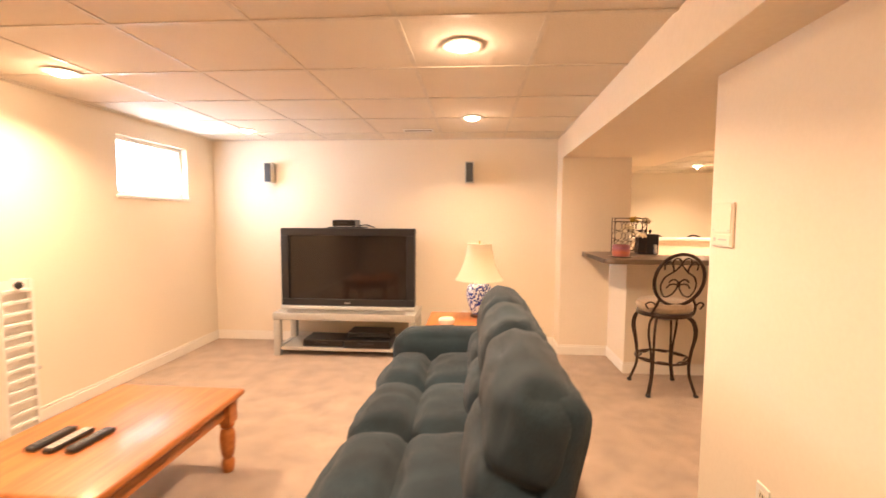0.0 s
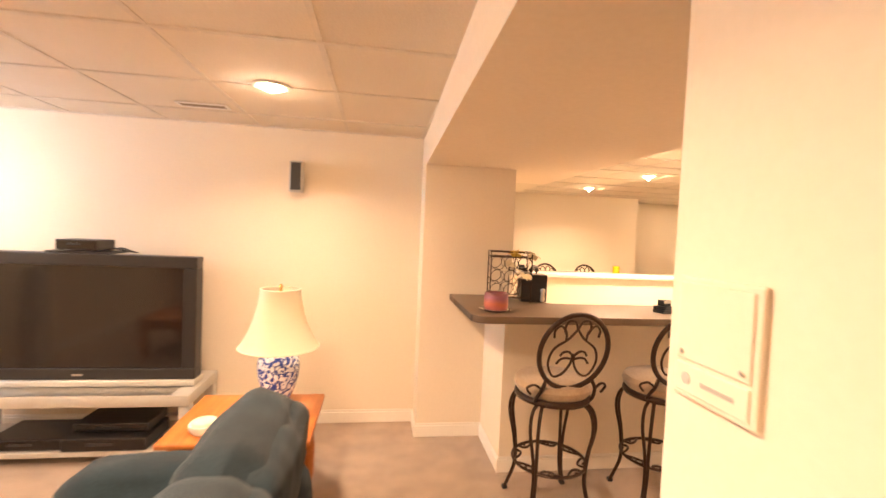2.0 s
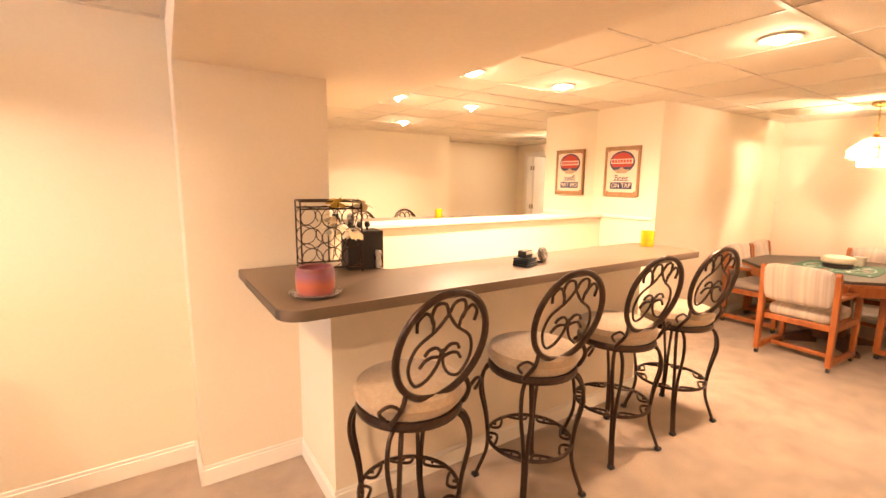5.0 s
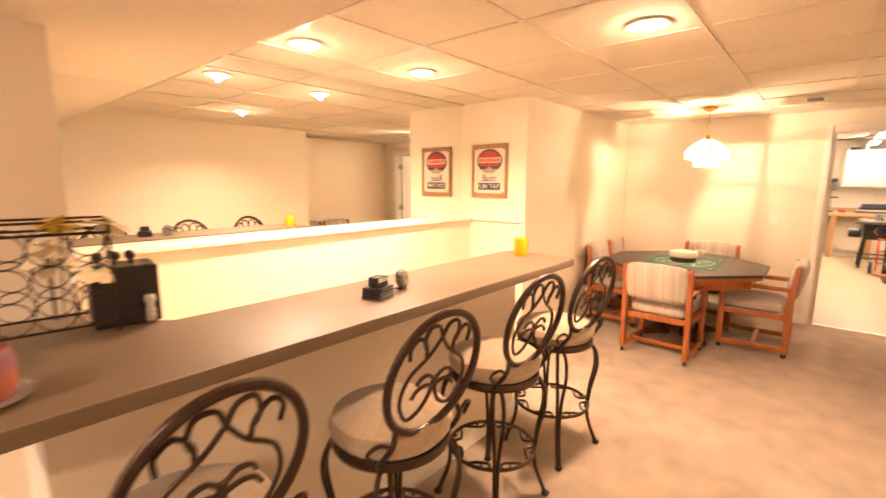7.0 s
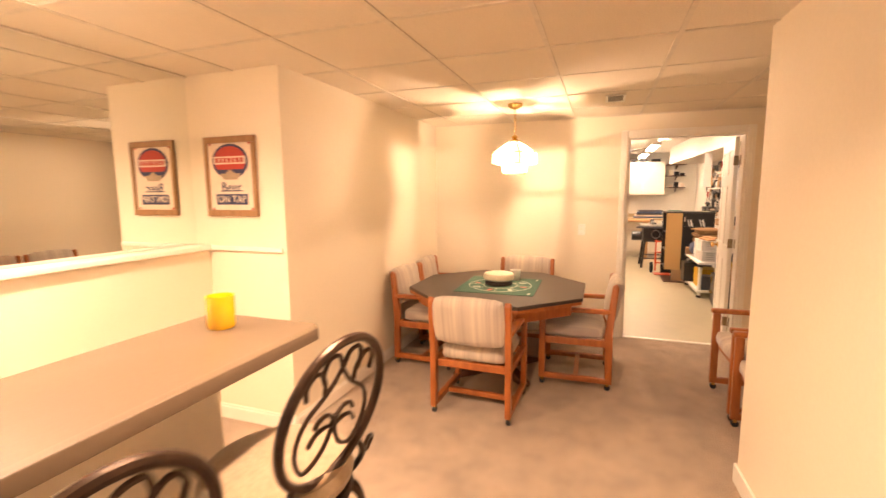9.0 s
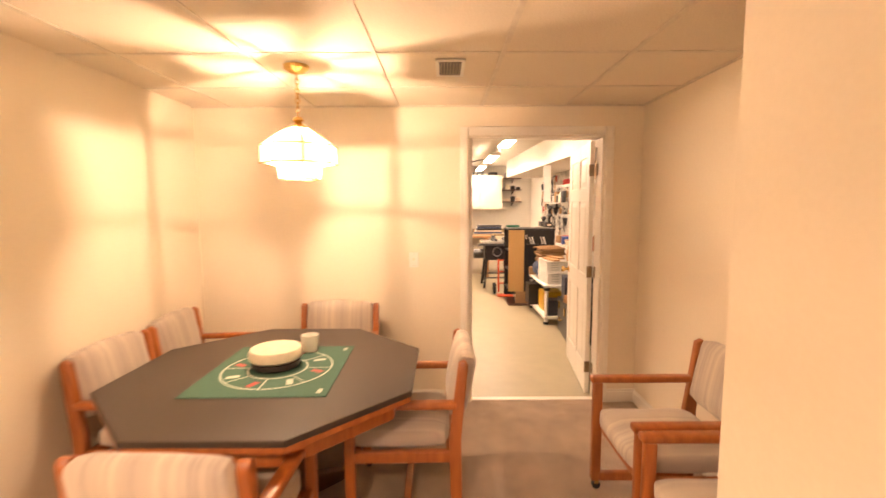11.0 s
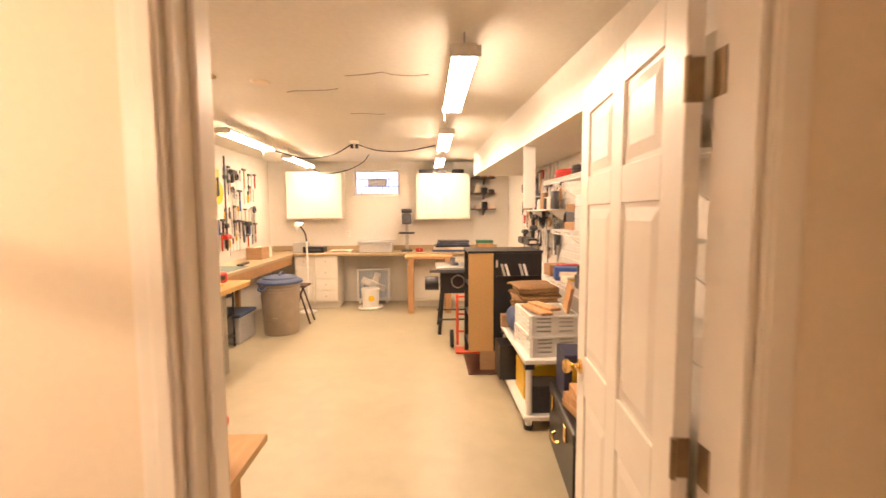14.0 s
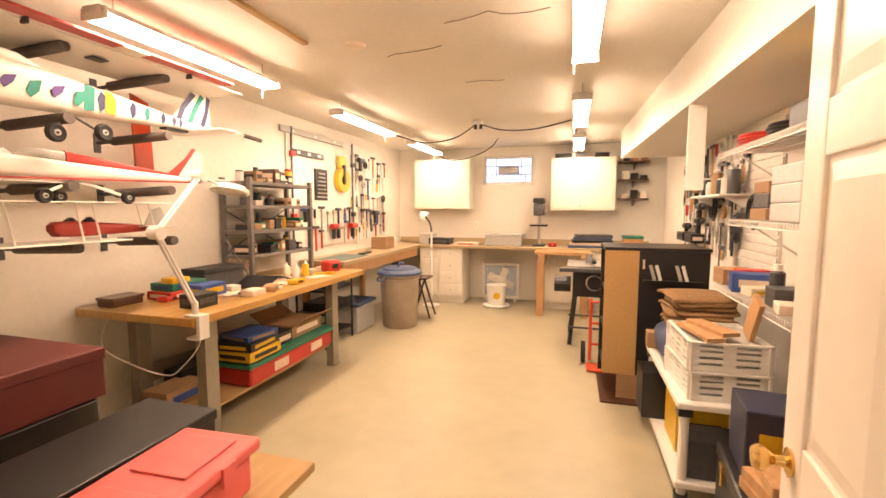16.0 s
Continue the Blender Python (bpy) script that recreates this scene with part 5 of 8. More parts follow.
M_DKSTEEL = mat("dark_grey_steel", (0.10, 0.10, 0.105), (0.075, 0.075, 0.08), 0.45, 0.4, scale=30)
M_CARD = mat("corrugated_cardboard", (0.38, 0.235, 0.12), (0.33, 0.20, 0.10), 0.9, scale=6, stretch=(1, 1, 12), bump=0.08, blot=0.12, bsize=4)
M_BIN = mat("tan_grey_bin_plastic", (0.36, 0.29, 0.215), (0.32, 0.255, 0.185), 0.5, scale=12, blot=0.1)
M_BLUEL = mat("slate_blue_plastic", (0.055, 0.085, 0.17), None, 0.45, scale=15)
M_GREEN = mat("green_plastic_lid", (0.025, 0.19, 0.11), None, 0.4, scale=15)
M_REDPL = mat("red_plastic", (0.50, 0.035, 0.025), None, 0.4, scale=15)
M_PINK = mat("coral_pink_plastic", (0.80, 0.16, 0.15), (0.74, 0.13, 0.13), 0.4, scale=12, blot=0.06)
M_MAROON = mat("maroon_board", (0.11, 0.015, 0.012), (0.09, 0.012, 0.010), 0.6, scale=12, bump=0.04)
M_CLEAR = mat("frosted_clear_plastic", (0.84, 0.83, 0.80), None, 0.3, trans=0.5)
M_NAVYBOX = mat("navy_printed_card", (0.022, 0.028, 0.075), (0.03, 0.03, 0.05), 0.4, scale=8)
M_FIBRE = mat("golden_fibreboard", (0.47, 0.29, 0.11), (0.42, 0.25, 0.09), 0.75, scale=60, bump=0.05)
M_CANVAS = mat("brown_canvas", (0.26, 0.15, 0.06), (0.20, 0.11, 0.045), 0.95, scale=60, bump=0.4, bscale=160)
M_YEL = mat("yellow_plastic", (0.68, 0.42, 0.015), None, 0.4, scale=15)
M_BLUE = mat("blue_print", (0.04, 0.09, 0.30), None, 0.5, scale=15)
M_ORANGE = mat("orange_red_film", (0.62, 0.07, 0.015), None, 0.3, scale=15, coat=0.3)
M_WHITEFILM = mat("white_model_film", (0.78, 0.75, 0.68), (0.75, 0.71, 0.63), 0.35, scale=8, coat=0.3)
M_PURPLE = mat("purple_film", (0.09, 0.04, 0.22), None, 0.4)
M_TEAL = mat("teal_film", (0.02, 0.22, 0.18), None, 0.4)
M_FOAM = mat("grey_pipe_foam", (0.13, 0.11, 0.095), None, 0.95, scale=60, bump=0.3)
M_RUBBER = mat("black_rubber", (0.014, 0.013, 0.013), None, 0.8, scale=40)
M_PEG = mat("white_pegboard", (0.76, 0.72, 0.64), None, 0.5, scale=20)
M_CAB = mat("cream_cabinet_paint", (0.80, 0.75, 0.64), (0.78, 0.73, 0.62), 0.5, scale=14, rvar=0.06)
M_TOOLCOL = [M_REDPL, M_DKSTEEL, M_BLACKPL, M_STEEL, M_BLUE, M_DKSTEEL, M_YEL, M_BLACKPL, M_ORANGE]


def carton(name, x, y, z, w, d, h, material, label, category="box", rz=0, tape=None, lid=None, strip=None):
    """A box with its centre foot at (x, y, z); tape, lid and printed strip are parts."""
    c = thing(name, (x, y, z), rz, label, category)
    part("body", bx(-w / 2, w / 2, -d / 2, d / 2, 0, h, min(0.006, h * 0.12)), material, c)
    if lid:
        part("lid", bx(-w / 2 - 0.006, w / 2 + 0.006, -d / 2 - 0.006, d / 2 + 0.006, h * 0.8, h + 0.008, 0.006), lid, c)
    if tape:
        part("tape", bx(-w / 2 - 0.001, w / 2 + 0.001, -0.022, 0.022, h - 0.001, h + 0.0015), tape, c)
    if strip:
        part("printed_strip", bx(-w * 0.36, w * 0.36, -d / 2 - 0.0025, -d / 2 + 0.001, h * 0.3, h * 0.7), strip, c)
        part("printed_strip", bx(-w / 2 - 0.0025, -w / 2 + 0.001, -d * 0.36, d * 0.36, h * 0.3, h * 0.7), strip, c)
    return c


M_BRONZE = mat("tarnished_brass", (0.34, 0.25, 0.15), (0.27, 0.20, 0.12), 0.4, 0.8, scale=40)
M_SHELF = mat("slotted_grey_steel", (0.17, 0.155, 0.14), (0.14, 0.13, 0.115), 0.5, 0.3, scale=30)


# panelled door, standing open into the workshop
def panel_door():
    d = thing("door_1", (7.315, DY0 + 0.035, 0.008), -6.6, "white six-panel door standing open with brass knob and hinges", "door", kind="structure")
    w, h, t = 0.92, 2.025, 0.018
    part("core", bx(0.004, w - 0.004, -t + 0.009, t - 0.009, 0.004, h - 0.004), M_TRIM, d)
    cols = [(0.0, 0.115), (0.395, 0.505), (w - 0.115, w)]
    for a, c in cols:
        part("stile", bx(a, c, -t, t, 0, h, 0.004), M_TRIM, d)
    gaps = [(0.115, 0.395), (0.505, w - 0.115)]
    rails = [(0.0, 0.22), (0.80, 0.96), (1.56, 1.67), (h - 0.115, h)]
    for a, c in rails:
        for g0, g1 in gaps:
            part("rail", bx(g0, g1, -t + 0.0005, t - 0.0005, a, c, 0.003), M_TRIM, d)
    for (a0, a1), (b0, b1) in zip(rails, rails[1:]):
        for g0, g1 in gaps:
            b = BM()
            z0, z1 = a1 + 0.012, b0 - 0.012
            for s in (-1, 1):
                lo = [b.verts.new((x, s * (t - 0.0095), z)) for x, z in ((g0 + 0.012, z0), (g1 - 0.012, z0), (g1 - 0.012, z1), (g0 + 0.012, z1))]
                hi = [b.verts.new((x, s * (t - 0.002), z)) for x, z in ((g0 + 0.05, z0 + 0.038), (g1 - 0.05, z0 + 0.038), (g1 - 0.05, z1 - 0.038), (g0 + 0.05, z1 - 0.038))]
                b.faces.new(hi)
                for j in range(4):
                    b.faces.new((lo[j], lo[(j + 1) % 4], hi[(j + 1) % 4], hi[j]))
            part("panel", b, M_TRIM, d)
    for s in (-1, 1):
        k = part("door_knob", lathe(BM(), [(0.030, 0), (0.032, 0.006), (0.014, 0.012), (0.011, 0.03), (0.018, 0.04), (0.028, 0.052), (0.029, 0.062), (0.022, 0.072), (0, 0.075)], 24, m=Matrix.Translation((w - 0.06, s * t, 0.90)) @ Matrix.Rotation(radians(-90 * s), 4, "X")), M_BRASS, d, "polished brass knob", smooth=True)
    for z in (0.22, 1.0, 1.80):
        b = cyl(BM(), (-0.006, t, z - 0.045), (-0.006, t, z + 0.045), 0.007, seg=10)
        box(b, -0.002, 0.0, -t, t, z - 0.045, z + 0.045)
        part("hinge", b, M_BRONZE, d, "tarnished brass butt hinge")
    part("latch_plate", bx(w - 0.0005, w + 0.0015, -0.012, 0.012, 0.87, 0.93), M_BRASS, d)


panel_door()
for z in (0.23, 1.01, 1.81):
    tagged(new("hinge_plate", mesh_of("hinge_plate", bx(XD + 0.082, XD + 0.120, DY0 + 0.0122, DY0 + 0.0142, z - 0.045, z + 0.045), M_BRONZE)), "tarnished brass hinge leaf screwed to the jamb", kind="structure")


# main bench
def workbench():
    w = thing("workbench", (0, 0, 0), 0, "long maple-topped workbench on grey steel legs", "workbench")
    part("worktop", bx(8.95, 11.02, 4.05, 4.93, 0.812, 0.862, 0.006), M_BENCH, w)
    for x in (9.21, 10.68):
        for y0 in (4.18, 4.72):
            part("leg", prism(BM(), [(x - 0.05, y0), (x + 0.05, y0), (x + 0.05, y0 + 0.012), (x - 0.038, y0 + 0.012), (x - 0.038, y0 + 0.07), (x - 0.05, y0 + 0.07)], 0, 0.814), M_LEG, w)
            part("foot_plate", bx(x - 0.055, x + 0.055, y0 - 0.01, y0 + 0.075, 0, 0.006), M_LEG, w)
        part("cross_rail", bx(x - 0.03, x + 0.03, 4.192, 4.70, 0.16, 0.19), M_LEG, w)
        part("cross_rail", bx(x - 0.045, x + 0.045, 4.19, 4.72, 0.775, 0.814), M_LEG, w)
    part("back_rail", bx(9.25, 10.64, 4.765, 4.785, 0.30, 0.42), M_LEG, w)
    part("lower_shelf", bx(9.06, 10.78, 4.22, 4.74, 0.191, 0.21, 0.002), M_PLY, w)


workbench()
t = thing("storage_tote", (10.12, 4.44, 0.211), 0, "long red storage tote with a green lid under the bench", "storage box")
part("tub", bx(-0.56, 0.56, -0.24, 0.20, 0, 0.13, 0.02, 3), M_REDPL, t)
part("lid", bx(-0.58, 0.58, -0.26, 0.22, 0.131, 0.165, 0.012, 3), M_GREEN, t, "green snap-on lid")
part("lid_ridge", bx(-0.52, 0.52, -0.20, 0.16, 0.1655, 0.175, 0.004), M_GREEN, t)
for x in (-0.30, 0.18):
    part("label", bx(x, x + 0.17, -0.2425, -0.239, 0.03, 0.10), M_PAPER, t, "white paper label")
carton("game_box", 9.72, 4.34, 0.387, 0.34, 0.30, 0.07, M_YEL, "yellow and black kit box on the tote lid", strip=M_BLACKPL)
carton("game_box", 9.72, 4.35, 0.458, 0.33, 0.29, 0.06, M_BEZEL, "dark printed kit box stacked on another", strip=M_YEL, rz=4)
carton("game_box", 9.74, 4.35, 0.519, 0.30, 0.27, 0.045, M_BLUE, "dark blue printed kit box on top of a stack", strip=M_CARD, rz=-5)
carton("black_carton", 10.02, 4.36, 0.387, 0.20, 0.22, 0.10, M_BLACKPL, "black carton with a white label", strip=M_PAPER)
c = carton("open_carton", 10.36, 4.42, 0.387, 0.44, 0.30, 0.11, M_CARD, "open cardboard carton full of parts", strip=M_PAPER)
for s, a in ((-1, 35), (1, -28)):
    part("flap", bx(-0.22, 0.22, 0, 0.14, 0, 0.004, m=Matrix.Translation((0, s * 0.15, 0.11)) @ Matrix.Rotation(0 if s > 0 else math.pi, 4, "Z") @ Matrix.Rotation(radians(30), 4, "X")), M_CARD, c)
carton("shoe_carton", 9.24, 4.52, 0.211, 0.30, 0.20, 0.12, M_CARD, "long cardboard carton on the bench's lower shelf", strip=M_BLUE)
carton("dark_case", 9.50, 4.64, 0.211, 0.34, 0.16, 0.16, M_BEZEL, "dark tool case under the bench", "case")

# on the bench
carton("hinged_case", 9.12, 4.78, 0.862, 0.20, 0.13, 0.05, M_DARKWOOD, "flat brown hinged case on the bench", "case", lid=M_DARKWOOD)
carton("parts_box", 9.44, 4.66, 0.862, 0.32, 0.20, 0.055, M_REDPL, "red printed kit box on the bench", strip=M_PAPER)
carton("parts_box", 9.45, 4.67, 0.918, 0.28, 0.19, 0.05, M_GREEN, "green printed kit box in a stack", strip=M_BLUE)
carton("parts_box", 9.50, 4.48, 0.862, 0.22, 0.12, 0.09, M_BLUE, "blue printed carton on the bench", strip=M_YEL)
carton("charger", 9.22, 4.27, 0.862, 0.17, 0.13, 0.085, M_BLACKPL, "black battery charger with dials", "charger", strip=M_DKSTEEL)
carton("small_parts_drawers", 9.82, 4.72, 0.862, 0.40, 0.20, 0.15, M_DKSTEEL, "dark grey small-parts organiser case", "organiser", lid=M_BEZEL)
rnd = random.Random(11)
for i, (nm, mt, lb) in enumerate((("pliers_case", M_YEL, "yellow plastic tool pouch"), ("glue_bottle", M_WHITEPL, "white glue bottle with a cap"), ("tape_measure", M_YEL, "yellow tape measure"), ("battery_pack", M_REDPL, "red battery pack"), ("notebook", M_PAPER, "thick paper notebook"), ("spray_can", M_CREAM, "cream spray can"), ("paint_pot", M_YEL, "yellow paint pot"), ("sanding_block", M_CARD, "tan sanding block"), ("multimeter", M_YEL, "yellow multimeter"), ("drill_case", M_REDPL, "red blow-moulded drill case"))):
    x = (9.38, 10.26, 10.12, 9.32, 9.96, 10.30, 10.46, 9.80, 10.60, 10.82)[i]
    y = (4.62, 4.30, 4.20, 4.60, 4.28, 4.42, 4.34, 4.20, 4.40, 4.30)[i]
    z = 0.862 + (0.106 if i == 0 else 0.0)
    if nm in ("glue_bottle", "spray_can", "paint_pot"):
        g = thing(nm, (x, y, z), 0, lb + " standing on the bench", "bottle")
        part("body", lathe(BM(), [(0, 0), (0.028, 0), (0.03, 0.005), (0.03, 0.10), (0.022, 0.115), (0.0, 0.115)], 18), mt, g, smooth=True)
        part("cap", cyl(BM(), (0, 0, 0.115), (0, 0, 0.14), 0.012, 0.008, 12), M_WHITEPL, g)
    else:
        big = nm == "drill_case"
        g = thing(nm, (x, y, z), rnd.uniform(-30, 30), lb + " lying on the bench", "tool")
        wv, dv, hv = (0.17, 0.12, 0.11) if big else (rnd.uniform(0.10, 0.17), rnd.uniform(0.07, 0.11), rnd.uniform(0.025, 0.05))
        part("body", bx(-wv / 2, wv / 2, -dv / 2, dv / 2, 0, hv, hv * 0.25, 3), mt, g, smooth=True)
        part("clip", bx(-wv * 0.2, wv * 0.2, -dv / 2 - 0.004, -dv / 2 + 0.002, hv * 0.3, hv * 0.7), M_BLACKPL, g)
s = thing("open_manual", (9.98, 4.40, 0.862), 12, "grey binder lying propped open on the bench", "binder")
for sg in (-1, 1):
    part("cover", bx(0, 0.22 * sg, -0.13, 0.13, 0, 0.006, m=Matrix.Translation((0, 0, 0.07)) @ Matrix.Rotation(radians(14 * sg), 4, "Y")), M_BEZEL, s)
part("pages", bx(-0.12, 0.14, -0.12, 0.12, 0, 0.045, 0.004), M_PAPER, s)


def swing_lamp():
    l = thing("swing_arm_lamp", (0, 0, 0), 0, "white swing-arm magnifier lamp clamped to the bench edge", "work lamp")
    a, b_, c, e = Vector((9.00, 4.075, 0.87)), Vector((8.86, 4.16, 1.335)), Vector((9.20, 4.20, 1.655)), Vector((9.42, 4.22, 1.60))
    for p, q in ((a + Vector((0, 0, 0.06)), b_), (b_, c)):
        for o in (-0.014, 0.014):
            part("arm", cyl(BM(), p + Vector((0, o, 0)), q + Vector((0, o, 0)), 0.008, seg=8), M_WHITEPL, l, smooth=True)
    for p in (b_, c):
        part("joint", cyl(BM(), p - Vector((0, 0.035, 0)), p + Vector((0, 0.035, 0)), 0.035, seg=18), M_WHITEPL, l, smooth=True)
    part("post", cyl(BM(), a + Vector((0, 0, -0.02)), a + Vector((0, 0, 0.075)), 0.018, seg=12), M_WHITEPL, l)
    bb = BM()
    box(bb, 8.965, 9.035, 4.02, 4.12, 0.863, 0.878, 0.003)
    box(bb, 8.965, 9.035, 4.015, 4.040, 0.74, 0.877, 0.003)
    box(bb, 8.965, 9.035, 4.03, 4.11, 0.735, 0.75, 0.003)
    part("clamp", bb, M_WHITEPL, l)
    part("neck", cyl(BM(), c, e, 0.010, seg=8), M_WHITEPL, l)
    m = Matrix.Translation((9.46, 4.22, 1.585)) @ Matrix.Rotation(radians(14), 4, "Y")
    part("head", lathe(BM(), [(0.0, 0.03), (0.08, 0.028), (0.115, 0.012), (0.12, -0.015), (0.10, -0.02), (0.098, 0.0), (0.0, 0.004)], 28, m=m), M_WHITEPL, l, smooth=True)
    part("cord", sweep(BM(), curve_pts([(9.0, 4.05, 0.80), (9.0, 4.06, 0.70), (8.97, 4.15, 0.58), (9.0, 4.3, 0.50), (8.95, 4.5, 0.56), (8.93, 4.7, 0.66), (9.05, 4.80, 0.80)], 6), 0.004, 6), M_WHITEPL, l)


swing_lamp()


def steel_shelf():
    u = thing("steel_shelving", (10.12, 4.62, 0.862), 0, "grey slotted-angle steel shelving on the bench, crowded with parts", "shelf")
    w, d, h = 0.86, 0.27, 0.86
    for x in (0, w):
        for y in (0, d):
            part("post", prism(BM(), [(x - 0.018, y - 0.018), (x + 0.018, y - 0.018), (x + 0.018, y - 0.014), (x - 0.014, y - 0.014), (x - 0.014, y + 0.018), (x - 0.018, y + 0.018)], 0, h), M_SHELF, u)
    for z in (0.18, 0.39, 0.60, 0.80):
        part("shelf", bx(-0.01, w + 0.01, -0.01, d + 0.01, z, z + 0.028, 0.002, 1), M_SHELF, u)
    for p, q in (((0, d + 0.012, 0.2), (w, d + 0.012, 0.6)), ((0, d + 0.012, 0.6), (w, d + 0.012, 0.2)), ((-0.02, 0, 0.02), (-0.02, d, 0.38))):
        part("brace", cyl(BM(), p, q, 0.007, seg=6), M_SHELF, u)
    return u


steel_shelf()
rnd = random.Random(21)
for z in (0.862 + 0.208, 0.862 + 0.418, 0.862 + 0.628, 0.862 + 0.828):
    x = 10.15
    while x < 10.86:
        w = rnd.uniform(0.04, 0.10)
        h = rnd.uniform(0.06, 0.15) if z < 1.65 else rnd.uniform(0.06, 0.2)
        k = rnd.random()
        mt = rnd.choice([M_PAPER, M_REDPL, M_YEL, M_CARD, M_WHITEPL, M_GREEN, M_BLACKPL, M_BLACKPL, M_CARD, M_DKSTEEL, M_DARKWOOD])
        if k < 0.45:
            g = thing("parts_jar", (x + w / 2, 4.74 + rnd.uniform(-0.03, 0.05), z), 0, "small lidded jar of parts on the steel shelf", "jar")
            r = w * 0.42
            part("jar", lathe(BM(), [(0, 0), (r, 0), (r, h * 0.8), (r * 0.8, h * 0.86), (0, h * 0.86)], 14), mt, g, smooth=True)
            part("lid", cyl(BM(), (0, 0, h * 0.86), (0, 0, h), r * 0.85, seg=14), M_TOOLCOL[int(k * 10) % 7], g)
        else:
            carton("parts_tray", x + w / 2, 4.74, z, w, rnd.uniform(0.12, 0.22), h * 0.7, mt, "small box of parts on the steel shelf", strip=rnd.choice([None, M_PAPER, M_BEZEL]), rz=rnd.uniform(-8, 8))
        x += w + 0.006

# low dark rack with a clear tote beside the bench
r = thing("low_rack", (11.30, 4.66, 0), 0, "low black tube rack with three shelves", "rack")
for x in (-0.28, 0.28):
    for y in (-0.17, 0.17):
        part("post", cyl(BM(), (x, y, 0), (x, y, 0.72), 0.012, seg=8), M_BLACKPL, r)
for z in (0.12, 0.36, 0.60):
    part("shelf", bx(-0.29, 0.29, -0.18, 0.18, z, z + 0.02, 0.003), M_BEZEL, r)
carton("file_tray", 11.28, 4.64, 0.62, 0.40, 0.26, 0.06, M_DKSTEEL, "dark tray on the low rack", "tray")
carton("file_tray", 11.30, 4.66, 0.38, 0.44, 0.28, 0.09, M_BEZEL, "dark storage tray on the low rack", "tray")
t = thing("clear_tote", (11.87, 4.62, 0), 0, "clear plastic tote with a dark blue lid on the floor", "storage box")
part("tub", prism(BM(), [(-0.23, -0.17), (0.23, -0.17), (0.23, 0.17), (-0.23, 0.17)], 0, 0.32, 0.02), M_CLEAR, t)
part("lid", bx(-0.25, 0.25, -0.19, 0.19, 0.321, 0.36, 0.012), M_BLUEL, t, "dark blue lid")


def trash_can():
    c = thing("trash_can", (12.18, 4.14, 0), 0, "round tan-grey plastic trash can with a slate-blue lid", "trash can")
    prof = [(0.0, 0.0), (0.205, 0.0), (0.212, 0.01), (0.245, 0.62), (0.262, 0.63), (0.264, 0.665), (0.25, 0.67), (0.24, 0.64), (0.205, 0.02), (0.0, 0.016)]
    part("bin", lathe(BM(), prof, 40), M_BIN, c, smooth=True)
    for z in (0.56, 0.60):
        r = 0.212 + 0.033 * z / 0.62
        part("rib", sweep(BM(), [(r * math.cos(a * math.pi / 24), r * math.sin(a * math.pi / 24), z) for a in range(48)], 0.005, 5, True), M_BIN, c)
    part("lid", lathe(BM(), [(0.27, 0.655), (0.282, 0.66), (0.28, 0.685), (0.262, 0.70), (0.22, 0.715), (0.21, 0.735), (0.15, 0.75), (0.0, 0.755)], 40), M_BLUEL, c, "slate-blue domed lid", smooth=True)
    part("lid_handle", sweep(BM(), curve_pts([(-0.08, -0.02, 0.75), (-0.05, -0.02, 0.79), (0.05, -0.02, 0.79), (0.08, -0.02, 0.75)], 5), 0.012, 8), M_BLUEL, c)
    for a in (2.6, 5.7):
        part("handle", sweep(BM(), curve_pts([(0.26 * math.cos(a - 0.2), 0.26 * math.sin(a - 0.2), 0.64), (0.31 * math.cos(a - 0.15), 0.31 * math.sin(a - 0.15), 0.60), (0.31 * math.cos(a + 0.15), 0.31 * math.sin(a + 0.15), 0.60), (0.26 * math.cos(a + 0.2), 0.26 * math.sin(a + 0.2), 0.64)], 4), 0.012, 6), M_BLUEL, c)
    part("embossed_mark", bx(-0.246, -0.238, -0.03, 0.03, 0.22, 0.24), M_BIN, c)


trash_can()

# counters along the north and east walls
structure("worktop_trim", bx(XS1 - 0.02, XS1 - 0.001, 1.0, 4.92, 0.905, 0.99, 0.003), M_COUNTER)
w = thing("counter_top", (0, 0, 0), 0, "tan laminate counter top running round the corner", "counter")
part("worktop", bx(13.57, XS1 - 0.022, 1.0, 4.93, 0.865, 0.904, 0.004), M_COUNTER, w)
part("worktop", bx(11.22, 13.568, 4.38, 4.93, 0.862, 0.903, 0.004), M_COUNTER, w)
part("front_board", bx(11.24, 13.56, 4.40, 4.42, 0.74, 0.861, 0.003), M_LUMBER, w)
for x in (11.26, 12.62):
    part("bracket", bx(x, x + 0.05, 4.425, 4.90, 0.80, 0.861, 0.003), M_LUMBER, w)
    part("leg", bx(x, x + 0.06, 4.86, 4.92, 0.0, 0.80, 0.003), M_LUMBER, w)
w = thing("cutting_mat", (11.62, 4.62, 0.9035), 0, "grey-green cutting mat on the counter", "cutting mat")
part("mat", bx(-0.34, 0.30, -0.20, 0.18, 0, 0.004), mat("grey_green_vinyl", (0.13, 0.19, 0.17), None, 0.6, scale=20), w)
carton("sharpening_stone", 12.08, 4.56, 0.9035, 0.30, 0.08, 0.02, M_BLACKPL, "long black sharpening stone", "tool", rz=8)


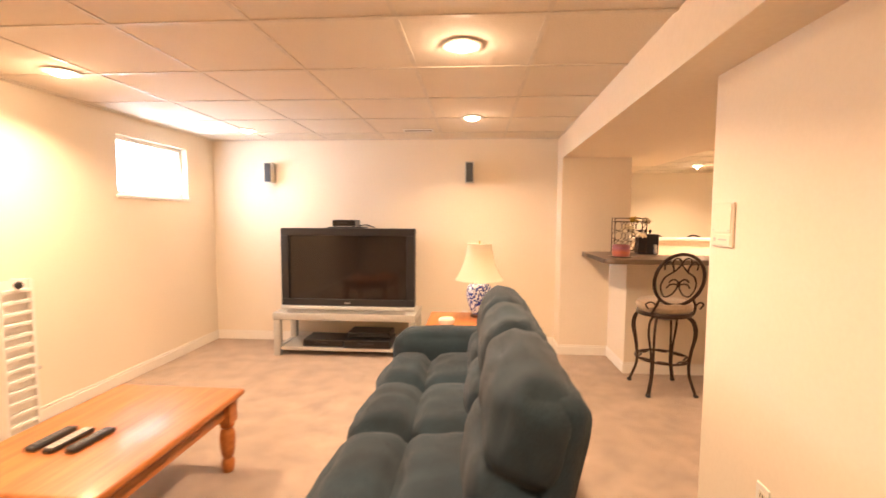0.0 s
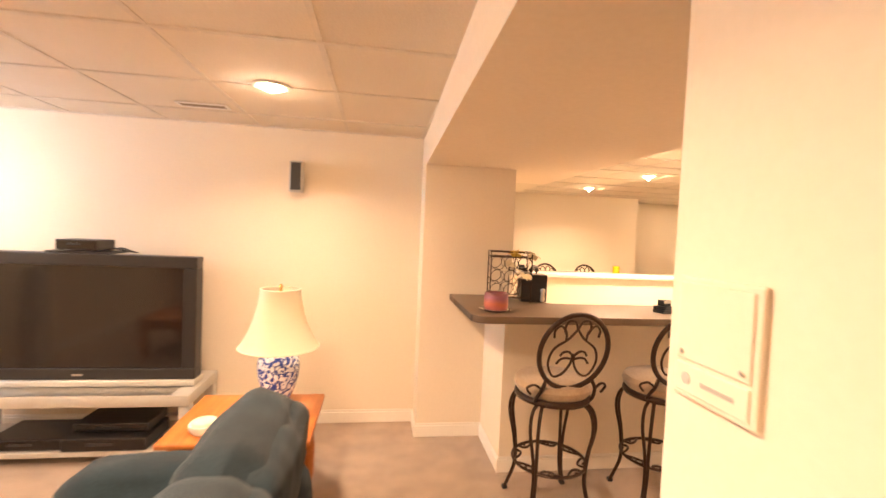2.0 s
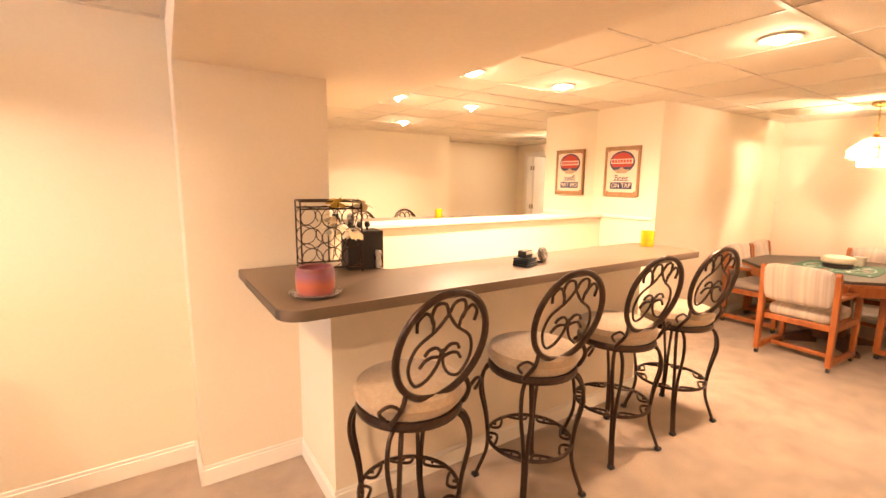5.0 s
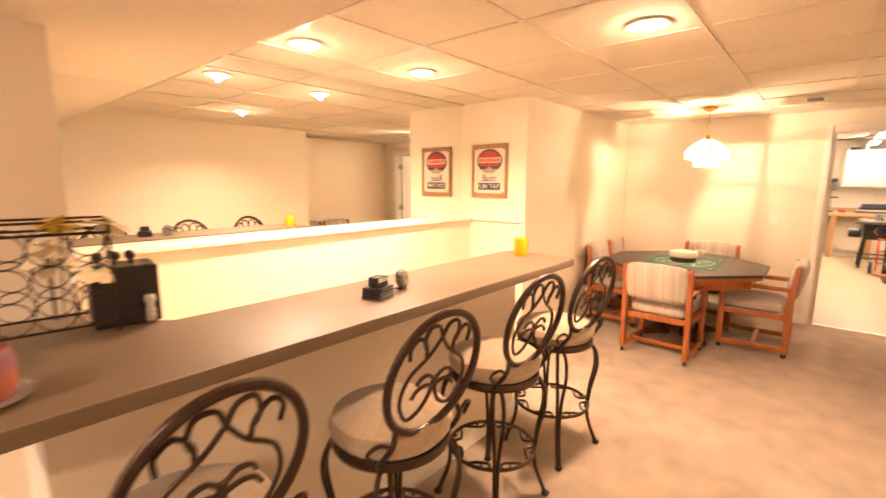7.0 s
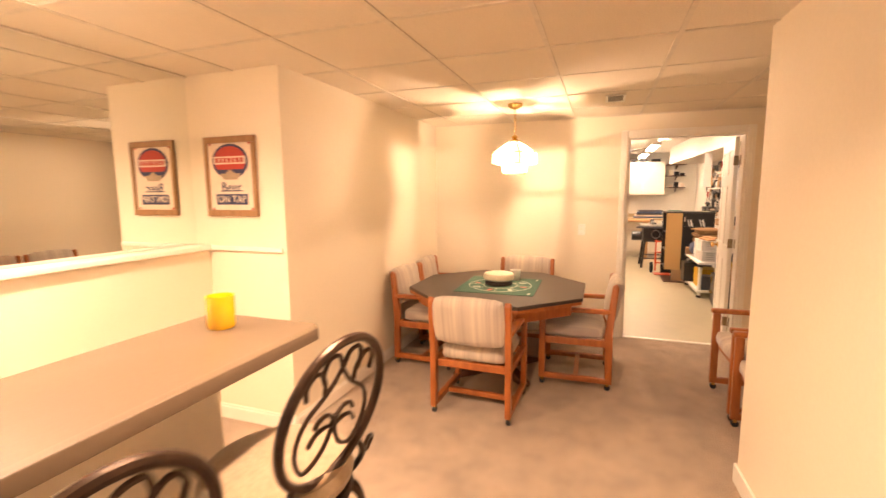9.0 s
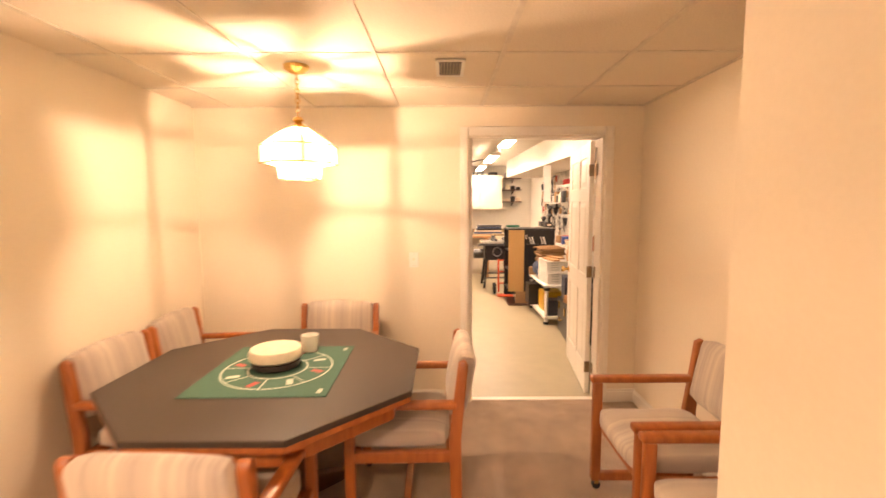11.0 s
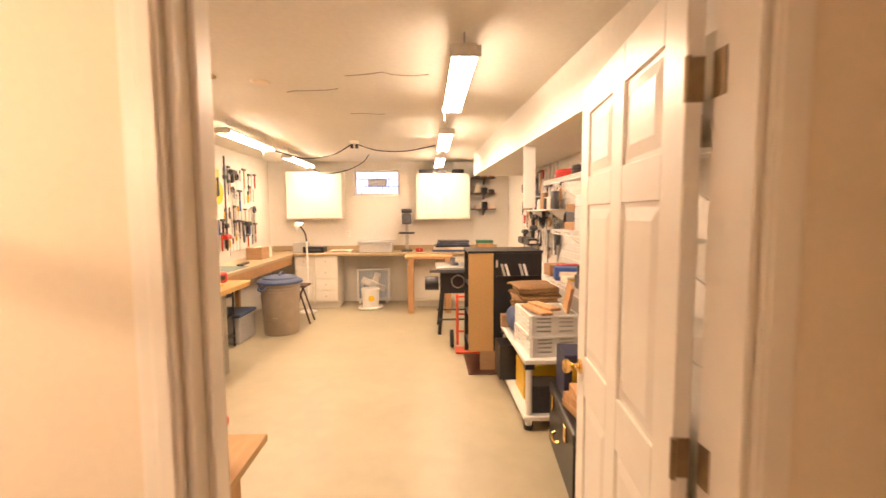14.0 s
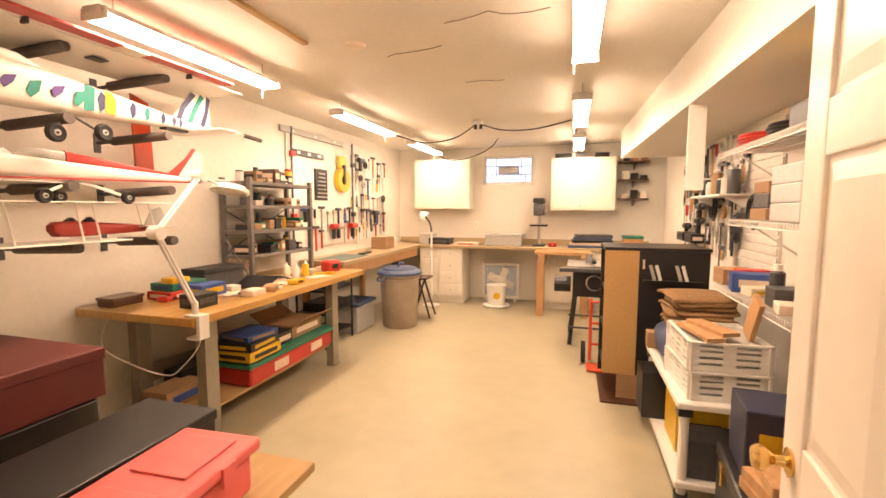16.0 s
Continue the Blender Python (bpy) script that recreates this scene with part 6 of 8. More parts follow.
def raised_front(b, x, y0, y1, z0, z1):
    box(b, x - 0.018, x, y0, y1, z0, z1, 0.003)
    my, mz = 0.045, 0.045
    if z1 - z0 > 0.18:
        box(b, x - 0.023, x - 0.0175, y0 + my, y1 - my, z0 + mz, z1 - mz, 0.004)
        box(b, x - 0.021, x - 0.0175, y0 + my - 0.02, y1 - my + 0.02, z0 + mz - 0.02, z1 - mz + 0.02, 0.001, 1)
    else:
        box(b, x - 0.022, x - 0.0175, y0 + 0.025, y1 - 0.025, z0 + 0.025, z1 - 0.025, 0.003)
    return b


def cabinet(name, y0, y1, z0, z1, x0, x1, fronts, label, toe=False):
    """fronts: rows of (kind, y0, y1, z0, z1) in metres."""
    c = thing(name, (0, 0, 0), 0, label, "cabinet")
    part("body", bx(x0, x1, y0, y1, z0 + (0.10 if toe else 0), z1, 0.002), M_CAB, c)
    if toe:
        part("toe_kick", bx(x0 + 0.06, x1, y0 + 0.002, y1 - 0.002, 0, 0.099), M_CAB, c)
    for kind, a, b_, p, q in fronts:
        f = part(kind, raised_front(BM(), x0 - 0.001, a, b_, p, q), M_CAB, c)
        yk, zk = ((a + b_) / 2, (p + q) / 2) if kind == "drawer" else ((a + 0.03 if kind == "door" and a - y0 > 0.1 and b_ > y1 - 0.02 else b_ - 0.03), (p + 0.06 if z0 > 1 else q - 0.06))
        part("knob", lathe(BM(), [(0.006, 0), (0.006, 0.012), (0.013, 0.018), (0.012, 0.026), (0, 0.029)], 12, m=Matrix.Translation((x0 - 0.019, yk, zk)) @ Matrix.Rotation(radians(-90), 4, "Y")), M_STEEL, f, smooth=True)
    return c


XF = 13.62
cabinet("drawer_unit", 3.69, 4.06, 0, 0.864, XF, XS1 - 0.03, [("drawer", 3.70, 4.05, 0.70, 0.85), ("drawer", 3.70, 4.05, 0.50, 0.69), ("drawer", 3.70, 4.05, 0.31, 0.49), ("drawer", 3.70, 4.05, 0.12, 0.30)], "cream four-drawer base cabinet under the counter", True)
cabinet("base_cabinet", 4.065, 4.375, 0, 0.864, XF, XS1 - 0.03, [("drawer", 4.075, 4.365, 0.70, 0.85), ("door", 4.075, 4.365, 0.12, 0.69)], "cream base cabinet with one drawer and door", True)
cabinet("base_cabinet", 1.92, 2.50, 0, 0.864, XF, XS1 - 0.03, [("drawer", 1.93, 2.205, 0.70, 0.85), ("drawer", 2.215, 2.49, 0.70, 0.85), ("door", 1.93, 2.205, 0.12, 0.69), ("door", 2.215, 2.49, 0.12, 0.69)], "cream base cabinet with two drawers over two doors", True)
cabinet("base_cabinet", 1.10, 1.915, 0, 0.864, XF, XS1 - 0.03, [("drawer", 1.11, 1.905, 0.70, 0.85), ("door", 1.11, 1.50, 0.12, 0.69), ("door", 1.51, 1.905, 0.12, 0.69)], "cream base cabinet behind the table saw", True)
cabinet("wall_cabinet", 3.64, 4.56, 1.46, 2.24, 13.89, XS1 - 0.001, [("door", 3.65, 4.095, 1.47, 2.23), ("door", 4.105, 4.55, 1.47, 2.23)], "cream two-door wall cabinet beside the window")
cabinet("wall_cabinet", 1.50, 2.41, 1.44, 2.21, 13.89, XS1 - 0.001, [("door", 1.51, 1.95, 1.45, 2.20), ("door", 1.96, 2.40, 1.45, 2.20)], "cream two-door wall cabinet over the counter")
for y, w_, mt, lb in ((1.70, 0.20, M_BLACKPL, "black case stored on the wall cabinet"), (1.98, 0.16, M_DKSTEEL, "dark tool case stored on the wall cabinet"), (2.24, 0.24, M_BEZEL, "dark coiled hose box on the wall cabinet")):
    carton("stored_case", 14.05, y, 2.211, 0.22, w_, 0.07, mt, lb, "case")
wall_plate("wall_outlet", (XS1, 3.60, 1.20), -90, "beige outlet over the counter", True)

# box fan, bucket, floor lamp
f = thing("box_fan", (14.06, 3.165, 0.0), 0, "white box fan leaning under the counter", "fan")
for a in ((-0.29, 0.29, 0.04, 0.075), (-0.29, 0.29, 0.565, 0.60), (-0.29, -0.255, 0.075, 0.565), (0.255, 0.29, 0.075, 0.565)):
    part("frame", bx(-0.05, 0.05, *a, 0.008), M_WHITEPL, f)
part("back_grille", bx(0.03, 0.036, -0.256, 0.256, 0.074, 0.566), mat("pale_blue_grille", (0.45, 0.52, 0.60), None, 0.5), f)
for i in range(14):
    y = -0.24 + i * 0.037
    part("grille_bar", bx(-0.05, -0.045, y - 0.003, y + 0.003, 0.074, 0.566), M_WHITEPL, f)
for k in range(4):
    part("blade", bx(-0.008, 0.008, 0.03, 0.22, -0.06, 0.06, 0.006, m=Matrix.Translation((0, 0, 0.32)) @ Matrix.Rotation(k * math.pi / 2 + 0.4, 4, "X") @ Matrix.Rotation(0.4, 4, "Y")), M_WHITEFILM, f)
part("hub", cyl(BM(), (-0.03, 0, 0.32), (0.03, 0, 0.32), 0.05, seg=20), M_WHITEPL, f)
for y in (-0.25, 0.21):
    part("foot", bx(-0.06, 0.06, y, y + 0.04, 0, 0.04, 0.004), M_WHITEPL, f)
b = thing("bucket", (13.62, 3.16, 0), 0, "white plastic bucket with a yellow round sticker", "bucket")
part("pail", lathe(BM(), [(0, 0.03), (0.125, 0.03), (0.128, 0.04), (0.145, 0.30), (0.152, 0.305), (0.152, 0.33), (0.0, 0.335)], 32), M_WHITEPL, b, smooth=True)
part("tray", lathe(BM(), [(0, 0), (0.19, 0), (0.205, 0.03), (0.19, 0.034), (0.0, 0.028)], 32), M_WHITEPL, b, smooth=True)
part("bail", sweep(BM(), curve_pts([(0, -0.15, 0.30), (-0.02, -0.10, 0.42), (-0.02, 0, 0.46), (-0.02, 0.10, 0.42), (0, 0.15, 0.30)], 6), 0.007, 6), M_WHITEPL, b)
part("sticker", cyl(BM(), (-0.142, -0.03, 0.18), (-0.132, -0.028, 0.18), 0.05, seg=24), M_YEL, b)
l = thing("floor_lamp", (13.35, 4.10, 0), 0, "white pole lamp with a bent neck standing by the counter", "floor lamp")
part("base", lathe(BM(), [(0, 0), (0.13, 0), (0.13, 0.02), (0.03, 0.035), (0, 0.035)], 28), M_WHITEPL, l, smooth=True)
part("pole", cyl(BM(), (0, 0, 0.03), (0, 0, 1.12), 0.014, seg=12), M_WHITEPL, l)
part("neck", sweep(BM(), curve_pts([(0, 0, 1.12), (0, 0.02, 1.24), (-0.02, 0.08, 1.34), (-0.04, 0.15, 1.38)], 6), 0.012, 8), M_BLACKPL, l)
part("shade", lathe(BM(), [(0.03, 0.0), (0.05, -0.03), (0.085, -0.10), (0.08, -0.10), (0.04, -0.02), (0.0, -0.005)], 24, m=Matrix.Translation((-0.04, 0.15, 1.40)) @ Matrix.Rotation(radians(-50), 4, "X")), M_WHITEPL, l, smooth=True)
s = thing("folding_stool", (12.72, 4.02, 0), 0, "dark folding step stool behind the trash can", "stool")
for a in (-1, 1):
    part("leg", cyl(BM(), (a * 0.12, -0.14, 0), (a * 0.10, 0.02, 0.52), 0.013, seg=8), M_DARKWOOD, s)
    part("leg", cyl(BM(), (a * 0.12, 0.16, 0), (a * 0.10, 0.0, 0.52), 0.013, seg=8), M_DARKWOOD, s)
part("seat", bx(-0.15, 0.15, -0.10, 0.12, 0.52, 0.545, 0.006), M_DARKWOOD, s)

# things on the counters
t = thing("clear_bin", (13.86, 3.08, 0.9045), 0, "low clear plastic bin with a lid on the counter", "storage box")
part("tub", bx(-0.16, 0.16, -0.27, 0.27, 0, 0.15, 0.015), M_CLEAR, t)
part("lid", bx(-0.175, 0.175, -0.285, 0.285, 0.151, 0.185, 0.008), M_CLEAR, t)
d = thing("drill_press", (13.92, 2.57, 0.9045), 0, "dark bench drill press with a round table", "drill press")
part("base", bx(-0.13, 0.13, -0.09, 0.09, 0, 0.03, 0.006), M_DKSTEEL, d)
part("column", cyl(BM(), (0.05, 0, 0.03), (0.05, 0, 0.60), 0.026, seg=14), M_STEEL, d)
part("table", bx(-0.14, 0.08, -0.13, 0.13, 0.30, 0.325, 0.004), M_BLACKPL, d)
part("head", bx(-0.14, 0.12, -0.075, 0.075, 0.46, 0.64, 0.02, 3), M_DKSTEEL, d, smooth=True)
part("belt_cover", bx(-0.15, 0.16, -0.085, 0.085, 0.645, 0.72, 0.02, 3), M_BLACKPL, d, smooth=True)
part("chuck", cyl(BM(), (-0.09, 0, 0.36), (-0.09, 0, 0.46), 0.014, 0.022, 12), M_STEEL, d)
for k in range(3):
    a = k * 2.1
    part("feed_handle", cyl(BM(), (-0.08, -0.08, 0.53), (-0.08 + 0.11 * math.cos(a), -0.12, 0.53 + 0.11 * math.sin(a)), 0.006, seg=6), M_STEEL, d)
for i in range(5):
    carton("ring_binder", 13.86 + 0.01 * (i % 2), 1.83 - 0.01 * i, 0.9045 + i * 0.038, 0.28, 0.62 - 0.03 * i, 0.036, (M_BLUEL, M_PAPER, M_BEZEL, M_BLUEL, M_DKSTEEL)[i], "stacked magazine or binder on the counter", "binder", rz=(2, -3, 4, -1, 6)[i])
carton("wooden_crate", 13.95, 1.25, 0.9045, 0.24, 0.26, 0.17, M_LUMBER, "small wooden crate with a green lid on the counter", "crate", lid=M_GREEN)
carton("stereo_receiver", 13.86, 4.10, 0.9045, 0.26, 0.34, 0.10, M_BLACKPL, "black stereo receiver on the counter", "receiver", strip=M_DKSTEEL)
carton("paper_stack", 13.84, 3.66, 0.9045, 0.26, 0.36, 0.035, M_PAPER, "loose stack of paper and magazines", "paper", strip=M_REDPL)
carton("toaster_oven", 13.92, 4.34, 0.9045, 0.24, 0.22, 0.16, M_SILVER, "grey bench machine in the counter corner", "machine")
carton("cardboard_carton", 12.84, 4.66, 0.9035, 0.30, 0.22, 0.17, M_CARD, "open cardboard carton on the counter", "carton", tape=M_PAPER)
carton("paper_roll_box", 13.10, 4.62, 0.9035, 0.10, 0.10, 0.13, M_PAPER, "white canister on the counter", "canister")
g = thing("red_clamp", (13.80, 2.36, 0.9045), 0, "small red vise clamp on the counter", "clamp")
part("jaw", bx(-0.04, 0.04, -0.06, 0.06, 0, 0.06, 0.008), M_REDPL, g)
part("screw", cyl(BM(), (-0.09, 0, 0.035), (0.0, 0, 0.035), 0.008, seg=8), M_STEEL, g)


# sawhorse table
s = thing("sawhorse_table", (13.37, 2.21, 0), 0, "rough lumber work table made of planks on two-by-four legs", "work table")
for i in range(3):
    part("plank", bx(-0.19 + i * 0.13, -0.065 + i * 0.13, -0.38, 0.36, 0.845, 0.885, 0.004), M_LUMBER, s)
part("beam", bx(-0.2, 0.2, -0.34, -0.25, 0.75, 0.844, 0.004), M_LUMBER, s)
part("beam", bx(-0.2, 0.2, 0.22, 0.31, 0.75, 0.844, 0.004), M_LUMBER, s)
for x in (-0.17, 0.13):
    for y in (-0.30, 0.28):
        part("leg", prism(BM(), [(x - 0.02, y - 0.045), (x + 0.02, y - 0.045), (x + 0.02, y + 0.045), (x - 0.02, y + 0.045)], 0, 0.75, 0.003), M_LUMBER, s)


def table_saw():
    t = thing("table_saw", (12.22, 1.84, 0), 0, "black contractor table saw on splayed steel legs", "table saw")
    part("table", bx(-0.30, 0.30, -0.26, 0.28, 0.83, 0.865, 0.004), M_STEEL, t, "grey cast table")
    part("rail", bx(-0.33, -0.30, -0.36, 0.36, 0.80, 0.84, 0.003), M_DKSTEEL, t)
    part("cabinet", prism(BM(), [(-0.22, -0.2), (0.22, -0.2), (0.22, 0.22), (-0.22, 0.22)], 0.52, 0.829, 0.01), M_BLACKPL, t)
    part("motor", cyl(BM(), (0.0, 0.24, 0.62), (0.0, 0.42, 0.62), 0.09, seg=18), M_BLACKPL, t)
    part("handwheel", sweep(BM(), [(-0.25, 0.08 * math.cos(a * math.pi / 10), 0.68 + 0.08 * math.sin(a * math.pi / 10)) for a in range(20)], 0.009, 6, True), M_STEEL, t)
    for sx in (-1, 1):
        for sy in (-1, 1):
            part("leg", sweep(BM(), [(sx * 0.20, sy * 0.19, 0.53), (sx * 0.26, sy * 0.24, 0.0)], 0.030, 4), M_BLACKPL, t)
    part("stretcher", cyl(BM(), (-0.29, -0.26, 0.2), (-0.29, 0.26, 0.2), 0.012, seg=6), M_DKSTEEL, t)
    part("stretcher", cyl(BM(), (0.29, -0.26, 0.2), (0.29, 0.26, 0.2), 0.012, seg=6), M_DKSTEEL, t)
    part("miter_gauge", bx(-0.1, 0.1, -0.02, 0.02, 0.866, 0.90, 0.004), M_BLACKPL, t)
    part("fence", bx(-0.28, 0.28, -0.2, -0.15, 0.866, 0.91, 0.004), M_DKSTEEL, t)
    part("guard", prism(BM(), [(-0.1, 0.0), (0.12, 0.0), (0.10, 0.08), (-0.04, 0.10)], -0.03, 0.03, 0.004, m=Matrix.Translation((0, 0.05, 0.868)) @ Matrix.Rotation(radians(90), 4, "X")), M_BLACKPL, t)


table_saw()
t = thing("hand_truck", (11.34, 1.83, 0), 0, "orange-red hand truck standing behind the black cabinet", "hand truck")
for y in (-0.14, 0.06):
    part("rail", cyl(BM(), (0, y, 0.05), (0.06, y, 0.62), 0.016, seg=8), M_ORANGE, t)
for z in (0.2, 0.4, 0.6):
    part("rung", cyl(BM(), (0.02, -0.14, z), (0.02, 0.06, z), 0.012, seg=8), M_ORANGE, t)
part("toe_plate", bx(-0.2, 0.02, -0.17, 0.09, 0.01, 0.022), M_ORANGE, t)
for y in (-0.19, 0.10):
    part("wheel", cyl(BM(), (0.09, y, 0.10), (0.09, y + 0.04, 0.10), 0.10, seg=20), M_RUBBER, t)


# black cabinet with disc rack
c = thing("media_cabinet", (10.62, 1.12, 0), 0, "black-backed media cabinet with a bare brown side board", "cabinet")
part("side_board", bx(0.0, 0.022, 0.47, 0.71, 0.20, 1.155, 0.002), M_FIBRE, c, "bare brown fibreboard edge")
part("back_panel", bx(0.004, 0.020, 0.0, 0.468, 0.20, 1.155, 0.002), M_BLACKPL, c)
part("top", bx(-0.004, 0.50, -0.01, 0.715, 1.156, 1.178, 0.003), M_BLACKPL, c)
part("far_side", bx(0.48, 0.50, 0.0, 0.71, 0.06, 1.155), M_BLACKPL, c)
part("wall_side", bx(0.022, 0.48, 0.0, 0.018, 0.06, 1.155), M_BLACKPL, c)
for z in (0.22, 0.52, 0.82):
    part("shelf", bx(0.023, 0.479, 0.02, 0.70, z, z + 0.018), M_BLACKPL, c)
part("foot_board", bx(0.003, 0.02, 0.36, 0.60, 0.012, 0.199, 0.002), M_CARD, c)
part("foot_panel", bx(0.003, 0.02, 0.02, 0.355, 0.012, 0.199, 0.002), M_BLACKPL, c)
part("base", bx(-0.10, 0.50, 0.34, 0.72, 0.0, 0.012, 0.002), M_DARKWOOD, c)
part("disc_ledge", bx(-0.03, 0.003, 0.04, 0.44, 0.925, 0.94, 0.002), M_BLACKPL, c)
for i, y in enumerate((0.14, 0.18, 0.315, 0.355)):
    part("disc_case", bx(-0.022, -0.012, y, y + 0.022, 0.942, 1.06, m=Matrix.Translation((0, y, 0.95)) @ Matrix.Rotation(radians(-16), 4, "X") @ Matrix.Translation((0, -y, -0.95))), M_WHITEPL if i % 2 == 0 else M_SILVER, c)
part("label", bx(-0.002, 0.003, 0.43, 0.445, 1.02, 1.09), M_PAPER, c)
for i in range(5):
    carton("boxed_file", 10.88, 1.62, 0.239 + 0.30 * (i % 3) + (0.09 if i > 2 else 0), 0.3, 0.28, 0.085, (M_PAPER, M_REDPL, M_WHITEPL, M_BLUE, M_CARD)[i], "boxed file stored inside the black cabinet", "box")


# white resin shelf with crates
s = thing("resin_shelf", (9.42, 1.06, 0), 0, "white moulded resin utility shelf, heavily loaded", "shelf")
for x in (0.03, 0.97):
    for y in (0.04, 0.45):
        part("post", cyl(BM(), (x, y, 0.03), (x, y, 0.478), 0.024, seg=14), M_WHITEPL, s, smooth=True)
        part("foot", cyl(BM(), (x, y, 0.0), (x, y, 0.03), 0.034, seg=14), M_BLACKPL, s)
        part("collar", bx(x - 0.034, x + 0.034, y - 0.034, y + 0.034, 0.44, 0.478, 0.004), M_BLACKPL, s)
for z in (0.07, 0.48):
    part("shelf", bx(-0.01, 1.01, 0.0, 0.49, z, z + 0.035, 0.008), M_WHITEPL, s)
def crate(x, y, z, rz, w=0.42, d=0.34, h=0.15):
    c = thing("slotted_crate", (x, y, z), rz, "white slotted plastic crate stacked on the resin shelf", "crate", "white crates")
    part("floor", bx(-w / 2, w / 2, -d / 2, d / 2, 0, 0.008), M_WHITEPL, c)
    # grey inner block makes the slots read darker than the bands
    part("liner", bx(-w / 2 + 0.012, w / 2 - 0.012, -d / 2 + 0.012, d / 2 - 0.012, 0.008, h * 0.9), M_SILVER, c, "grey block behind the slots")
    rows = [(0.0, 0.03), (0.042, 0.062), (0.074, 0.094), (0.106, 0.120), (0.132, h)]
    for sx in (-1, 1):
        for a, b_ in rows:
            part("end_band", bx(sx * w / 2 - 0.005, sx * w / 2 + 0.005, -d / 2, d / 2, a, b_, 0.0015, 1), M_WHITEPL, c)
        for k in (-0.47, 0.0, 0.47):
            part("end_rib", bx(sx * w / 2 - 0.0045, sx * w / 2 + 0.0045, k * d - 0.028, k * d + 0.028, 0.001, h - 0.001), M_WHITEPL, c)
        part("rim", bx(sx * (w / 2 + 0.004) - 0.008, sx * (w / 2 + 0.004) + 0.008, -d / 2 - 0.01, d / 2 + 0.01, h - 0.014, h, 0.003, 1), M_WHITEPL, c)
    for sy in (-1, 1):
        for a, b_ in rows:
            part("side_band", bx(-w / 2, w / 2, sy * d / 2 - 0.005, sy * d / 2 + 0.005, a, b_, 0.0015, 1), M_WHITEPL, c)
        for k in (-0.47, -0.16, 0.16, 0.47):
            part("side_rib", bx(k * w - 0.028, k * w + 0.028, sy * d / 2 - 0.0045, sy * d / 2 + 0.0045, 0.001, h - 0.001), M_WHITEPL, c)
        part("rim", bx(-w / 2 - 0.01, w / 2 + 0.01, sy * (d / 2 + 0.004) - 0.008, sy * (d / 2 + 0.004) + 0.008, h - 0.0145, h - 0.0005, 0.003, 1), M_WHITEPL, c)
crate(9.68, 1.33, 0.516, 4)
crate(9.68, 1.33, 0.667, 2)
for i, (x, y, rz, l_) in enumerate(((9.62, 1.42, 12, 0.34), (9.64, 1.36, 20, 0.30))):
    carton("wood_offcut", x, y, 0.818 + 0.021 * i, l_, 0.09, 0.02, M_LUMBER, "offcut board lying on the white crates", "board", rz=rz)
p = thing("leaning_board", (9.62, 1.20, 0.818), 0, "rough board leaning out of the crate", "board")
part("board", bx(-0.05, 0.05, -0.012, 0.012, 0, 0.24, 0.002, m=Matrix.Rotation(radians(-28), 4, "Y")), M_LUMBER, p)
c = thing("canvas_pile", (10.12, 1.32, 0.516), 0, "pile of folded brown canvas drop cloths", "cloth")
fold_rnd = random.Random(11)
for i in range(9):
    q, w = fold_rnd.uniform, 0.026
    z = 0.215 + i * 0.024
    b = cushion(BM(), -0.20 + q(0, 0.05), 0.20 - q(0, 0.06), -0.19 + q(0, 0.03), 0.19 - q(0, 0.05), -w / 2, w / 2, 0.004, 7, Matrix.Translation((0, 0, z + w / 2)) @ Matrix.Rotation(radians(q(-9, 9)), 4, "Z"))
    for v in b.verts:
        v.co.z += 0.014 * noise.noise(Vector((v.co.x * 7, v.co.y * 7, i * 0.35))) - 0.25 * max(0, abs(v.co.x) - 0.12)
    part("fold", b, M_CANVAS, c, smooth=True)
part("bundle", cushion(BM(), -0.21, 0.21, -0.2, 0.2, 0.0, 0.22, 0.02, 6), M_BLUEL, c, "dark blue folded tarp", smooth=True)
carton("cardboard_carton", 10.24, 1.50, 0.105, 0.26, 0.22, 0.3, M_BLACKPL, "black carton on the lower resin shelf", "carton")
carton("orange_case", 9.86, 1.36, 0.105, 0.30, 0.26, 0.26, M_YEL, "orange-yellow tool case on the lower resin shelf", "case", strip=M_BLACKPL)
carton("grey_tool_case", 9.56, 1.36, 0.105, 0.20, 0.26, 0.2, M_DKSTEEL, "grey tool case on the lower resin shelf", "case")
carton("cardboard_carton", 10.35, 1.50, 0.516, 0.10, 0.12, 0.11, M_CARD, "small cardboard carton on the resin shelf", "carton")

# black trunk and boxes beside the door
t = thing("storage_chest", (8.92, 1.22, 0), -6, "black storage trunk with brass latches", "trunk")
part("chest", bx(-0.36, 0.36, -0.22, 0.22, 0, 0.33, 0.008), M_BLACKPL, t)
part("lid", bx(-0.365, 0.365, -0.225, 0.225, 0.331, 0.40, 0.012), M_BLACKPL, t)
for x in (-0.2, 0.2):
    part("latch", bx(x - 0.025, x + 0.025, 0.224, 0.238, 0.28, 0.37, 0.003), M_BRASS, t, "brass latch")
part("handle", sweep(BM(), curve_pts([(-0.06, 0.235, 0.2), (-0.04, 0.26, 0.19), (0.04, 0.26, 0.19), (0.06, 0.235, 0.2)], 5), 0.008, 6), M_BRASS, t)
carton("router_box", 9.10, 1.22, 0.402, 0.26, 0.34, 0.28, M_NAVYBOX, "navy and yellow boxed power tool on the trunk", "box", strip=M_YEL, rz=-6)
carton("grey_case", 8.80, 1.10, 0.402, 0.30, 0.26, 0.22, M_DKSTEEL, "dark grey hard case on the trunk", "case", rz=-6)
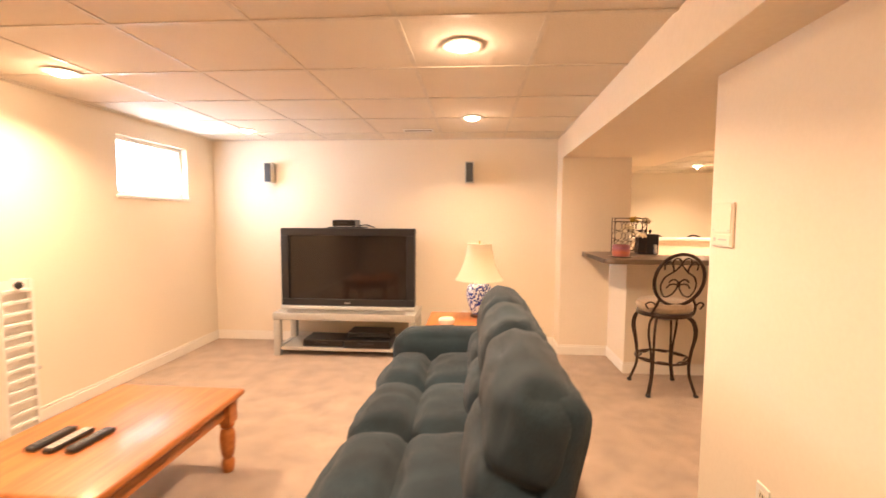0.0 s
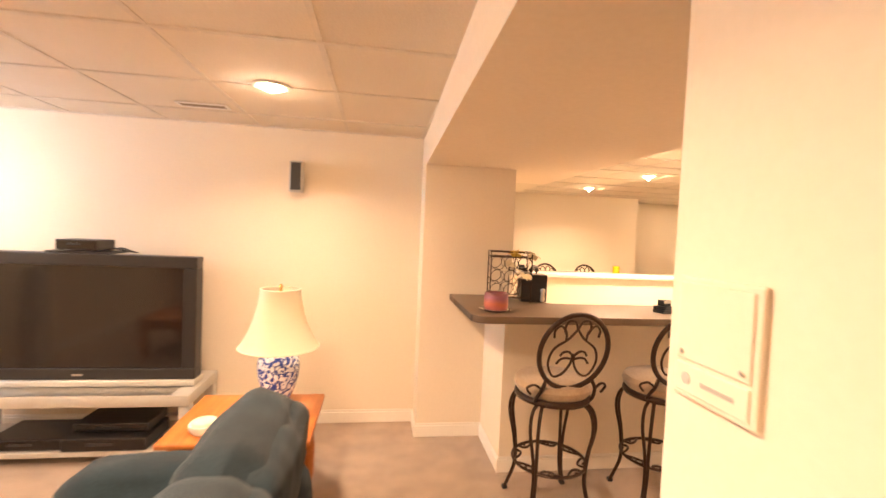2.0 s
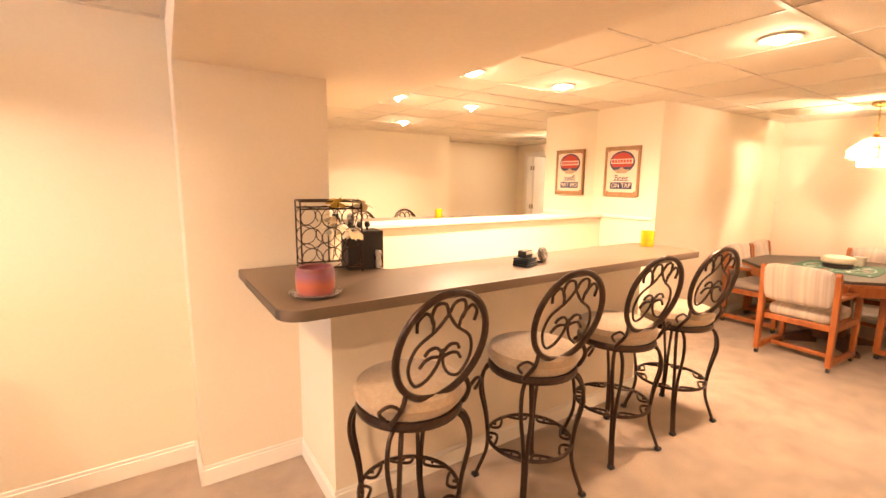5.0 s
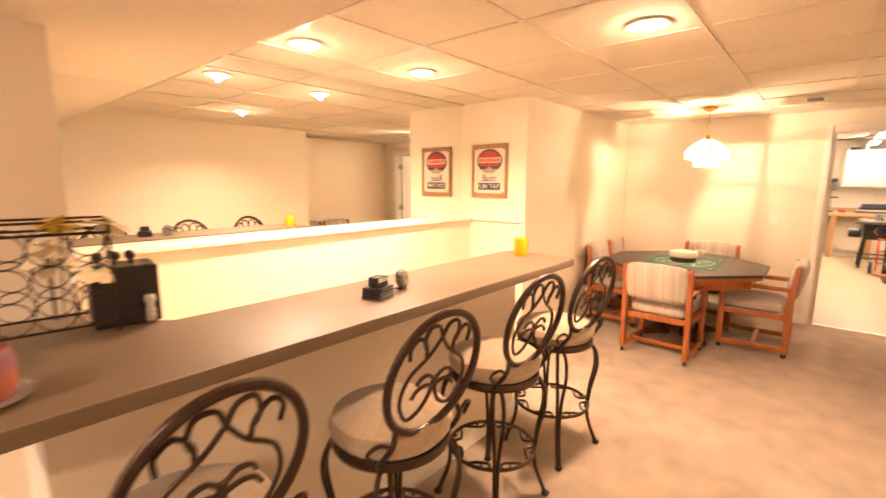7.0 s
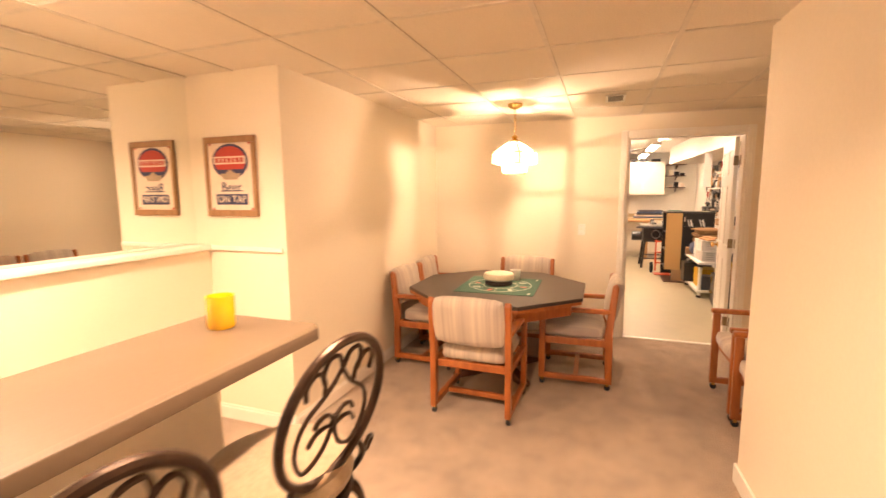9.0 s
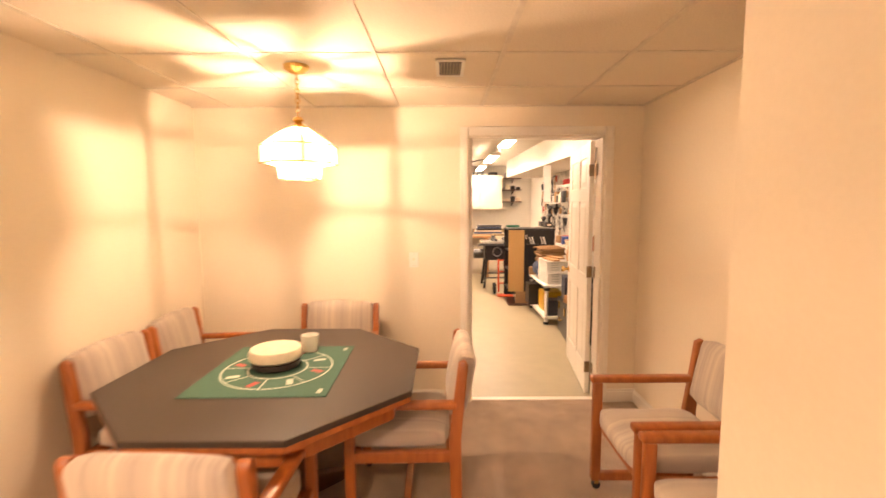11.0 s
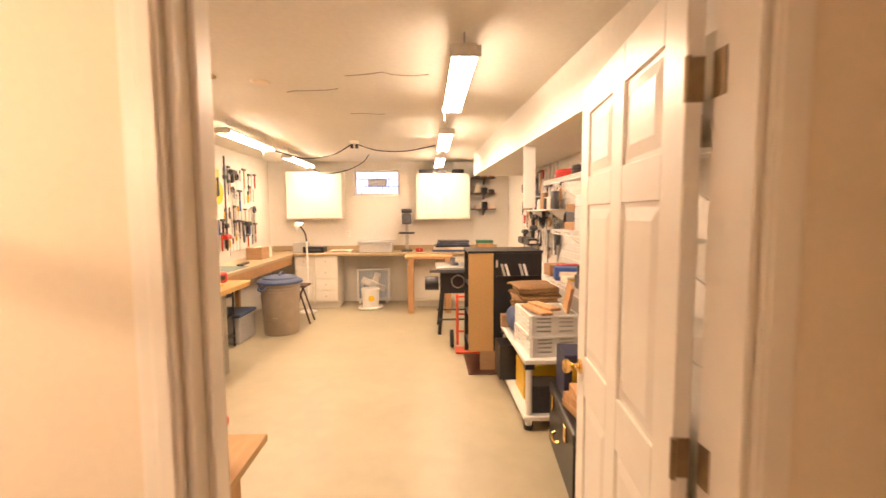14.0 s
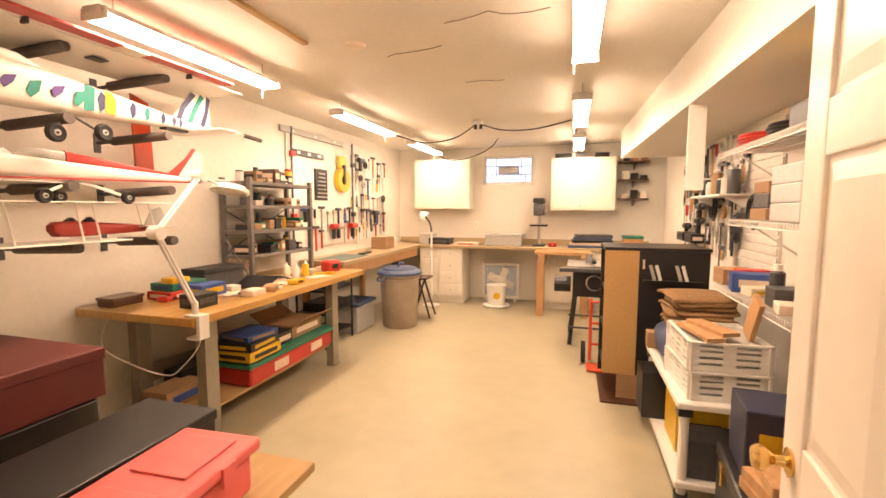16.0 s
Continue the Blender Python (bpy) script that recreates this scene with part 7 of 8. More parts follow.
for i in range(3):
    carton("wood_block", 8.80 + 0.01 * i, 1.35 - 0.008 * i, 0.402 + i * 0.046, 0.30 - 0.04 * i, 0.13, 0.044, M_LUMBER, "planed wood block stacked on the trunk", "board", rz=(6, 10, -4)[i])


# wire shelves on the south wall
def wire_shelf(z, x0, x1):
    s = thing("wire_shelf", (x0, YS0, z), 0, "white ventilated wire shelf on the workshop wall", "shelf", "wire shelves")
    L = x1 - x0
    for y in (0.02, 0.14, 0.27, 0.385):
        part("long_wire", cyl(BM(), (0, y, 0), (L, y, 0), 0.004, seg=6), M_WHITEPL, s)
    part("front_lip", cyl(BM(), (0, 0.39, -0.028), (L, 0.39, -0.028), 0.004, seg=6), M_WHITEPL, s)
    b = BM()
    n = int(L / 0.026)
    for i in range(n + 1):
        x = i * L / n
        box(b, x - 0.0017, x + 0.0017, 0.015, 0.392, 0.003, 0.0065)
        box(b, x - 0.0017, x + 0.0017, 0.388, 0.392, -0.03, 0.0065)
    part("wire_mesh", b, M_WHITEPL, s)
    for x in (0.2, L / 2, L - 0.2):
        part("brace", cyl(BM(), (x, 0.36, -0.008), (x, 0.004, -0.26), 0.005, seg=6), M_WHITEPL, s)


for z, x0, x1 in ((1.81, 8.30, 10.32), (1.40, 8.30, 10.05), (0.985, 8.30, 10.25)):
    wire_shelf(z, x0, x1)
for x in (8.9, 9.9):
    structure("shelf_standard", bx(x - 0.012, x + 0.012, YS0, YS0 + 0.012, 0.7, 2.08), M_WHITEPL)


def coil(name, x, y, z, r, material, label):
    c = thing(name, (x, y, z), 0, label, "cord")
    for i in range(4):
        part("loop", sweep(BM(), [((r - 0.008 * (i % 2)) * math.cos(a * math.pi / 12), (r - 0.008 * (i % 2)) * math.sin(a * math.pi / 12), 0.012 + i * 0.018) for a in range(24)], 0.010, 6, True), material, c)
    part("plug", bx(r - 0.02, r + 0.05, -0.015, 0.015, 0.0, 0.03, 0.005), M_BLACKPL, c)


Z1, Z2, Z3 = 1.818, 1.408, 0.993
coil("cable_reel", 10.05, 1.02, Z1, 0.14, M_REDPL, "coiled red extension cord on the wire shelf")
coil("hose_coil", 9.70, 1.02, Z1, 0.12, M_BLACKPL, "coiled black hose on the wire shelf")
carton("power_tool", 9.44, 1.04, Z1, 0.20, 0.16, 0.12, M_DKSTEEL, "dark power tool on the wire shelf", "tool")
carton("yellow_case", 9.08, 1.04, Z1, 0.24, 0.26, 0.22, M_YEL, "tall yellow case on the wire shelf", "case")
carton("cardboard_carton", 8.74, 1.02, Z1, 0.34, 0.30, 0.20, M_CARD, "cardboard carton on the top wire shelf", "carton", tape=M_PAPER)
carton("wooden_box", 9.84, 1.02, Z2, 0.22, 0.20, 0.06, M_CARD, "flat wooden box on the wire shelf", "box")
carton("plastic_drawer", 9.84, 1.02, Z2 + 0.061, 0.2, 0.18, 0.08, M_DKSTEEL, "grey plastic drawer box on the wire shelf", "box")
carton("plastic_drawer", 9.84, 1.02, Z2 + 0.142, 0.2, 0.18, 0.06, M_CARD, "brown box on top of a drawer box", "box")
for i in range(3):
    carton("clear_case", 9.40, 1.04, Z2 + i * 0.086, 0.30, 0.26, 0.084, M_CLEAR, "clear stacking case on the wire shelf", "case", strip=M_PAPER)
carton("tin_box", 9.08, 1.06, Z2, 0.16, 0.2, 0.10, M_MAROON, "maroon tin on the wire shelf", "tin")
carton("white_canister", 8.86, 1.06, Z2, 0.16, 0.2, 0.22, M_WHITEPL, "white canister on the wire shelf", "canister")
rnd = random.Random(31)
x = 8.65
while x < 10.18:
    w = rnd.uniform(0.07, 0.17)
    mt = rnd.choice([M_PAPER, M_CARD, M_WHITEPL, M_BLACKPL, M_BLUE, M_REDPL, M_CREAM, M_DKSTEEL])
    if rnd.random() < 0.35:
        g = thing("spray_can", (x + w / 2, 1.06, Z3), 0, "can of finish on the lower wire shelf", "can")
        h = rnd.uniform(0.12, 0.2)
        part("can", lathe(BM(), [(0, 0), (0.033, 0), (0.034, 0.004), (0.034, h), (0.022, h + 0.012), (0, h + 0.012)], 16), mt, g, smooth=True)
        part("cap", cyl(BM(), (0, 0, h + 0.012), (0, 0, h + 0.045), 0.02, seg=12), M_WHITEPL, g)
    else:
        carton("hardware_box", x + w / 2, 1.06 + rnd.uniform(-0.04, 0.04), Z3, w, rnd.uniform(0.14, 0.24), rnd.uniform(0.03, 0.12), mt, "small hardware box on the lower wire shelf", strip=rnd.choice([None, M_PAPER, M_YEL]), rz=rnd.uniform(-12, 12))
    x += w + 0.015
s = thing("hanging_board", (10.15, 1.36, 1.58), 0, "narrow white board hanging from the duct's edge", "board")
part("board", bx(-0.009, 0.009, -0.05, 0.05, 0, 0.519, 0.003, 1), M_WHITEPL, s)
part("cleat", bx(0.0095, 0.03, -0.045, 0.045, 0.47, 0.519, 0.002), M_WHITEPL, s)


# pegboards and hand tools
b = BM()
box(b, 11.05, 13.55, YS1 - 0.022, YS1 - 0.012, 1.03, 2.32, 0.002, 1)
structure("pegboard_trim", b, M_PEG, "white painted pegboard over the counter")
structure("pegboard_slat_trim", bx(10.35, 12.9, YS0 + 0.001, YS0 + 0.012, 1.02, 2.05, 0.002, 1), M_PEG, "white slatted tool panel")
for i in range(16):
    tagged(new("panel_slat", mesh_of("panel_slat", bx(10.36, 12.88, YS0 + 0.0125, YS0 + 0.022, 1.04 + i * 0.064, 1.09 + i * 0.064, 0.002, 1), M_PEG)), "white slatwall strip", kind="structure")


def tool(kind, x, y, z, s, col, face):
    """A hand tool hung flat on the wall; face -1: north wall, +1: south wall."""
    g = thing(kind, (x, y, z), 0 if face < 0 else 180, kind.replace("_", " ") + " hanging on the white tool panel", "hand tool")
    if kind == "hammer":
        part("handle", bx(-0.012 * s, 0.012 * s, -0.03, -0.012, -0.26 * s, 0, 0.004), M_LUMBER if col is M_YEL else col, g)
        part("head", bx(-0.065 * s, 0.055 * s, -0.036, -0.008, 0, 0.032 * s, 0.006), M_DKSTEEL, g)
    elif kind == "screwdriver":
        part("handle", cyl(BM(), (0, -0.024, 0), (0, -0.024, -0.10 * s), 0.014 * s, 0.011 * s, 10), col, g)
        part("blade", cyl(BM(), (0, -0.024, -0.10 * s), (0, -0.024, -0.22 * s), 0.004 * s, seg=6), M_STEEL, g)
    elif kind == "wrench":
        part("shank", bx(-0.010 * s, 0.010 * s, -0.026, -0.016, -0.22 * s, 0, 0.002), M_STEEL, g)
        part("jaw", lathe(BM(), [(0.012 * s, -0.006), (0.026 * s, -0.006), (0.026 * s, 0.006), (0.012 * s, 0.006), (0.012 * s, -0.006)], 14, m=Matrix.Translation((0, -0.021, 0.014 * s)) @ Matrix.Rotation(radians(90), 4, "X")), M_STEEL, g)
    elif kind == "hand_saw":
        part("blade", prism(BM(), [(-0.03 * s, -0.1 * s), (0.05 * s, -0.1 * s), (0.01 * s, -0.46 * s), (-0.02 * s, -0.46 * s)], 0.018, 0.021, m=Matrix.Rotation(radians(90), 4, "X")), M_STEEL, g)
        part("handle", lathe(BM(), [(0.03 * s, -0.011), (0.058 * s, -0.011), (0.058 * s, 0.011), (0.03 * s, 0.011), (0.03 * s, -0.011)], 16, m=Matrix.Translation((0.01, -0.022, -0.05 * s)) @ Matrix.Rotation(radians(90), 4, "X")), col, g)
    elif kind == "pliers":
        for sg in (-1, 1):
            part("grip", sweep(BM(), curve_pts([(0, -0.024, 0), (sg * 0.022 * s, -0.024, -0.05 * s), (sg * 0.016 * s, -0.024, -0.14 * s)], 5), 0.008 * s, 6), col, g)
        part("jaw", prism(BM(), [(-0.014 * s, 0), (0.014 * s, 0), (0.006 * s, 0.055 * s), (-0.006 * s, 0.055 * s)], 0.016, 0.03, m=Matrix.Rotation(radians(90), 4, "X")), M_DKSTEEL, g)
    elif kind == "clamp":
        part("bar", bx(-0.008, 0.008, -0.03, -0.02, -0.42 * s, 0, 0.001, 1), M_DKSTEEL, g)
        part("fixed_jaw", bx(-0.01, 0.075, -0.036, -0.014, -0.03, 0.0, 0.004), col, g)
        part("sliding_jaw", bx(-0.01, 0.075, -0.036, -0.014, -0.24 * s, -0.20 * s, 0.004), col, g)
        part("screw", cyl(BM(), (0.06, -0.025, -0.24 * s), (0.06, -0.025, -0.33 * s), 0.01, seg=8), M_LUMBER, g)
    elif kind == "spirit_level":
        part("beam", bx(-0.30 * s, 0.30 * s, -0.034, -0.014, -0.03, 0.03, 0.003), col, g)
        for u in (-0.2, 0, 0.2):
            part("vial", bx(u * s - 0.03, u * s + 0.03, -0.036, -0.012, -0.014, 0.014, 0.003), M_WHITEPL, g)
    elif kind == "power_drill":
        part("motor", cyl(BM(), (-0.09, -0.05, 0), (0.05, -0.05, 0), 0.034, seg=14), col, g)
        part("grip", bx(-0.06, -0.02, -0.068, -0.03, -0.15, -0.02, 0.008), M_BLACKPL, g)
        part("chuck", cyl(BM(), (0.05, -0.05, 0), (0.10, -0.05, 0), 0.022, 0.012, 12), M_DKSTEEL, g)
    return g


rnd = random.Random(44)
YT = YS1 - 0.022
tool("spirit_level", 11.55, YT, 2.27, 2.1, M_SILVER, -1)
tool("spirit_level", 11.42, YT, 2.06, 1.0, M_BLACKPL, -1)
w = thing("wrench_set", (11.68, YT, 1.56), 0, "black roll of chrome wrenches on the pegboard", "tool set")
part("holder", bx(-0.13, 0.13, -0.02, -0.001, 0, 0.36, 0.004), M_BLACKPL, w)
for i in range(7):
    part("wrench", bx(-0.10 + 0.006 * i, 0.10 - 0.006 * i, -0.028, -0.02, 0.03 + i * 0.045, 0.045 + i * 0.045, 0.002, 1), M_STEEL, w)
w = thing("fish_tape_reel", (12.14, YT, 1.82), 0, "big yellow reel with a black handle on the pegboard", "reel")
part("reel", lathe(BM(), [(0.06, -0.03), (0.15, -0.03), (0.155, 0.0), (0.15, 0.03), (0.06, 0.03), (0.06, -0.03)], 28, m=Matrix.Translation((0, -0.035, 0)) @ Matrix.Rotation(radians(90), 4, "X")), M_YEL, w, smooth=True)
part("grip", bx(-0.02, 0.02, -0.08, -0.02, -0.05, 0.19, 0.008), M_BLACKPL, w)
part("frame", bx(-0.10, 0.10, -0.05, -0.01, 0.14, 0.30, 0.02), M_YEL, w)
kinds = ("hammer", "screwdriver", "wrench", "pliers", "hand_saw", "clamp", "screwdriver", "pliers", "wrench", "power_drill")
for row, z in enumerate((2.16, 1.88, 1.62, 1.42, 1.24)):
    x = 11.18 + 0.05 * row
    while x < 13.48:
        if not (11.05 < x < 11.9 and z > 1.5) and not (11.92 < x < 12.36 and z > 1.6):
            k = rnd.choice(kinds)
            if k in ("hand_saw", "clamp") and row > 2:
                k = "hammer"
            tool(k, x, YT, z + rnd.uniform(-0.05, 0.05), rnd.uniform(0.75, 1.05), rnd.choice(M_TOOLCOL), -1)
        x += rnd.uniform(0.085, 0.16)
YU = YS0 + 0.022
for row, z in enumerate((2.0, 1.82, 1.64, 1.46, 1.30)):
    x = 10.92 + 0.05 * row
    while x < 12.82:
        k = rnd.choice(kinds)
        tool(k, x, YU, z + rnd.uniform(-0.05, 0.05), rnd.uniform(0.8, 1.15), rnd.choice((M_DKSTEEL, M_BLACKPL, M_STEEL, M_BLACKPL, M_REDPL, M_LUMBER, M_SILVER)), 1)
        x += rnd.uniform(0.09, 0.17)
for x in (12.05, 12.4):
    carton("caulk_tube_tray", x, YU + 0.08, 1.13, 0.28, 0.12, 0.09, M_BLACKPL, "dark parts tray hung on the tool panel", "tray", strip=M_PAPER)
for x in (11.10, 12.42):
    g = thing("pipe_clamp", (x, YT, 1.06), 0, "tall black pipe clamp standing against the pegboard", "clamp")
    part("pipe", cyl(BM(), (0, -0.03, 0), (0, -0.03, 1.25), 0.012, seg=8), M_DKSTEEL, g)
    for z in (0.3, 0.95):
        part("jaw", bx(-0.02, 0.05, -0.05, -0.01, z, z + 0.05, 0.004), M_REDPL if x < 12 else M_BLACKPL, g)

# small shelf on the tool panel
g = thing("tool_shelf", (11.15, YU, 1.56), 0, "short white shelf fixed to the slatted tool panel", "shelf")
part("board", bx(-0.42, 0.42, 0.0, 0.24, 0, 0.016, 0.003), M_WHITEPL, g)
for x in (-0.36, 0.36):
    part("bracket", prism(BM(), [(0.002, -0.12), (0.20, -0.002), (0.002, -0.002)], -0.008, 0.008, m=Matrix.Translation((x, 0, 0)) @ Matrix(((0, 0, 1, 0), (1, 0, 0, 0), (0, 1, 0, 0), (0, 0, 0, 1)))), M_WHITEPL, g)
rnd = random.Random(77)
for k in range(6):
    x = 10.80 + k * 0.135
    h = rnd.uniform(0.09, 0.2)
    g = thing("finish_can", (x, YU + 0.13, 1.5765), 0, "can of finish standing on the small tool shelf", "can")
    mt = (M_DKSTEEL, M_PAPER, M_BLACKPL, M_CARD, M_SILVER, M_BEZEL)[k]
    part("can", lathe(BM(), [(0, 0), (0.042, 0), (0.044, 0.004), (0.044, h - 0.006), (0.040, h), (0, h)], 18), mt, g, smooth=True)
    part("lid", cyl(BM(), (0, 0, h), (0, 0, h + 0.012), 0.034, seg=16), M_STEEL, g)

# cords and masks hung among the tools
for x, z, r, mt, lb in ((10.62, 1.45, 0.10, M_BLACKPL, "black cord coiled on a hook"), (10.95, 1.32, 0.09, M_DKSTEEL, "grey air hose coiled on a hook"), (11.55, 1.50, 0.11, M_BLACKPL, "black cord coiled on a hook")):
    g = thing("hanging_coil", (x, YU, z), 0, lb + " of the tool panel", "cord")
    for i in range(3):
        part("loop", sweep(BM(), [((r - 0.012 * i) * 0.8 * math.cos(a * math.pi / 12), 0.05 + 0.012 * i, (r - 0.012 * i) * 1.25 * math.sin(a * math.pi / 12)) for a in range(24)], 0.008, 6, True), mt, g)
    part("hook", cyl(BM(), (0, 0, r * 1.2), (0, 0.09, r * 1.25), 0.004, seg=6), M_STEEL, g)

# loose things strewn on the bench top
rnd = random.Random(90)
for k in range(16):
    x, y = rnd.uniform(9.6, 10.9), rnd.uniform(4.16, 4.56)
    kind = k % 4
    if kind == 0:
        g = thing("tape_roll", (x, y, 0.8625), 0, "roll of tape lying flat on the bench", "tape")
        part("roll", lathe(BM(), [(0.022, 0), (0.042, 0), (0.042, 0.022), (0.022, 0.022), (0.022, 0)], 20), (M_PAPER, M_YEL, M_BLACKPL, M_CARD)[k // 4], g, smooth=True)
        part("core", lathe(BM(), [(0.019, 0.001), (0.0215, 0.001), (0.0215, 0.021), (0.019, 0.021), (0.019, 0.001)], 20), M_CARD, g)
    elif kind == 1:
        g = thing("screwdriver", (x, y, 0.8625), rnd.uniform(0, 180), "screwdriver lying loose on the bench", "hand tool")
        part("handle", cyl(BM(), (0, 0, 0.013), (0.10, 0, 0.013), 0.012, 0.010, 10), (M_REDPL, M_YEL, M_BLUE, M_BLACKPL)[k // 4], g, smooth=True)
        part("blade", cyl(BM(), (0.10, 0, 0.013), (0.22, 0, 0.010), 0.0035, seg=6), M_STEEL, g)
    elif kind == 2:
        g = thing("paper_sheet", (x, y, 0.8625), rnd.uniform(-25, 25), "loose plan sheets lying on the bench", "paper")
        for q in range(3):
            part("sheet", bx(-0.105, 0.105, -0.075, 0.075, q * 0.0016, q * 0.0016 + 0.001, m=Matrix.Rotation(radians(rnd.uniform(-14, 14)), 4, "Z")), M_PAPER, g)
    else:
        carton("parts_tray", x, y, 0.8625, rnd.uniform(0.08, 0.16), rnd.uniform(0.06, 0.11), rnd.uniform(0.02, 0.045), rnd.choice((M_BLACKPL, M_DKSTEEL, M_SILVER, M_PAPER)), "small parts tray on the bench", "tray", rz=rnd.uniform(-30, 30))

# corner shelves
for z in (2.13, 1.87, 1.60):
    s = thing("corner_shelf", (XS1, 1.24, z), 0, "dark stained bracket shelf in the workshop corner", "shelf", "corner shelves")
    part("board", bx(-0.27, -0.001, -0.18, 0.22, 0, 0.018, 0.003), M_DARKWOOD, s)
    part("bracket", prism(BM(), [(-0.001, -0.09), (-0.22, -0.004), (-0.001, -0.004)], -0.012, 0.012, m=Matrix.Rotation(radians(90), 4, "X")), M_DARKWOOD, s)
    for j in range(3):
        carton("finish_can", 14.05, 1.12 + j * 0.12, z + 0.0185, 0.1, 0.09, 0.06 + 0.03 * ((j + int(z * 10)) % 3), rnd.choice([M_PAPER, M_CARD, M_BLACKPL, M_CREAM]), "small tin on the dark corner shelf", "tin")

# low platform with boxes beside the door
p = thing("plywood_platform", (7.97, 3.86, 0), 0, "low plywood platform on wooden blocks", "platform")
part("sheet", bx(-0.56, 0.50, -0.87, 0.90, 0.465, 0.50, 0.003), M_PLY, p)
for x in (-0.46, 0.38):
    for y in (-0.70, 0.76):
        part("block", bx(x - 0.06, x + 0.06, y - 0.06, y + 0.06, 0, 0.465, 0.003), M_LUMBER, p)
t = thing("pink_tote", (7.97, 3.22, 0.501), 3, "coral pink lidded plastic tote on the platform", "storage box")
part("tub", prism(BM(), [(-0.29, -0.135), (0.29, -0.135), (0.29, 0.135), (-0.29, 0.135)], 0, 0.135, 0.018), M_PINK, t)
part("lid", bx(-0.315, 0.315, -0.155, 0.155, 0.136, 0.18, 0.014, 3), M_PINK, t)
for x in (-0.15, 0.15):
    part("lid_panel", bx(x - 0.11, x + 0.11, -0.10, 0.10, 0.1805, 0.187, 0.004), M_PINK, t)
    part("latch", bx(x - 0.03, x + 0.03, -0.163, -0.153, 0.11, 0.175, 0.003), M_PINK, t)
c = carton("black_case", 8.02, 3.57, 0.501, 0.80, 0.34, 0.17, M_BLACKPL, "long flat black case on the platform", "case", lid=M_BEZEL)
part("clasp", bx(0.39, 0.412, -0.05, 0.0, 0.06, 0.12, 0.003), M_STEEL, c)
carton("black_carton", 8.06, 4.26, 0.501, 0.62, 0.62, 0.17, M_BLACKPL, "large black carton under a maroon box", "carton")
carton("maroon_box", 8.08, 4.28, 0.672, 0.66, 0.64, 0.20, M_MAROON, "large maroon board box with a lid", "box", lid=M_MAROON)
for i in range(3):
    carton("record_crate", 8.62, 4.82, i * 0.21, 0.14, 0.18, 0.20, M_DKSTEEL, "small wire and plastic drawer stack by the wall", "drawer", strip=M_PAPER)


# padded brackets and model aeroplanes
def bracket(x, z):
    b = thing("padded_bracket", (x, YS1, z), 0, "foam-padded steel bracket on the wall", "bracket", "aeroplane brackets")
    part("arm", cyl(BM(), (0, 0, 0), (0, -0.56, 0.02), 0.012, seg=8), M_DKSTEEL, b)
    part("foam", cyl(BM(), (0, -0.14, 0.005), (0, -0.58, 0.021), 0.027, seg=14), M_FOAM, b, "grey foam sleeve")
    part("wall_plate", bx(-0.02, 0.02, -0.008, 0, -0.06, 0.06), M_DKSTEEL, b)


for z in (2.20, 1.87, 1.55, 1.25):
    for x in (8.62, 9.16):
        bracket(x, z)


def wing(bm_, span_x, y0, y1, z, thick, dihedral=0.0):
    n = 8
    prof = []
    for i in range(n + 1):
        a = i / n
        prof.append((a, thick * (0.3 * math.sqrt(a) * 2.4 - 0.72 * a) * 1.6))
    for (xa, xb) in span_x:
        rings = []
        for x in (xa, xb):
            lift = dihedral * abs(x)
            ring = [bm_.verts.new((x, y0 + (y1 - y0) * a, z + lift + h + 0.002)) for a, h in prof] + [bm_.verts.new((x, y0 + (y1 - y0) * a, z + lift - 0.25 * h - 0.002)) for a, h in reversed(prof)]
            rings.append(ring)
        k = len(rings[0])
        for i in range(k):
            bm_.faces.new((rings[0][i], rings[0][(i + 1) % k], rings[1][(i + 1) % k], rings[1][i]))
        bm_.faces.new(rings[0][::-1])
        bm_.faces.new(rings[1])
    return bm_


def fuselage(sections):
    """Loft of rounded boxes: (x, half width, z low, z high)."""
    b = BM()
    rings = []
    for x, w, z0, z1 in sections:
        zc, h = (z0 + z1) / 2, (z1 - z0) / 2
        rings.append([b.verts.new((x, w * math.copysign(abs(math.cos(a)) ** 0.5, math.cos(a)), zc + h * math.copysign(abs(math.sin(a)) ** 0.5, math.sin(a)))) for a in [2 * math.pi * k / 20 for k in range(20)]])
    for p, q in zip(rings, rings[1:]):
        for i in range(20):
            b.faces.new((p[i], p[(i + 1) % 20], q[(i + 1) % 20], q[i]))
    b.faces.new(rings[0])
    b.faces.new(rings[-1])
    return b


def fin(pts, y, t, material, parent, nm="fin"):
    return part(nm, prism(BM(), pts, -t, t, 0.002, Matrix.Translation((0, y, 0)) @ Matrix.Rotation(radians(90), 4, "X")), material, parent)


def wheel(parent, x, y, z, r):
    w = part("wheel", lathe(BM(), [(r * 0.36, -0.012), (r * 0.8, -0.016), (r, -0.006), (r, 0.006), (r * 0.8, 0.016), (r * 0.36, 0.012), (r * 0.36, -0.012)], 24, m=Matrix.Translation((x, y, z)) @ Matrix.Rotation(radians(90), 4, "X")), M_RUBBER, parent, "black rubber wheel", smooth=True)
    part("hub", cyl(BM(), (x, y - 0.014, z), (x, y + 0.014, z), r * 0.34, seg=14), M_SILVER, w)
    part("axle_nut", cyl(BM(), (x, y - 0.019, z), (x, y - 0.0142, z), r * 0.13, seg=8), M_BLACKPL, w)


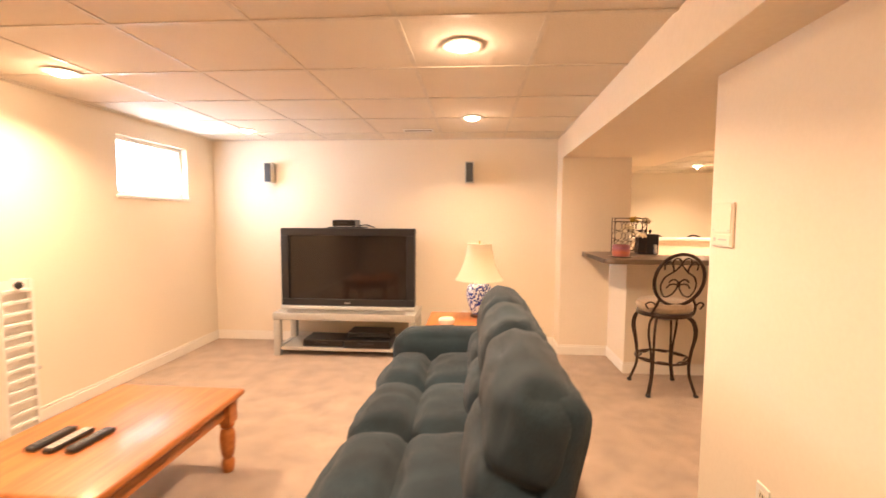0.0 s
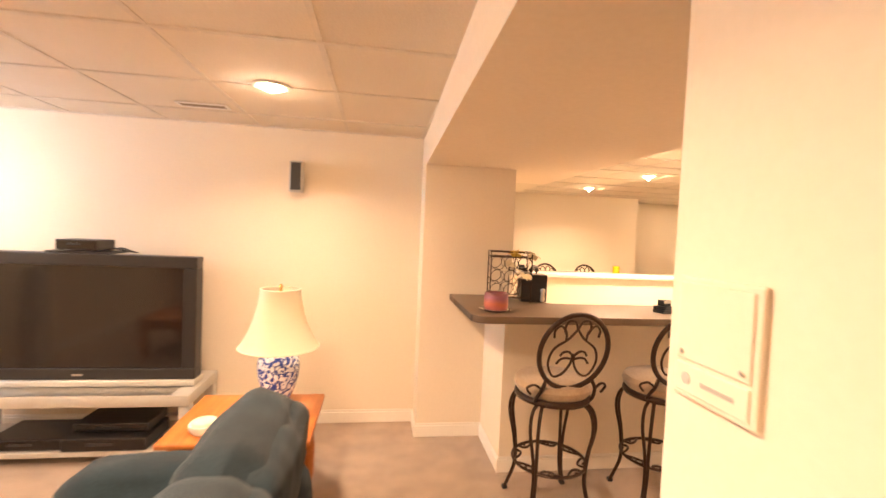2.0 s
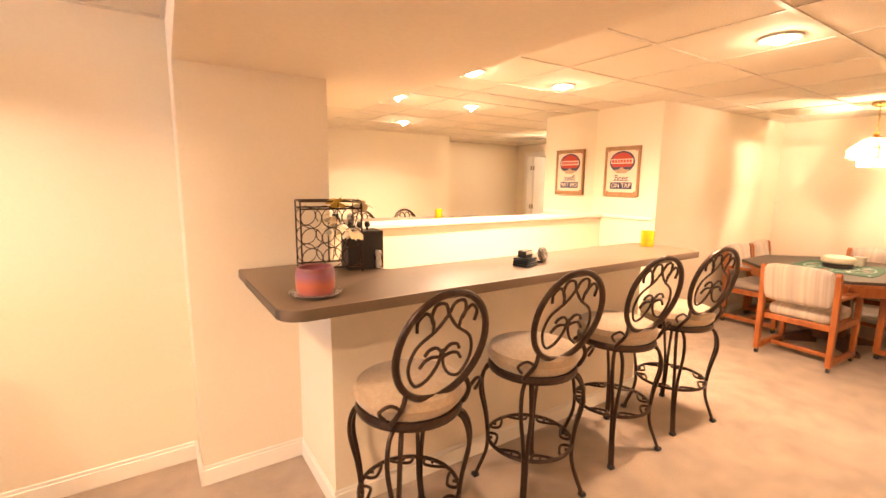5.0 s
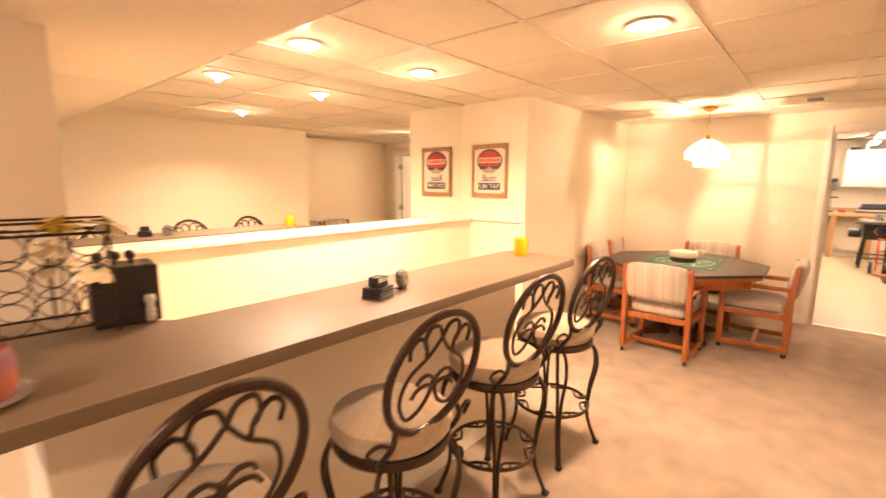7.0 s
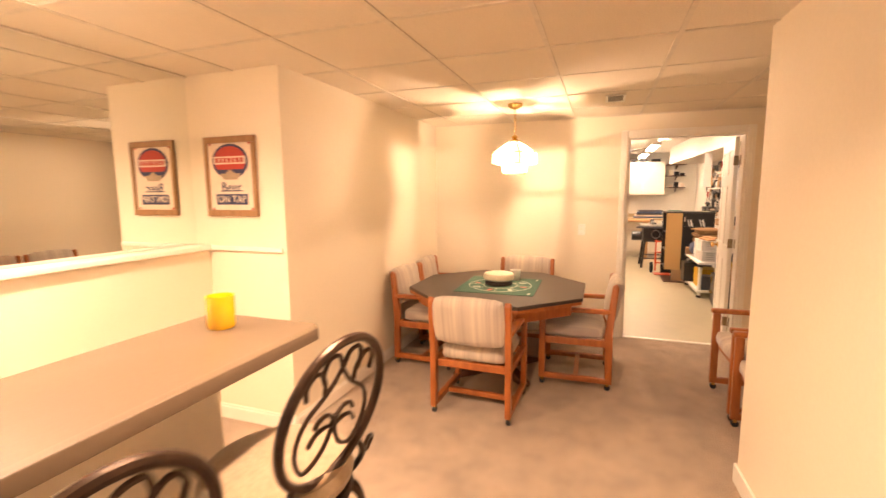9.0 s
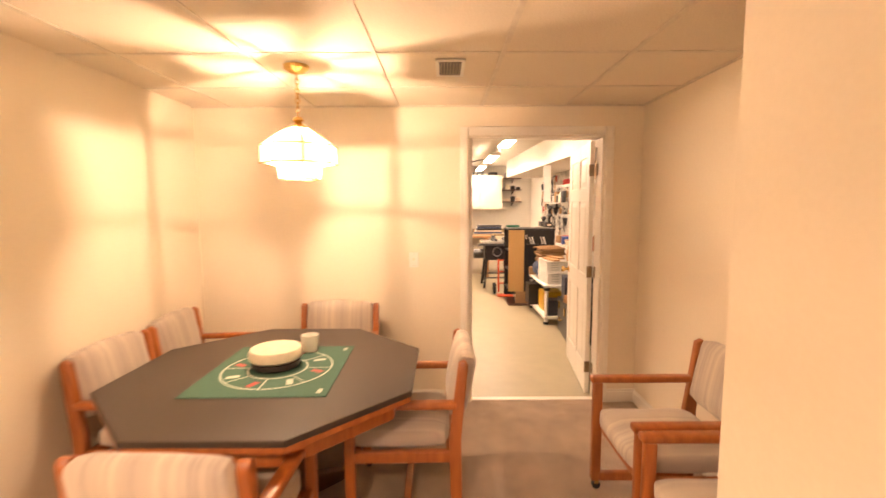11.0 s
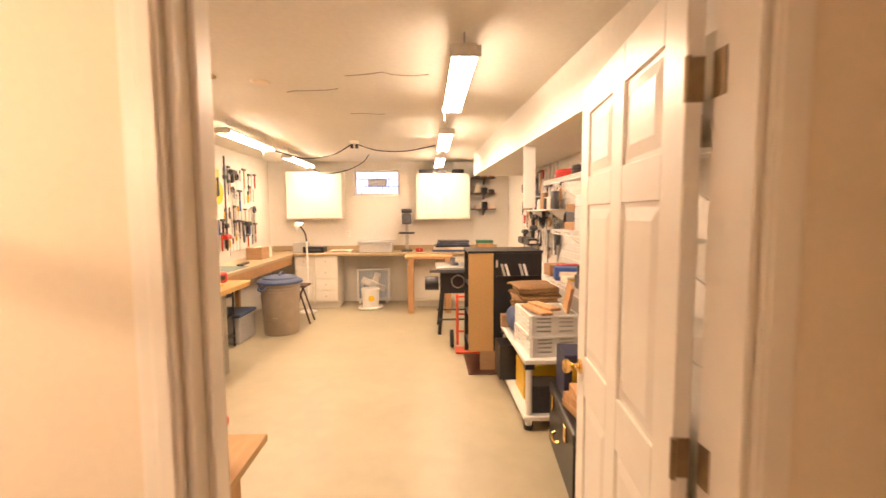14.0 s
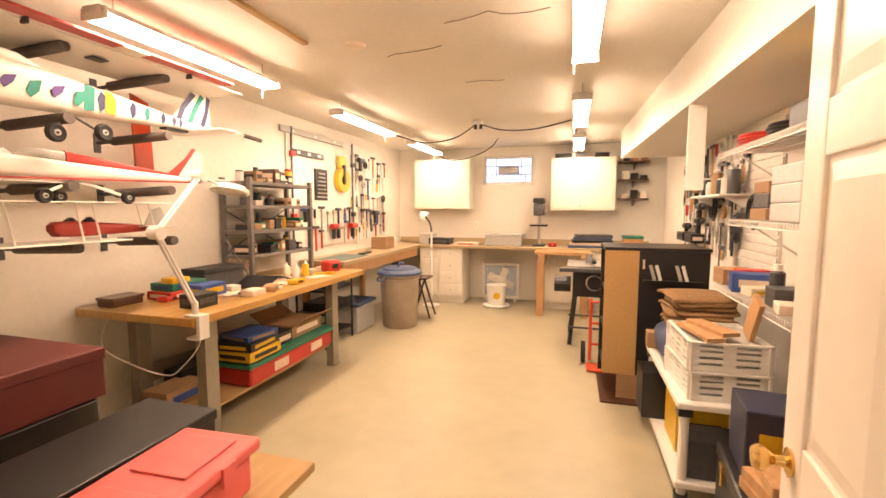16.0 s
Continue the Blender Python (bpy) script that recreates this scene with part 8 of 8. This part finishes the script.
def stripes(parent, x0, x1, y, z0f, z1f, n, mats, slant=0.02):
    """Thin film darts standing proud of a fuselage side."""
    for i in range(n):
        x = x0 + (x1 - x0) * (i + 0.5) / n
        lo, hi = z0f(x), z1f(x)
        h = (hi - lo)
        a = lo + h * (0.12 if i % 2 else 0.3)
        fin([(x - 0.008, a), (x + 0.026, a + h * 0.3), (x + 0.022 + slant, hi - h * 0.06), (x - 0.026 + slant, hi - h * 0.18), (x - 0.024, a + h * 0.25)], y, 0.0012, mats[i % len(mats)], parent, "film_dart")


# aeroplane seen from below: white wing with red panels along its near edge
a = thing("model_aeroplane", (8.50, 4.50, 2.225), 0, "large white and red model aeroplane wing resting on brackets", "model aeroplane", "model aeroplanes")
part("wing", wing(BM(), [(-1.0, 1.17)], -0.22, 0.26, 0.02, 0.035), M_WHITEFILM, a)
for x0, x1 in ((-0.95, 0.28), (0.42, 1.0)):
    part("aileron", bx(x0, x1, -0.31, -0.225, 0.028, 0.042, 0.003), M_RED, a, "red hinged control surface")
part("wing_root", bx(0.281, 0.419, -0.30, -0.225, 0.027, 0.043, 0.003), M_WHITEFILM, a)
part("servo_hatch", bx(0.30, 0.38, -0.06, 0.0, 0.006, 0.012), M_BEZEL, a)
for x in (-0.1, 0.72):
    part("control_horn", bx(x, x + 0.012, -0.25, -0.21, 0.0, 0.028, 0.002, 1), M_BLACKPL, a)

# white aeroplane with zebra and dart markings
a = thing("model_aeroplane", (8.52, 4.48, 1.90), 0, "white trainer model aeroplane with purple and teal darts", "model aeroplane", "model aeroplanes")
part("fuselage", fuselage([(-1.0, 0.05, 0.05, 0.17), (-0.5, 0.07, 0.02, 0.21), (0.0, 0.07, 0.02, 0.21), (0.35, 0.06, 0.035, 0.18), (0.75, 0.035, 0.06, 0.13), (1.05, 0.02, 0.065, 0.10)]), M_WHITEFILM, a, smooth=True)
fin([(0.76, 0.115), (1.06, 0.07), (1.07, 0.31), (0.92, 0.32)], 0, 0.006, M_WHITEFILM, a)
for i, (u, v) in enumerate(((0.80, 0.93), (0.89, 1.0), (0.99, 1.05))):
    fin([(u - 0.012, 0.118), (u + 0.02, 0.10), (u + 0.055, 0.19), (v + 0.02, 0.30), (v - 0.012, 0.315), (u + 0.03, 0.21)], -0.0075, 0.0012, M_TEAL if i == 1 else M_NAVY, a, "film_stripe")
stripes(a, -0.55, 0.22, -0.0725, lambda x: 0.045, lambda x: 0.15, 8, (M_PURPLE, M_TEAL, M_PURPLE, M_TEAL))
fin([(0.20, 0.05), (0.25, 0.055), (0.26, 0.17), (0.21, 0.18)], -0.066, 0.0012, M_TEAL, a, "film_dart")
fin([(0.31, 0.06), (0.36, 0.05), (0.37, 0.13), (0.35, 0.165), (0.31, 0.17)], -0.0635, 0.0012, M_YEL, a, "film_dart")
for i, x in enumerate((0.29, 0.47, 0.56, 0.67, 0.75, 0.80)):
    lo, hi = 0.05 + 0.02 * x, 0.185 - 0.075 * x
    w = 0.024 - 0.012 * x
    yy = -0.064 + (x - 0.3) * 0.062
    fin([(x - w * 0.4, lo), (x + w * 0.7, lo + 0.02), (x + w, hi - 0.02), (x, hi), (x - w, lo + 0.6 * (hi - lo))], yy, 0.0012, M_TEAL if i == 2 else M_NAVY, a, "film_dart")
part("tailplane", bx(0.90, 1.06, -0.25, 0.25, 0.065, 0.075, 0.003), M_WHITEFILM, a)
part("canopy", fuselage([(-0.35, 0.02, 0.20, 0.22), (-0.25, 0.05, 0.20, 0.26), (-0.05, 0.05, 0.20, 0.25), (0.05, 0.02, 0.20, 0.22)]), M_WHITEFILM, a, smooth=True)
part("belly_hatch", bx(0.70, 0.86, -0.03, 0.03, 0.045, 0.058, 0.003), M_BEZEL, a)
for x, z in ((0.03, -0.09), (0.25, -0.055)):
    part("strut", cyl(BM(), (0.14, -0.03, 0.03), (x, -0.10, z), 0.006, seg=6), M_DKSTEEL, a)
    wheel(a, x, -0.12, z, 0.044)
part("tail_rod", cyl(BM(), (1.0, -0.05, 0.10), (1.36, -0.05, 0.10), 0.006, seg=6), M_WHITEPL, a)
part("foam_tip", cyl(BM(), (1.34, -0.05, 0.10), (1.52, -0.05, 0.09), 0.015, seg=10), M_FOAM, a)
w = thing("spare_wing_panel", (9.34, 4.78, 1.70), 0, "orange-red spare wing panel standing behind the aeroplanes", "wing panel")
part("panel", prism(BM(), [(-0.07, 0.0), (0.06, 0.0), (0.07, 0.46), (-0.05, 0.50)], -0.008, 0.008, 0.003, Matrix.Rotation(radians(86), 4, "X")), M_ORANGE, w)
part("hinge_line", bx(-0.05, 0.055, -0.018, -0.014, 0.21, 0.218), M_WHITEFILM, w)

# white and red aeroplane
a = thing("model_aeroplane", (8.49, 4.46, 1.585), 0, "white low-wing model aeroplane with red trim", "model aeroplane", "model aeroplanes")
part("fuselage", fuselage([(-0.55, 0.03, 0.05, 0.10), (-0.5, 0.05, 0.025, 0.115), (-0.1, 0.055, 0.015, 0.118), (0.3, 0.045, 0.02, 0.10), (0.7, 0.03, 0.038, 0.082), (0.98, 0.015, 0.047, 0.072)]), M_WHITEFILM, a, smooth=True)
part("turtle_deck", fuselage([(0.14, 0.04, 0.085, 0.155), (0.45, 0.032, 0.08, 0.12), (0.85, 0.015, 0.062, 0.08)]), M_RED, a, smooth=True)
part("canopy", fuselage([(-0.06, 0.02, 0.105, 0.12), (0.02, 0.035, 0.105, 0.155), (0.135, 0.038, 0.10, 0.152)]), M_SILVER, a, smooth=True)
part("pilot_seat", fuselage([(-0.14, 0.015, 0.105, 0.118), (-0.10, 0.025, 0.105, 0.145), (-0.065, 0.015, 0.105, 0.118)]), M_WHITEPL, a, smooth=True)
fin([(0.72, 0.085), (0.98, 0.06), (1.0, 0.22), (0.93, 0.27), (0.88, 0.20)], 0, 0.006, M_WHITEFILM, a)
fin([(0.72, 0.09), (0.80, 0.085), (0.94, 0.26), (0.91, 0.265), (0.86, 0.20)], -0.0075, 0.0012, M_RED, a, "film_stripe")
part("side_stripe", bx(-0.5, 0.95, -0.056, -0.050, 0.012, 0.020, m=Matrix.Rotation(radians(1.6), 4, "Z") @ Matrix.Rotation(radians(-1.8), 4, "Y")), M_RED, a)
part("tailplane", bx(0.85, 1.0, -0.22, 0.22, 0.055, 0.063, 0.003), M_WHITEFILM, a)
part("wing", wing(BM(), [(-0.25, 0.2)], -0.06, 0.40, 0.0, 0.02), M_WHITEFILM, a)
for x, y in ((-0.02, -0.12), (0.13, 0.02), (0.37, -0.12)):
    part("strut", cyl(BM(), (0.20, 0.0, 0.02), (x, y + 0.02, -0.06), 0.008, seg=6), M_WHITEFILM, a)
    wheel(a, x, y, -0.065, 0.035)

# red biplane
a = thing("model_biplane", (8.66, 4.46, 1.283), 0, "red model biplane with cream wings on struts", "model aeroplane", "model aeroplanes")
part("fuselage", fuselage([(-0.10, 0.03, 0.065, 0.10), (-0.08, 0.042, 0.042, 0.115), (0.0, 0.045, 0.038, 0.118), (0.16, 0.038, 0.042, 0.105), (0.46, 0.015, 0.05, 0.078)]), M_RED, a, smooth=True)
part("upper_wing", bx(-0.52, 0.46, -0.12, 0.14, 0.205, 0.213, 0.004), M_WHITEFILM, a)
part("lower_wing", bx(-0.52, 0.20, -0.14, 0.14, 0.010, 0.018, 0.004), M_WHITEFILM, a)
for x in (-0.42, -0.33, -0.05, 0.03, 0.26, 0.33):
    part("strut", cyl(BM(), (x + 0.03, -0.10, 0.016 if x < 0.15 else 0.09), (x, -0.10, 0.206), 0.005, seg=6), M_WHITEFILM, a)
fin([(0.37, 0.06), (0.50, 0.06), (0.53, 0.12), (0.49, 0.19), (0.43, 0.17)], 0, 0.004, M_SILVER, a)
part("tailplane", bx(0.33, 0.48, -0.14, 0.14, 0.075, 0.082, 0.002), M_WHITEFILM, a)
for x in (-0.01, 0.08):
    part("cockpit", fuselage([(x - 0.025, 0.015, 0.105, 0.12), (x, 0.024, 0.105, 0.135), (x + 0.025, 0.015, 0.10, 0.118)]), M_BLACKPL, a, smooth=True)

# ceiling wiring, batten and detector
e = thing("ceiling_outlet", (12.02, 3.12, SHOP_CEIL), 0, "ceiling outlet feeding drooping black cords", "outlet")
part("box", bx(-0.05, 0.05, -0.05, 0.05, -0.04, 0, 0.004), M_WHITEPL, e)
for ctrl in ([(0, 0.03, -0.04), (0.1, 0.3, -0.16), (0.1, 0.65, -0.20), (0.05, 0.9, -0.14), (-0.1, 1.05, -0.10)], [(0, -0.03, -0.04), (-0.1, -0.3, -0.13), (-0.2, -0.65, -0.15), (-0.3, -1.0, -0.10)]):
    part("cord", sweep(BM(), curve_pts(ctrl, 7), 0.007, 6), M_BLACKPL, e)
    part("plug", cyl(BM(), Vector(ctrl[0]) + Vector((0, 0, -0.05)), Vector(ctrl[0]) + Vector((0, 0, 0.005)), 0.018, seg=10), M_BLACKPL, e)
e = thing("extension_lead", (13.27, 3.10, SHOP_CEIL), 0, "black cord drooping from the ceiling to a light", "cord")
part("cord", sweep(BM(), curve_pts([(0, 0, 0), (0, 0.1, -0.12), (0, 0.35, -0.24), (0, 0.7, -0.28), (0, 1.0, -0.12)], 7), 0.007, 6), M_BLACKPL, e)
b_ = thing("ceiling_batten", (9.13, 3.61, SHOP_CEIL), 0, "narrow bare wooden batten fixed to the ceiling", "batten")
part("strip", bx(-0.62, 0.30, -0.018, 0.018, -0.02, 0, 0.002), M_PLY, b_)
d = thing("cover_plate", (9.55, 3.35, SHOP_CEIL), 0, "flat round cover plate painted like the ceiling", "cover plate")
part("housing", lathe(BM(), [(0.0, -0.012), (0.05, -0.011), (0.06, -0.006), (0.064, 0), (0, 0)], 24), M_PLASTER, d, smooth=True)
M_CRACK = mat("dark_hairline_crack", (0.25, 0.18, 0.12), None, 0.9)
e = thing("ceiling_crack", (9.9, 3.0, SHOP_CEIL), 0, "peeling paint crack across the workshop ceiling", "crack")
rnd = random.Random(8)
for x0, y0, n in ((-0.5, -0.25, 8), (-0.1, 0.25, 6), (0.6, -0.1, 5)):
    pts, x, y = [], x0, y0
    for i in range(n):
        pts.append((x, y, -0.001))
        x, y = x + rnd.uniform(-0.04, 0.05), y - rnd.uniform(0.05, 0.1)
    part("crack", sweep(BM(), pts, 0.003, 4), M_CRACK, e)

# window well outside the workshop window
s = thing("well_block_wall", (XS1 + 1.1, 3.1, 1.2), 0, "pale stone blocks of the window well outside", "block wall")
rnd = random.Random(3)
M_BLOCK = mat("bluish_well_stone", (0.62, 0.64, 0.72), (0.52, 0.54, 0.62), 0.9, scale=12, bump=0.3, rand=0.3)
for i in range(5):
    for j in range(7):
        part("block", bx(-0.1, 0.1, -1.2 + j * 0.36 + 0.16 * (i % 2), -0.86 + j * 0.36 + 0.16 * (i % 2), i * 0.17, 0.15 + i * 0.17, 0.012, 1), M_BLOCK, s)
